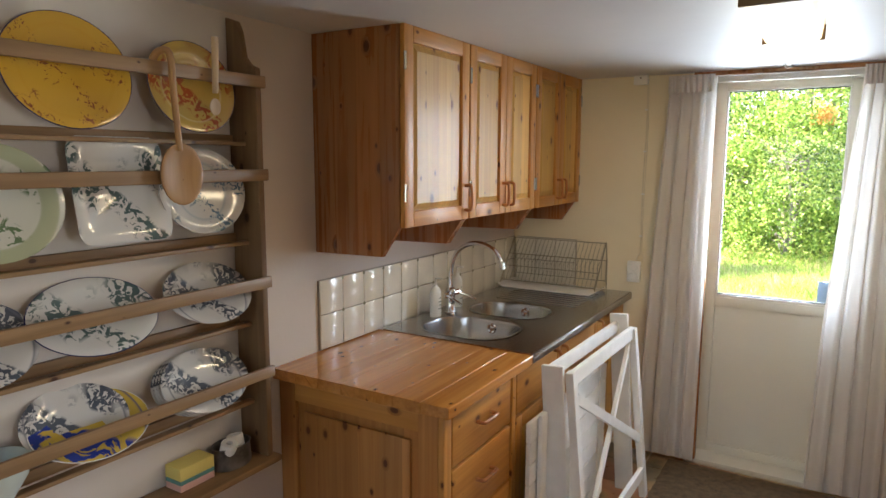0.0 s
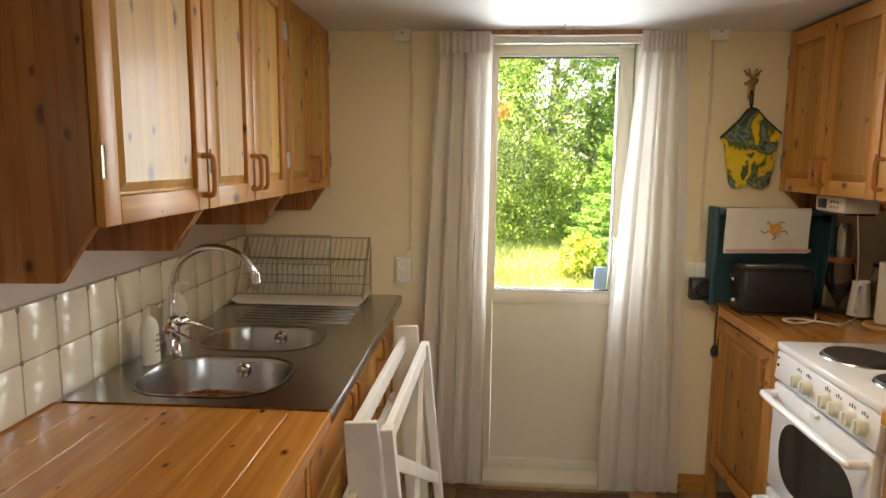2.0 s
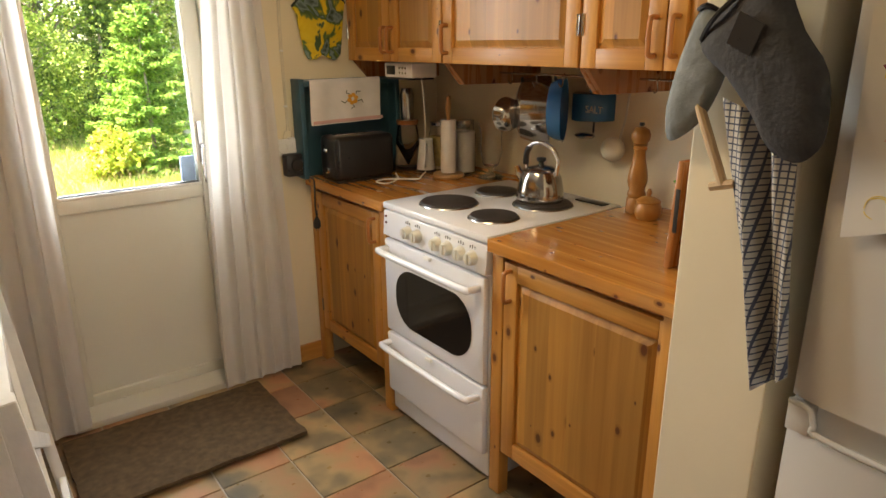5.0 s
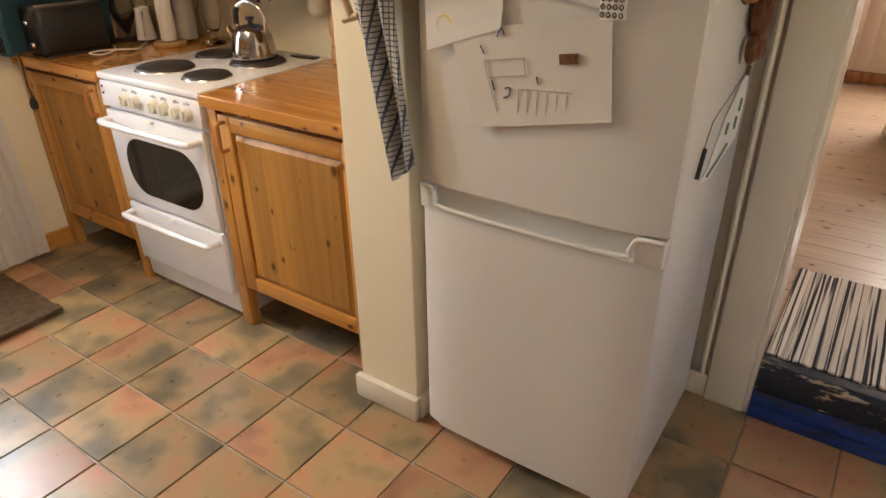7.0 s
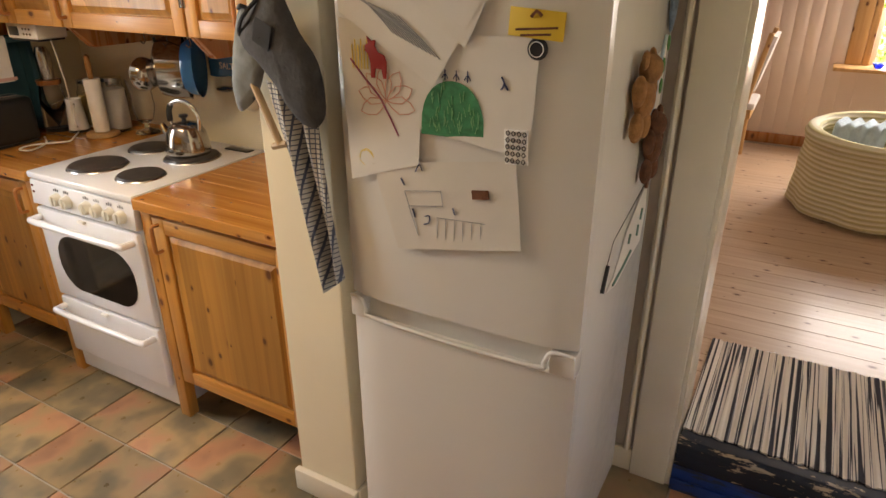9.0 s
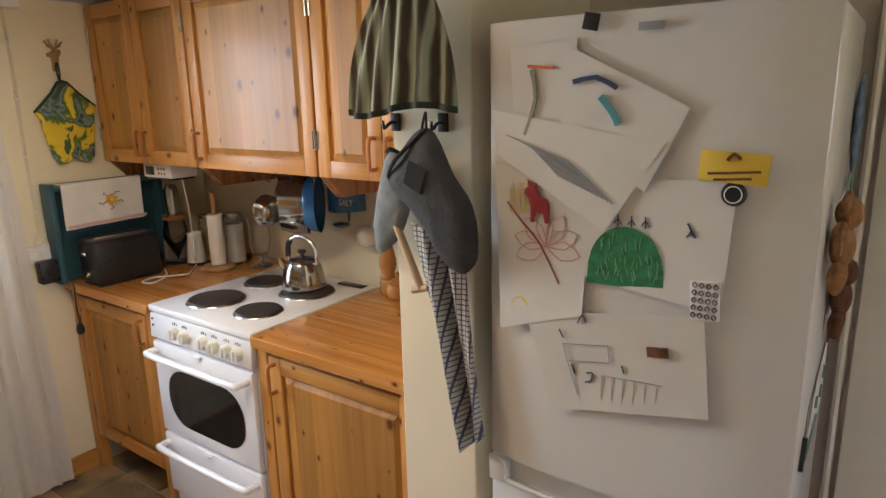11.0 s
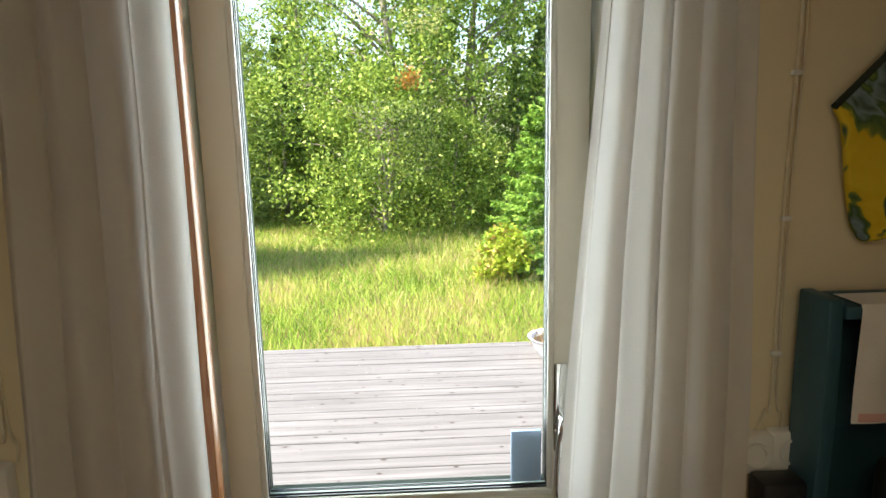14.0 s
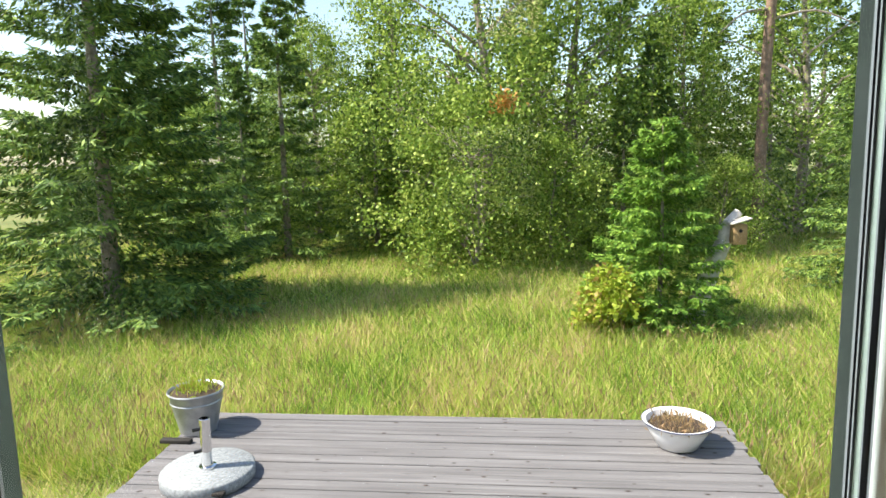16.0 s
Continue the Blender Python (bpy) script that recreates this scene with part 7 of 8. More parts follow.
part("hoop", tube([(KX - 0.01, KY + 0.062, KZ + 0.10), (KX - 0.01, KY + 0.066, KZ + 0.165), (KX - 0.005, KY + 0.045, KZ + 0.198), (KX, KY, KZ + 0.208), (KX + 0.005, KY - 0.05, KZ + 0.190), (KX + 0.01, KY - 0.073, KZ + 0.15), (KX + 0.01, KY - 0.066, KZ + 0.10)], 0.008, 10, smooth_n=4), M_chrome, kt)
part("hoop_grip", tube([(KX - 0.012, KY + 0.0665, KZ + 0.125), (KX - 0.010, KY + 0.066, KZ + 0.165), (KX - 0.007, KY + 0.055, KZ + 0.188)], 0.0115, 10, smooth_n=3), M_black, kt)
bar = thing("hook_rail", (1.0, 2.5, 1.37), "steel rail of hooks under the cupboards", "hook rail")
part("rod", tube([(0.99, 1.72, 1.365), (0.99, 2.90, 1.365)], 0.004, 8), M_steel, bar)
for i in range(9):
    y = 1.78 + 0.13 * i
    part("hook", tube([(0.99, y, 1.371), (0.978, y, 1.364), (0.982, y, 1.340), (0.972, y, 1.326), (0.960, y, 1.338)], 0.0025, 6, smooth_n=3), M_steel, bar)


def pan(y, r, depth, x, z, mat, label, lid=None, hang="x", turn=0.0):
    t = thing("saucepan", (x, y, z), label, "saucepan", "pans over the cooker")
    out = lathe([(0, 0), (r * 0.5, 0.002), (r * 0.74, depth * 0.12), (r * 0.90, depth * 0.34), (r * 0.98, depth * 0.66), (r, depth), (r + 0.004, depth + 0.002), (r - 0.003, depth), (r - 0.004, depth * 0.55), (r * 0.85, depth * 0.18), (0, 0.006)], (0, 0, 0), 36)
    bmesh.ops.rotate(out, verts=out.verts, matrix=Matrix.Rotation(radians(-90), 3, "X") @ Matrix.Rotation(radians(180), 3, "X"))
    bmesh.ops.rotate(out, verts=out.verts, matrix=Matrix.Rotation(radians(turn), 3, "Z"))
    bmesh.ops.translate(out, verts=out.verts, vec=(x, y, z))
    part("body", out, mat, t)
    return t


p1 = pan(2.80, 0.130, 0.13, 0.985, 1.232, M_pot, "round steel saucepan hanging on its side", turn=42)
part("grip", tube([(0.985, 2.77, 1.352), (0.985, 2.77, 1.335), (0.985, 2.75, 1.328)], 0.006, 8), M_black, p1)
sm = thing("small_pan", (0.93, 2.80, 1.24), "small steel pan hanging by the saucepan", "saucepan", "pans over the cooker")
part("body", lathe([(0, 0), (0.045, 0.004), (0.060, 0.02), (0.066, 0.05), (0.063, 0.05), (0.055, 0.022), (0, 0.010)], (0.93, 2.75, 1.215), 28, axis="y"), M_pot, sm)
# Glass pan lid with a steel rim, hung on the wall.
gl = thing("splatter_guard", (1.12, 2.86, 1.17), "glass pan lid with steel rim on the wall", "lid")
part("rim", tube([(1.185 - 0.0 * math.cos(a), 2.87 + 0.075 * math.cos(a), 1.165 + 0.075 * math.sin(a)) for a in [2 * math.pi * i / 28 for i in range(28)]], 0.004, 6, closed=True), M_steel, gl)
part("glass", lathe([(0, 0.014), (0.04, 0.010), (0.074, 0)], (1.185, 2.87, 1.165), 28, axis="-x"), M_glass, gl)
M_benam = coat("blue_enamel", (0.03, 0.14, 0.32), 0.15, var=0.08)
p2_ = pan(2.665, 0.115, 0.06, 1.02, 1.238, M_benam, "shallow blue enamel pan hanging on its side", turn=35)
part("grip", tube([(1.02, 2.635, 1.358), (1.02, 2.625, 1.335)], 0.006, 8), M_black, p2_)
sb = thing("salt_box", (1.10, 2.47, 1.24), "blue enamel wall salt box, lettered", "salt box")
sbm = bmesh.new()
nseg = 16
fr_pts = [(1.215, 2.415), (1.215, 2.605)] + [(1.215 - 0.105 * math.sin(math.pi * k / nseg) ** 0.7 - 0.0, 2.605 - 0.19 * k / nseg) for k in range(1, nseg)]
part("box", prism(fr_pts, "z", 1.185, 1.285, 0.004), M_benam, sb)
part("back_plate", bx(1.205, 2.44, 1.285, 1.215, 2.54, 1.37, 0.004), M_benam, sb)
sb.location.y += 0.09
sb.location.z += 0.008


def text(body, size, m, mat, parent, name="lettering"):
    cu = bpy.data.curves.new(name, "FONT")
    cu.body, cu.size, cu.extrude, cu.align_x, cu.align_y = body, size, 0.0004, "CENTER", "CENTER"
    cu.materials.append(mat)
    ob = new(name, cu)
    bpy.context.view_layer.update()
    me = bpy.data.meshes.new_from_object(ob.evaluated_get(bpy.context.evaluated_depsgraph_get()))
    bpy.data.objects.remove(ob)
    me.transform(m)
    me.transform(Matrix.Translation(-root_of(parent).location))
    ob = new(name, me)
    ob.parent = parent
    return ob


text("SALT", 0.036, Matrix.Translation((1.1085, 2.520, 1.240)) @ Matrix.Rotation(radians(-90), 4, "Z") @ Matrix.Rotation(radians(90), 4, "X"), M_white, sb)
sl = thing("strainer_ladle", (1.16, 2.39, 1.20), "cream enamel ladle hanging on the wall", "ladle")
part("bowl", cushion(1.170, 2.385, 1.085, 0.035, 0.050, 0.045, 24), M_knob, sl)
part("handle", tube([(1.19, 2.375, 1.115), (1.200, 2.36, 1.20), (1.200, 2.35, 1.30)], 0.004, 8), M_knob, sl)
sl.location += Vector((0, 0.085, 0.012))
sw = thing("steel_ladle", (1.18, 2.56, 1.2), "steel ladle with hooked end on the wall", "ladle")
part("handle", tube([(1.19, 2.60, 1.33), (1.192, 2.585, 1.19), (1.185, 2.58, 1.145)], 0.004, 8), M_black, sw)
part("bowl", cushion(1.16, 2.60, 1.135, 0.03, 0.045, 0.012, 20), M_steel, sw)
M_mill = pine("turned_mill_wood", "z", (0.50, 0.24, 0.07), (0.38, 0.17, 0.045), rough=0.3, knots=0.15)
pm = thing("pepper_mill", (1.08, 2.285, 0.909), "tall turned wooden pepper mill", "pepper mill")
part("body", lathe([(0, 0), (0.032, 0), (0.034, 0.01), (0.032, 0.05), (0.027, 0.055), (0.032, 0.062), (0.030, 0.072), (0.026, 0.08), (0.034, 0.11), (0.033, 0.135), (0.022, 0.185), (0.019, 0.215), (0.025, 0.222), (0.020, 0.230), (0.026, 0.236), (0, 0.238)], (1.08, 2.285, 0.909), 28), M_mill, pm)
part("head", lathe([(0, 0.238), (0.022, 0.239), (0.031, 0.255), (0.032, 0.270), (0.026, 0.287), (0.012, 0.295), (0, 0.296)], (1.08, 2.285, 0.909), 28), M_mill, pm)
part("finial", lathe([(0, 0.311), (0.008, 0.310), (0.009, 0.303), (0.004, 0.298), (0, 0.297)], (1.08, 2.285, 0.909), 12), M_black, pm)
sc = thing("sugar_pot", (1.04, 2.205, 0.909), "round lidded wooden pot", "pot")
part("pot", lathe([(0, 0), (0.034, 0), (0.044, 0.02), (0.045, 0.04), (0.038, 0.055), (0, 0.056)], (1.04, 2.205, 0.909), 28), M_mill, sc)
part("lid", lathe([(0.040, 0.056), (0.041, 0.062), (0.025, 0.073), (0.006, 0.078), (0.010, 0.090), (0.004, 0.103), (0, 0.104)], (1.04, 2.205, 0.909), 24), M_mill, sc)
cp = thing("china_pot", (1.10, 2.10, 0.909), "white china pot with a green spoon rest on top", "pot")
part("pot", lathe([(0, 0), (0.036, 0), (0.038, 0.10), (0.033, 0.11), (0.030, 0.11), (0.034, 0.10), (0, 0.01)], (1.10, 2.10, 0.909), 24), C_blu, cp)
part("lid", lathe([(0, 0.122), (0.034, 0.116), (0.036, 0.111), (0, 0.111)], (1.10, 2.10, 0.909), 24), M_side, cp)
lfp = thing("leaf_dish", (1.09, 2.09, 1.03), "small green leaf-shaped glazed dish", "dish")
part("dish", cushion(1.09, 2.085, 1.042, 0.035, 0.065, 0.011, 18), coat("green_glaze", (0.16, 0.36, 0.06), 0.2), lfp)
for (x0, y, h, w, lean, lab, mt) in ((0.655, 1.865, 0.285, 0.20, 0.045, "dark wooden chopping board leaning on the wall", M_side), (0.665, 1.815, 0.265, 0.22, 0.035, "wooden chopping board with a handle hole", M_spoon), (0.70, 1.775, 0.25, 0.18, 0.03, "thin wooden bread board at the back", M_mill)):
    cb_ = thing("chopping_board", (x0, y, 0.909), lab, "chopping board", "chopping boards")
    own = bx(x0, y - 0.009, 0.0, x0 + w, y + 0.009, h, 0.004)
    bmesh.ops.rotate(own, cent=(x0, y, 0), verts=own.verts, matrix=Matrix.Rotation(radians(math.degrees(lean)) * 1.0, 3, "X"))
    bmesh.ops.translate(own, verts=own.verts, vec=(0, 0, 0.910))
    part("board", own, mt, cb_)
    part("grip_slot", bx(x0 - 0.0015, y - 0.013 - lean * 0.15, 0.910 + h * 0.35, x0 + 0.0005, y - 0.001 - lean * 0.15, 0.910 + h * 0.75, 0.0004), M_dark, cb_)
rest = thing("pan_rest", (1.06, 2.44, 0.913), "flat black slotted trivet on the hob's edge", "trivet")
part("plate", bx(1.045, 2.40, 0.9125, 1.085, 2.53, 0.9175, 0.002), M_black, rest)

# ---- cloths on the wall end ----
hk2 = thing("peg_board", (0.43, 1.575, 1.70), "wooden peg board on the wall end", "peg board")
part("board", bx(0.414, 1.485, 1.885, 0.4295, 1.665, 1.935, 0.004), M_beech, hk2)
for y in (1.52, 1.575, 1.63):
    part("peg", tube([(0.414, y, 1.91), (0.365, y, 1.922)], 0.008, 10, radii=[0.007, 0.010]), M_beech, hk2)
m_, n_, l_, p_ = material("green_brown_striped_cloth")
tc_, w_ = n_.new("ShaderNodeTexCoord"), node(n_, "ShaderNodeTexWave", Scale=9.0, Distortion=1.5, Detail=2)
w_.bands_direction = "Y"
l_.new(tc_.outputs["Object"], w_.inputs["Vector"])
r_ = ramp(n_, [(0.2, (0.06, 0.045, 0.03)), (0.5, (0.16, 0.15, 0.09)), (0.8, (0.30, 0.33, 0.24))])
l_.new(w_.outputs[0], r_.inputs[0])
l_.new(r_.outputs[0], p_.inputs["Base Color"])
p_.inputs["Roughness"].default_value = 0.9
apron = thing("apron", (0.38, 1.575, 1.6), "striped green and brown apron hanging bunched on a peg", "apron")


def hang(x, y0, y1, z0, z1, yc, out, folds, seed):
    def fn(u, v):
        w = 1 - 0.72 * v ** 2.2
        y = yc + ((y0 + (y1 - y0) * u) - yc) * w
        d = out * (0.5 + 0.5 * math.sin(math.pi * u)) * (0.55 + 0.45 * (1 - v))
        k = 0.010 * math.sin(u * folds * 2 * math.pi + seed + 2 * v) * (0.4 + 0.6 * (1 - v))
        return (x - d - k, y, z0 + (z1 - z0) * v + 0.012 * math.sin(u * 6 + seed) * (1 - v))
    return fn


part("cloth", sheet(hang(0.40, 1.455, 1.765, 1.625, 1.925, 1.600, 0.075, 5, 0), 60, 30), m_, apron)
part("hem", sheet(lambda u, v: (lambda q: (q[0] - 0.002, q[1], q[2] - 0.002 + 0.014 * v))(hang(0.40, 1.455, 1.765, 1.625, 1.925, 1.600, 0.075, 5, 0)(u, 0)), 60, 1, 0.002), M_bind, apron, "dark narrow hem")
part("neck_loop", tube([(0.385, 1.585, 1.900), (0.372, 1.600, 1.945), (0.385, 1.615, 1.900)], 0.004, 6, smooth_n=3), M_bind, apron)
M_mitt = coat("charcoal_quilted_cotton", (0.045, 0.043, 0.045), 0.85, var=0.25, scale=20, bump=0.6, bscale=90)
def puff(outline, x, thick, rings=5):
    """A padded shape: an outline in y and z, swelling by thick to both sides of x."""
    pts = [Vector(q) for q in outline]
    fine = []
    for i in range(len(pts)):
        a, b, c, d = (pts[(i + k) % len(pts)] for k in (-1, 0, 1, 2))
        for q in (0, 1 / 3, 2 / 3):
            fine.append(0.5 * ((2 * b) + (c - a) * q + (2 * a - 5 * b + 4 * c - d) * q * q + (3 * b - a - 3 * c + d) * q ** 3))
    mid = sum(fine, Vector((0, 0))) / len(fine)
    own = bmesh.new()
    for side in (-1, 1):
        old = None
        for k in range(rings + 1):
            f = 1 - k / (rings + 0.6)
            dx = side * thick * math.sqrt(max(0, 1 - f ** 2.6))
            row = []
            for q in fine:
                r = mid + (q - mid) * f
                row.append(own.verts.new((x + dx + 0.003 * noise.noise((r.x * 22, r.y * 22, side)), r.x, r.y)))
            if old:
                for a in range(len(row)):
                    b = (a + 1) % len(row)
                    own.faces.new((old[a], old[b], row[b], row[a]))
            old = row
        own.faces.new(old)
    bmesh.ops.remove_doubles(own, verts=own.verts, dist=0.0004)
    bmesh.ops.recalc_face_normals(own, faces=own.faces)
    return own


mt = thing("oven_mitt", (0.35, 1.5, 1.4), "charcoal quilted oven mitt hanging by its loop", "oven mitt", "oven mitts")
msh = [(1.638, 1.500), (1.590, 1.555), (1.548, 1.590), (1.507, 1.582), (1.458, 1.493), (1.412, 1.430), (1.400, 1.337), (1.416, 1.297), (1.446, 1.281), (1.492, 1.300), (1.531, 1.356), (1.583, 1.415), (1.637, 1.459)]
part("mitt", puff(msh, 0.350, 0.026), M_mitt, mt)
part("cuff_binding", tube([(0.350, 1.640, 1.478), (0.326, 1.600, 1.525), (0.350, 1.528, 1.590), (0.372, 1.600, 1.530)], 0.005, 6, closed=True, smooth_n=4), M_black, mt, "black cuff binding")
part("hanging_loop", tube([(0.350, 1.530, 1.590), (0.362, 1.540, 1.625), (0.366, 1.552, 1.600), (0.352, 1.545, 1.580)], 0.003, 6, smooth_n=3), M_black, mt)
part("tag", sheet(lambda u, v: (0.3215, 1.575 - 0.045 * u - 0.018 * v, 1.475 + 0.052 * v - 0.022 * u), 2, 2, 0.0015), M_black, mt, "black woven label")
mt2 = thing("oven_mitt", (0.38, 1.64, 1.4), "grey quilted oven mitt behind the dark one", "oven mitt", "oven mitts")
part("mitt", puff([(1.676, 1.535), (1.640, 1.530), (1.615, 1.470), (1.612, 1.417), (1.642, 1.342), (1.690, 1.295), (1.722, 1.289), (1.731, 1.353), (1.708, 1.454)], 0.392, 0.017), coat("grey_wool", (0.20, 0.22, 0.23), 0.9, var=0.2, scale=30, bump=0.6), mt2)
part("cuff_binding", tube([(0.392, 1.680, 1.535), (0.384, 1.660, 1.542), (0.392, 1.640, 1.532)], 0.005, 6, smooth_n=3), M_black, mt2, "black cuff binding")
for y, p_y in ((1.678, 1.680), (1.540, 1.552)):
    hkk = thing("wall_hook", (0.42, y, 1.59), "dark small hook on the wall end", "hook", "wall hooks")
    part("hook", tube([(0.429, y, 1.600), (0.405, y, 1.600), (0.385, y, 1.588), (0.380, y, 1.606)], 0.004, 6, smooth_n=3), M_black, hkk)
    part("back_plate", bx(0.424, y - 0.014, 1.580, 0.4295, y + 0.014, 1.622, 0.002), M_black, hkk)
m_, n_, l_, p_ = material("checked_tea_towel")
tc_ = n_.new("ShaderNodeTexCoord")
facs = []
for axis_ in ("Y", "Z"):
    w_ = node(n_, "ShaderNodeTexWave", Scale=26.0, Distortion=0.3)
    w_.bands_direction = axis_
    l_.new(tc_.outputs["Object"], w_.inputs["Vector"])
    r_ = ramp(n_, [(0.10, (1, 1, 1)), (0.18, (0, 0, 0))])
    l_.new(w_.outputs[0], r_.inputs[0])
    facs.append(r_)
mx_ = n_.new("ShaderNodeMath")
mx_.operation = "MAXIMUM"
l_.new(facs[0].outputs[0], mx_.inputs[0])
l_.new(facs[1].outputs[0], mx_.inputs[1])
r_ = ramp(n_, [(0.0, (0.50, 0.47, 0.42)), (1.0, (0.07, 0.08, 0.12))])
l_.new(mx_.outputs[0], r_.inputs[0])
l_.new(r_.outputs[0], p_.inputs["Base Color"])
p_.inputs["Roughness"].default_value = 0.9
ct = thing("checked_towel", (0.38, 1.45, 1.2), "white kitchen towel with dark blue check, hanging in folds", "towel")


def chk(u, v):
    y = 1.530 - 0.090 * (1 - v) + (u - 0.5) * (0.060 + 0.085 * v)
    return (0.385 - 0.022 * math.sin(u * 3 * math.pi) - 0.010 * math.sin(u * 17 + v * 3), y, 0.88 + 0.45 * v - 0.10 * u * (1 - v) + 0.05 * u)


part("cloth", sheet(chk, 40, 40), m_, ct)
rs = thing("rolling_pin", (0.40, 1.58, 1.4), "slim wooden rod hanging from a peg", "rod")
part("rod", tube([(0.39, 1.675, 1.40), (0.385, 1.585, 1.215)], 0.010, 10), M_spoon2, rs)
part("end", tube([(0.385, 1.61, 1.208), (0.385, 1.562, 1.222)], 0.009, 8), M_spoon2, rs)

# ---- papers and magnets on the fridge ----
M_paper = coat("drawing_paper", (0.66, 0.61, 0.54), 0.85, var=0.03, scale=10)
M_paper2 = coat("thin_white_paper", (0.70, 0.66, 0.60), 0.8, var=0.03, scale=10)


def sheet_on(corners, label, mat=None, d=0.0, curl=0.006, name="drawing"):
    """A paper on the fridge door: four (y, z) corners, clockwise from the top."""
    cy, cz = sum(c[0] for c in corners) / 4, sum(c[1] for c in corners) / 4
    t = thing(name, (FX, cy, cz), label, "paper", "papers on the fridge")
    a, b, c, e = [Vector((0, *q)) for q in corners]

    def fn(u, v):
        p = (a * (1 - u) + b * u) * (1 - v) + (e * (1 - u) + c * u) * v
        return (FX - 0.0018 - d - curl * (v ** 3) * (0.4 + u * 0.6), p.y, p.z)
    part("sheet", sheet(fn, 10, 10), mat or M_paper, t)
    return t


def strokes(t, lines, mat, r=0.0012, x=None, name="drawing_line"):
    own = bmesh.new()
    for ln_ in lines:
        tube([(x or FX - 0.0035, p[0], p[1]) for p in ln_], r, 4, bm=own, smooth_n=2 if len(ln_) > 2 else 0)
    return part(name, own, mat, t, kind="stuff")


K_red, K_grn = coat("dark_red_felt", (0.30, 0.02, 0.02), 0.7), coat("green_crayon", (0.03, 0.20, 0.08), 0.8, var=0.3, scale=60)
K_org, K_pnk = coat("orange_crayon", (0.72, 0.42, 0.12), 0.8), coat("pink_crayon", (0.68, 0.36, 0.28), 0.8)
K_gry, K_yel = coat("pencil_grey", (0.30, 0.30, 0.30), 0.8), coat("yellow_crayon", (0.78, 0.58, 0.12), 0.8)
K_ink = coat("blue_black_ink", (0.04, 0.05, 0.12), 0.7)
K_brown = coat("brown_felt", (0.16, 0.06, 0.025), 0.95, var=0.3, scale=40, bump=0.8, bscale=150)
d1 = sheet_on([(1.375, 1.515), (1.165, 1.485), (1.172, 1.212), (1.362, 1.150)], "child's drawing of flowers in orange and red pencil", M_paper2)
g1 = random.Random(4)
petal = []
for k in range(7):
    a = -0.4 + k * 0.62
    L_ = 0.075
    c_ = (1.255, 1.345)
    e_ = (c_[0] + L_ * math.cos(a), c_[1] + L_ * math.sin(a))
    petal.append([c_, ((c_[0] + e_[0]) / 2 + 0.02 * math.sin(a), (c_[1] + e_[1]) / 2 - 0.02 * math.cos(a)), e_, ((c_[0] + e_[0]) / 2 - 0.02 * math.sin(a), (c_[1] + e_[1]) / 2 + 0.02 * math.cos(a)), c_])
strokes(d1, petal, K_pnk)
strokes(d1, [[(1.345, 1.43), (1.31, 1.39), (1.27, 1.35), (1.225, 1.27)]], coat("plum_crayon", (0.30, 0.07, 0.12), 0.8), 0.0022)
strokes(d1, [[(1.34 - 0.008 * k, 1.46 + 0.012 * (k % 2)), (1.34 - 0.008 * k, 1.41)] for k in range(6)] + [[(1.315 + 0.02 * math.cos(a / 3 + q), 1.205 + (0.024 - 0.003 * q) * math.sin(a / 3 + q)) for a in range(10)] for q in range(4)], K_yel)
strokes(d1, [[(1.20 + (0.016 - 0.003 * q) * math.cos(a / 3), 1.235 + 0.022 * math.sin(a / 3)) for a in range(19)] for q in range(3)], K_pnk)
elk = thing("elk_magnet", (FX, 1.268, 1.41), "flat dark red elk-shaped fridge magnet", "magnet", "magnets")
part("shape", prism([(1.245, 1.375), (1.252, 1.375), (1.256, 1.395), (1.272, 1.395), (1.276, 1.375), (1.284, 1.375), (1.284, 1.405), (1.289, 1.425), (1.298, 1.432), (1.296, 1.444), (1.288, 1.448), (1.292, 1.462), (1.280, 1.452), (1.268, 1.458), (1.272, 1.442), (1.264, 1.430), (1.248, 1.424), (1.243, 1.41)], "x", FX - 0.008, FX - 0.004, 0.001), K_red, elk)
d2 = sheet_on([(1.16, 1.478), (0.895, 1.482), (0.905, 1.245), (1.165, 1.280)], "child's drawing of a round green house", M_paper2)
own = bmesh.new()
hill = [(1.082 + 0.075 * math.cos(math.pi * k / 14), 1.270 + 0.118 * math.sin(math.pi * k / 14) ** 0.7) for k in range(15)]
part("green_hill", prism(hill, "x", FX - 0.0052, FX - 0.0040), K_grn, d2)
hat = []
for k in range(46):
    a = g1.random() * math.pi
    rr = g1.random() ** 0.5
    y_, z_ = 1.082 + 0.068 * rr * math.cos(a), 1.276 + 0.100 * rr * math.sin(a)
    hat.append([(y_, z_), (y_ + 0.010 * (g1.random() - 0.5), z_ + 0.014 + 0.008 * g1.random())])
strokes(d2, hat, coat("pale_green_crayon", (0.18, 0.42, 0.20), 0.8), 0.0009, x=FX - 0.0055)
strokes(d2, [[(1.125 - 0.026 * k, 1.388), (1.125 - 0.026 * k, 1.410)] for k in range(4)] + [[(1.132 - 0.026 * k, 1.392), (1.125 - 0.026 * k, 1.402), (1.118 - 0.026 * k, 1.392)] for k in range(4)], K_ink)
strokes(d2, [[(1.005 - 0.01 * k, 1.272), (1.0 - 0.008 * k, 1.292), (0.993 - 0.008 * k, 1.275)] for k in range(3)], K_org)
strokes(d2, [[(0.972, 1.405), (0.965, 1.392), (0.972, 1.38)], [(0.965, 1.392), (0.957, 1.38)]], K_ink, 0.002)
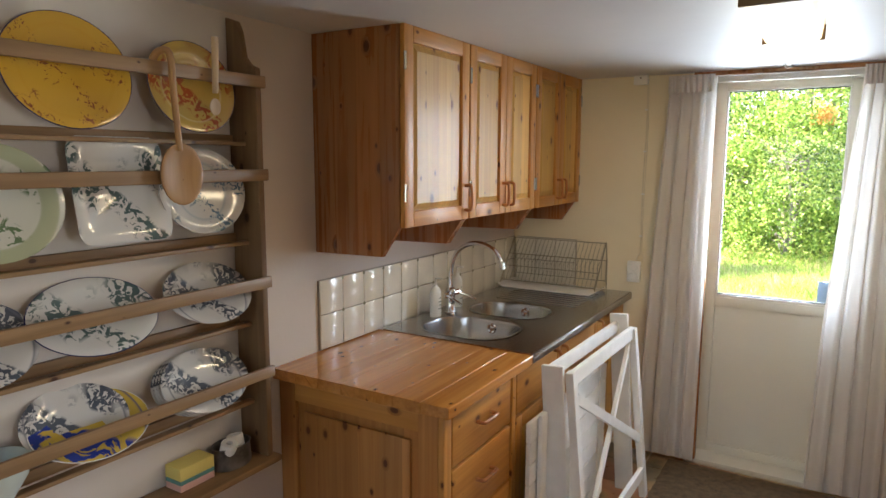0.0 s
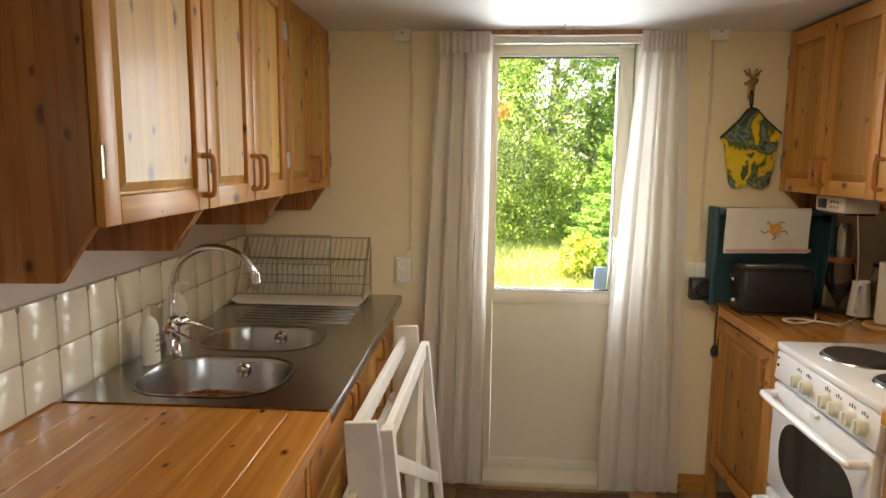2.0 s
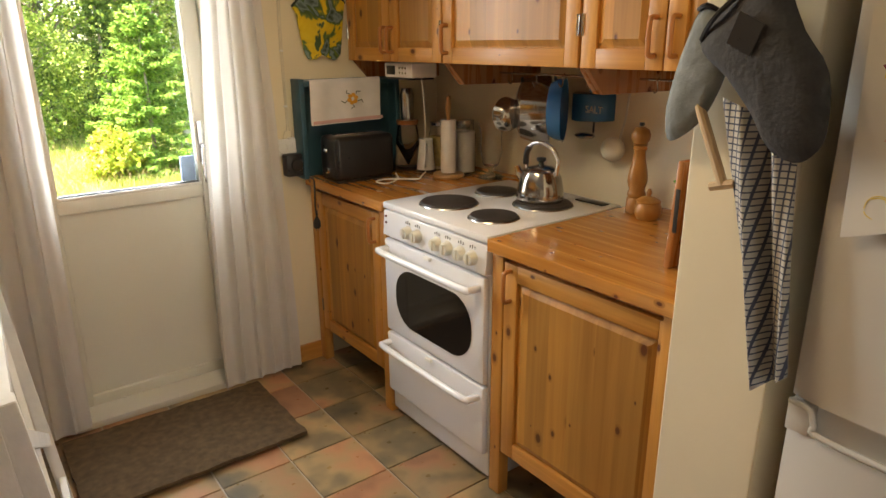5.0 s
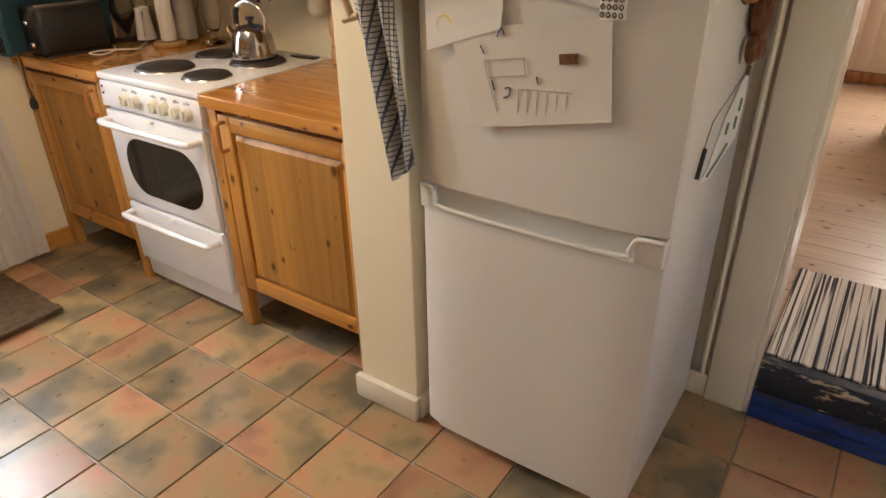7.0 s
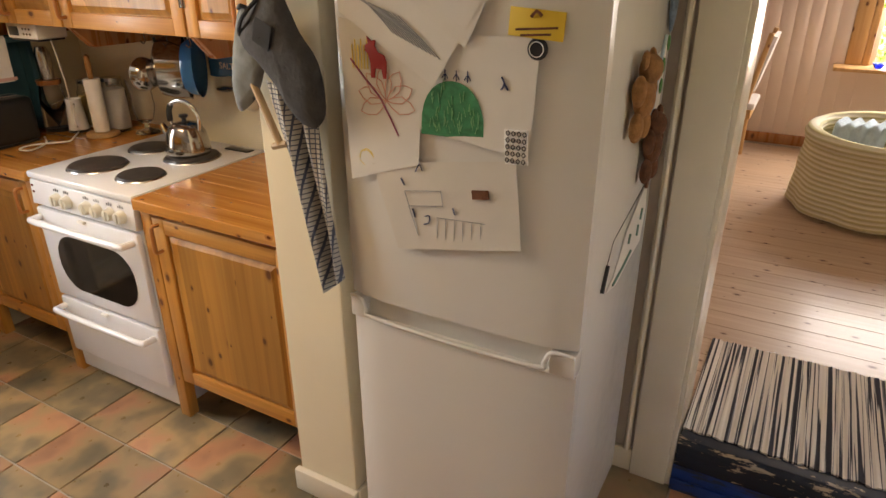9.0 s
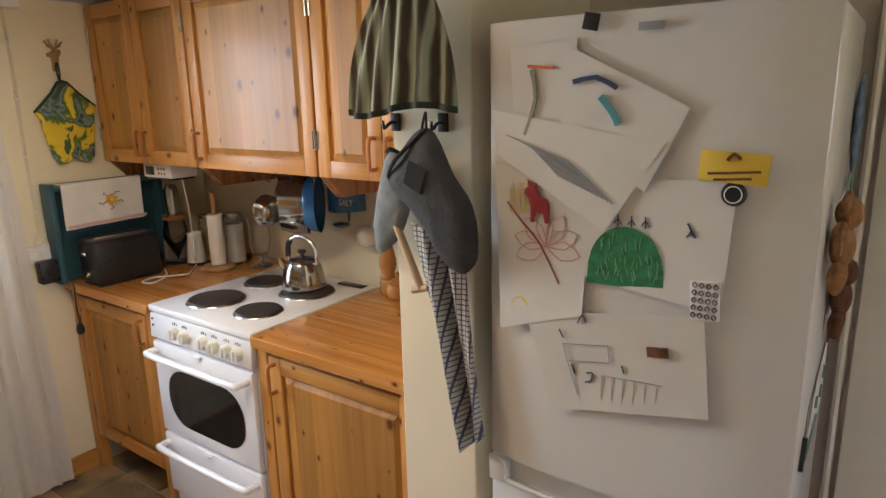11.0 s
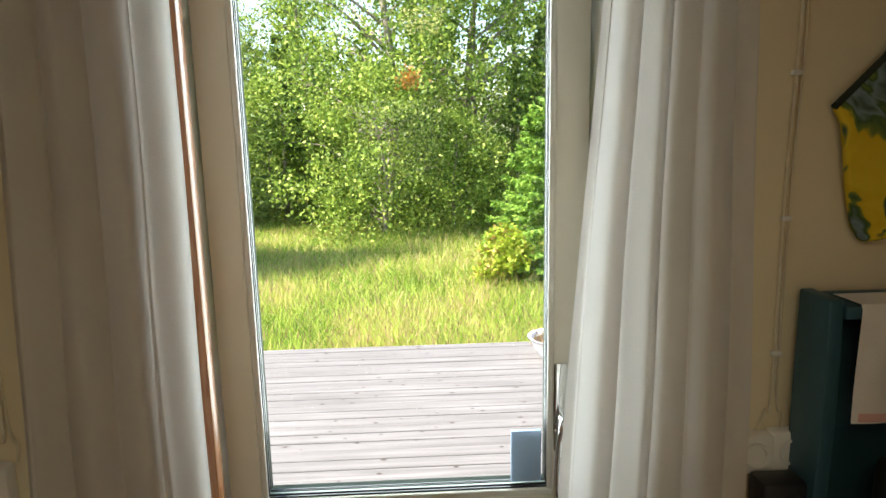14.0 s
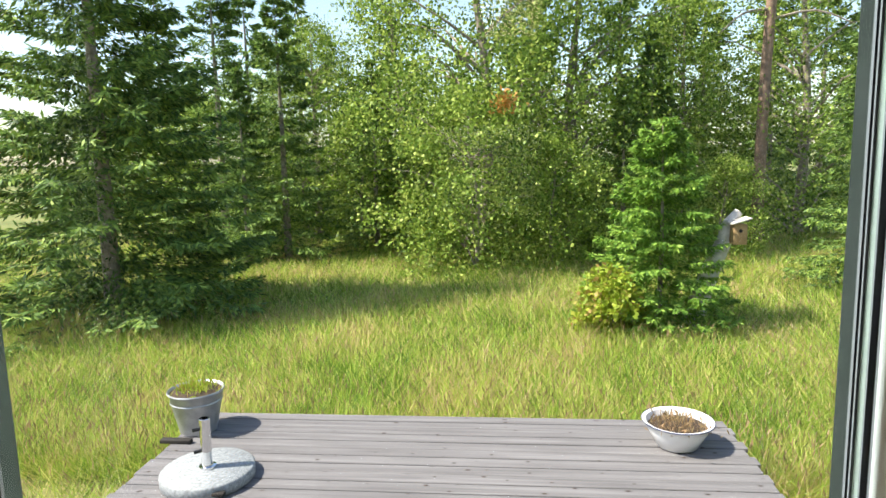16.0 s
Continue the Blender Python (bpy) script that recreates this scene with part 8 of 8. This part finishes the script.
d3 = sheet_on([(1.295, 1.188), (0.935, 1.243), (0.912, 1.048), (1.228, 0.985)], "child's pencil drawing of a shop on thin paper", M_paper, d=0.003)
box_ = [(1.205, 1.135), (1.11, 1.150), (1.105, 1.115), (1.195, 1.10), (1.205, 1.135)]
strokes(d3, [[box_[i], box_[i + 1]] for i in range(4)] + [[(1.12 - 0.022 * k, 1.085), (1.12 - 0.022 * k, 1.035)] for k in range(6)] + [[(1.12, 1.085), (1.0, 1.092)], [(1.195, 1.10), (1.17, 1.03)]], K_gry, 0.0008, x=FX - 0.0075)
strokes(d3, [[(1.175, 1.185), (1.165, 1.205), (1.158, 1.19)], [(1.215, 1.165), (1.205, 1.148)], [(1.185, 1.095), (1.178, 1.075)], [(1.152, 1.082), (1.140, 1.085), (1.142, 1.068), (1.155, 1.062)], [(1.08, 1.115), (1.075, 1.10)]], K_ink, 0.0016, x=FX - 0.0075)
d4 = sheet_on([(1.375, 1.62), (1.02, 1.56), (1.125, 1.39), (1.36, 1.53)], "pencil-shaded scribble drawing on white paper", M_paper2, d=0.005)
strokes(d4, [[(1.34 - 0.012 * k, 1.57 - 0.004 * k), (1.28 - 0.012 * k, 1.545 - 0.006 * k), (1.22 - 0.010 * k, 1.49 - 0.004 * k)] for k in range(12)], K_gry, 0.0011, x=FX - 0.0095)
d5 = sheet_on([(1.31, 1.775), (1.17, 1.79), (1.155, 1.602), (1.30, 1.60)], "pale drawing of a tall bird", M_paper2, curl=0.0)
strokes(d5, [[(1.262, 1.735), (1.252, 1.68), (1.275, 1.61)]], coat("olive_pencil", (0.30, 0.27, 0.18), 0.8), 0.005)
strokes(d5, [[(1.27, 1.742), (1.215, 1.737)]], coat("red_pencil", (0.7, 0.15, 0.05), 0.8), 0.004)
d6 = sheet_on([(1.16, 1.735), (0.93, 1.62), (1.0, 1.47), (1.17, 1.585)], "drawing of a bird with blue and dark wings", M_paper2, d=0.002)
strokes(d6, [[(1.145, 1.668), (1.10, 1.675), (1.06, 1.655)]], K_ink, 0.006, x=FX - 0.006)
strokes(d6, [[(1.09, 1.64), (1.065, 1.61), (1.055, 1.59)]], coat("teal_crayon", (0.12, 0.38, 0.42), 0.8), 0.008, x=FX - 0.006)


def magnet(y, z, w, h, mat, label, rot=0.0, t_=0.005, dd=0.004):
    t = thing("fridge_magnet", (FX, y, z), label, "magnet", "magnets")
    own = bx(-t_ / 2, -w / 2, -h / 2, t_ / 2, w / 2, h / 2, 0.001)
    bmesh.ops.rotate(own, verts=own.verts, matrix=Matrix.Rotation(radians(rot), 3, "X"))
    bmesh.ops.translate(own, verts=own.verts, vec=(FX - dd - t_ / 2, y, z))
    part("tile", own, mat, t)
    return t


magnet(1.012, 1.150, 0.040, 0.020, K_brown, "small dark rectangular magnet", rot=-8, dd=0.006)
mg = magnet(0.935, 1.265, 0.050, 0.072, M_plast, "white tile magnet with a black ornament", rot=-4)
orn = []
for i in range(4):
    for j in range(5):
        y_, z_ = 0.953 - 0.012 * i, 1.237 + 0.014 * j
        orn.append([(y_ - 0.004, z_), (y_, z_ + 0.005), (y_ + 0.004, z_), (y_, z_ - 0.005), (y_ - 0.004, z_)])
strokes(mg, orn, M_black, 0.0012, x=FX - 0.0095)
yc_ = magnet(0.905, 1.503, 0.110, 0.052, coat("yellow_card", (0.75, 0.50, 0.05), 0.5), "yellow card magnet with brown print", rot=4)
strokes(yc_, [[(0.945, 1.492), (0.862, 1.498)], [(0.935, 1.482), (0.875, 1.486)]], K_brown, 0.0028, x=FX - 0.0095)
strokes(yc_, [[(0.915, 1.515), (0.905, 1.526), (0.894, 1.517)]], K_brown, 0.004, x=FX - 0.0095)
bdg = thing("badge_magnet", (FX, 0.902, 1.458), "round dark badge magnet", "magnet", "magnets")
part("badge", lathe([(0, 0.007), (0.018, 0.006), (0.021, 0)], (FX - 0.003, 0.902, 1.458), 24, axis="-x"), M_black, bdg)
part("ring", tube([(FX - 0.0095, 0.902 + 0.014 * math.cos(a), 1.458 + 0.014 * math.sin(a)) for a in [2 * math.pi * i / 20 for i in range(20)]], 0.001, 5, closed=True), M_plast, bdg)
magnet(1.165, 1.755, 0.030, 0.030, M_black, "small square black magnet", rot=12, dd=0.003)
magnet(1.055, 1.71 + 0.03, 0.045, 0.014, K_gry, "narrow grey magnet near the top", dd=0.002)

for o in list(scene.objects):
    if o.parent is None and o.name.startswith(("fridge_magnet", "badge_magnet", "elk_magnet")):
        o.location += Vector((0, 0.010, 0.030))
for t, dy, dz in ((d1, 0.004, 0.012), (d2, 0.012, 0.026), (d3, 0.010, 0.022), (d4, 0.010, 0.010), (d5, 0.034, -0.03), (d6, 0.062, 0.012)):
    t.location += Vector((0, dy, dz))

# things on the fridge's side
FS = FY0 + 0.0035


def toy(x, z, s, mat, label, tilt):
    t = thing("soft_toy_magnet", (x, FS, z), label, "soft toy", "soft toys on the fridge")
    part("body", cushion(x, FS - 0.022 * s, z, 0.040 * s, 0.020 * s, 0.038 * s, 16), mat, t)
    part("head", cushion(x + 0.01 * tilt, FS - 0.026 * s, z + 0.055 * s, 0.032 * s, 0.022 * s, 0.028 * s, 16), mat, t)
    for sx, sz in ((-1, 0.075), (1, 0.075)):
        part("ear", cushion(x + sx * 0.026 * s, FS - 0.022 * s, z + sz * s, 0.012 * s, 0.008 * s, 0.018 * s, 10), mat, t)
    for sx, dz in ((-0.040, 0.02), (0.048, 0.012), (-0.032, -0.05), (0.030, -0.055)):
        part("limb", cushion(x + sx * s, FS - 0.020 * s, z + dz * s, 0.020 * s, 0.014 * s, 0.030 * s, 12), mat, t)
    return t


toy(0.66, 1.36, 1.15, coat("light_brown_plush", (0.36, 0.17, 0.06), 0.95, var=0.25, scale=60, bump=1.0, bscale=300), "light brown plush elk hanging on the fridge side", 1)
toy(0.83, 1.21, 1.1, coat("dark_brown_plush", (0.14, 0.05, 0.02), 0.95, var=0.3, scale=60, bump=1.0, bscale=300), "dark brown plush bear hanging on the fridge side", -1)
pp = thing("pinned_paper", (0.78, FS, 1.0), "torn white paper with child's drawing on the fridge side", "paper")
part("sheet", prism([(0.93, 1.085), (0.86, 1.06), (0.76, 1.01), (0.66, 0.91), (0.60, 0.895), (0.70, 0.875), (0.80, 0.895), (0.93, 0.91), (0.955, 1.0)], "y", FS - 0.003, FS - 0.0015), M_paper2, pp)
ln2 = bmesh.new()
for (xa, za, xb_, zb) in ((0.66, 0.893, 0.74, 0.905), (0.74, 0.905, 0.82, 0.925), (0.78, 0.96, 0.79, 0.985), (0.87, 0.95, 0.875, 0.98), (0.89, 0.99, 0.90, 1.02)):
    tube([(xa, FS - 0.004, za), (xb_, FS - 0.004, zb)], 0.004, 5, bm=ln2)
part("drawing_line", ln2, coat("green_grey_crayon", (0.15, 0.26, 0.20), 0.8), pp, kind="stuff")
pen = thing("pen", (0.56, FS, 0.95), "dark pen hanging on a string by the paper", "pen")
part("barrel", tube([(0.545, FS - 0.008, 0.925), (0.575, FS - 0.008, 0.985)], 0.005, 8), M_black, pen)
part("string", tube([(0.575, FS - 0.006, 0.985), (0.62, FS - 0.004, 1.03), (0.90, FS - 0.004, 1.09)], 0.001, 4), M_black, pen)
dmg = thing("round_magnet", (0.915, FS, 1.08), "small dark round magnet on the fridge side", "magnet", "magnets")
part("disc", lathe([(0, 0.006), (0.012, 0.006), (0.014, 0)], (0.915, FS - 0.002, 1.085), 16, axis="-y"), K_brown, dmg)
gar = thing("painted_fish", (0.92, FS, 1.56), "painted blue paper fish with green leaves", "decoration")
part("body", cushion(0.93, FS - 0.01, 1.58, 0.028, 0.010, 0.11, 14), coat("painted_blue_grey", (0.14, 0.20, 0.28), 0.6, var=0.5, scale=40), gar)
for z_ in (1.45, 1.40, 1.35):
    part("leaf", cushion(0.90 + 0.02 * math.sin(z_ * 40), FS - 0.012, z_, 0.014, 0.003, 0.02, 10), coat("leaf_green_felt", (0.06, 0.22, 0.05), 0.8), gar)
part("cord", tube([(0.90, FS - 0.008, 1.47), (0.86, FS - 0.008, 1.38), (0.84, FS - 0.008, 1.26)], 0.004, 6), M_throw, gar)
pb = thing("paper_note", (0.88, FS, 1.30), "white paper behind the plush toys", "paper")
part("sheet", prism([(0.80, 1.12), (0.95, 1.12), (0.96, 1.44), (0.78, 1.42)], "y", FS - 0.0012, FS - 0.0004), M_paper2, pb)


# ---- floor tiles and planks ----
tile_me = None
P = 0.2585
for i in range(-7, 6):
    for j in range(-14, 15):
        x0, y0 = 0.006 + P * i, 0.076 + P * j
        if x0 + P < WEST + 0.02 or x0 > EAST or y0 > N:
            continue
        if tile_me is None:
            bm = bx(0.0032, 0.0032, -0.008, P - 0.0032, P - 0.0032, 0.0, 0.0015, seg=1)
            tile_me = bpy.data.meshes.new("tile")
            bm.to_mesh(tile_me)
            bm.free()
            tile_me.materials.append(M_tile)
        ob = new("tile", tile_me)
        ob.location = (x0, y0, 0)
        ob.parent = FLOOR
FR_BASE = bpy.data.objects["floor_base_room"]
for i in range(31):
    x0 = 1.222 + 0.13 * i
    if x0 > 5.1:
        break
    part("plank", bx(x0, -2.95, FR - 0.012, x0 + 0.128, 2.57, FR - 0.001, 0.0012, seg=1), M_plank, FR_BASE, flat=True)
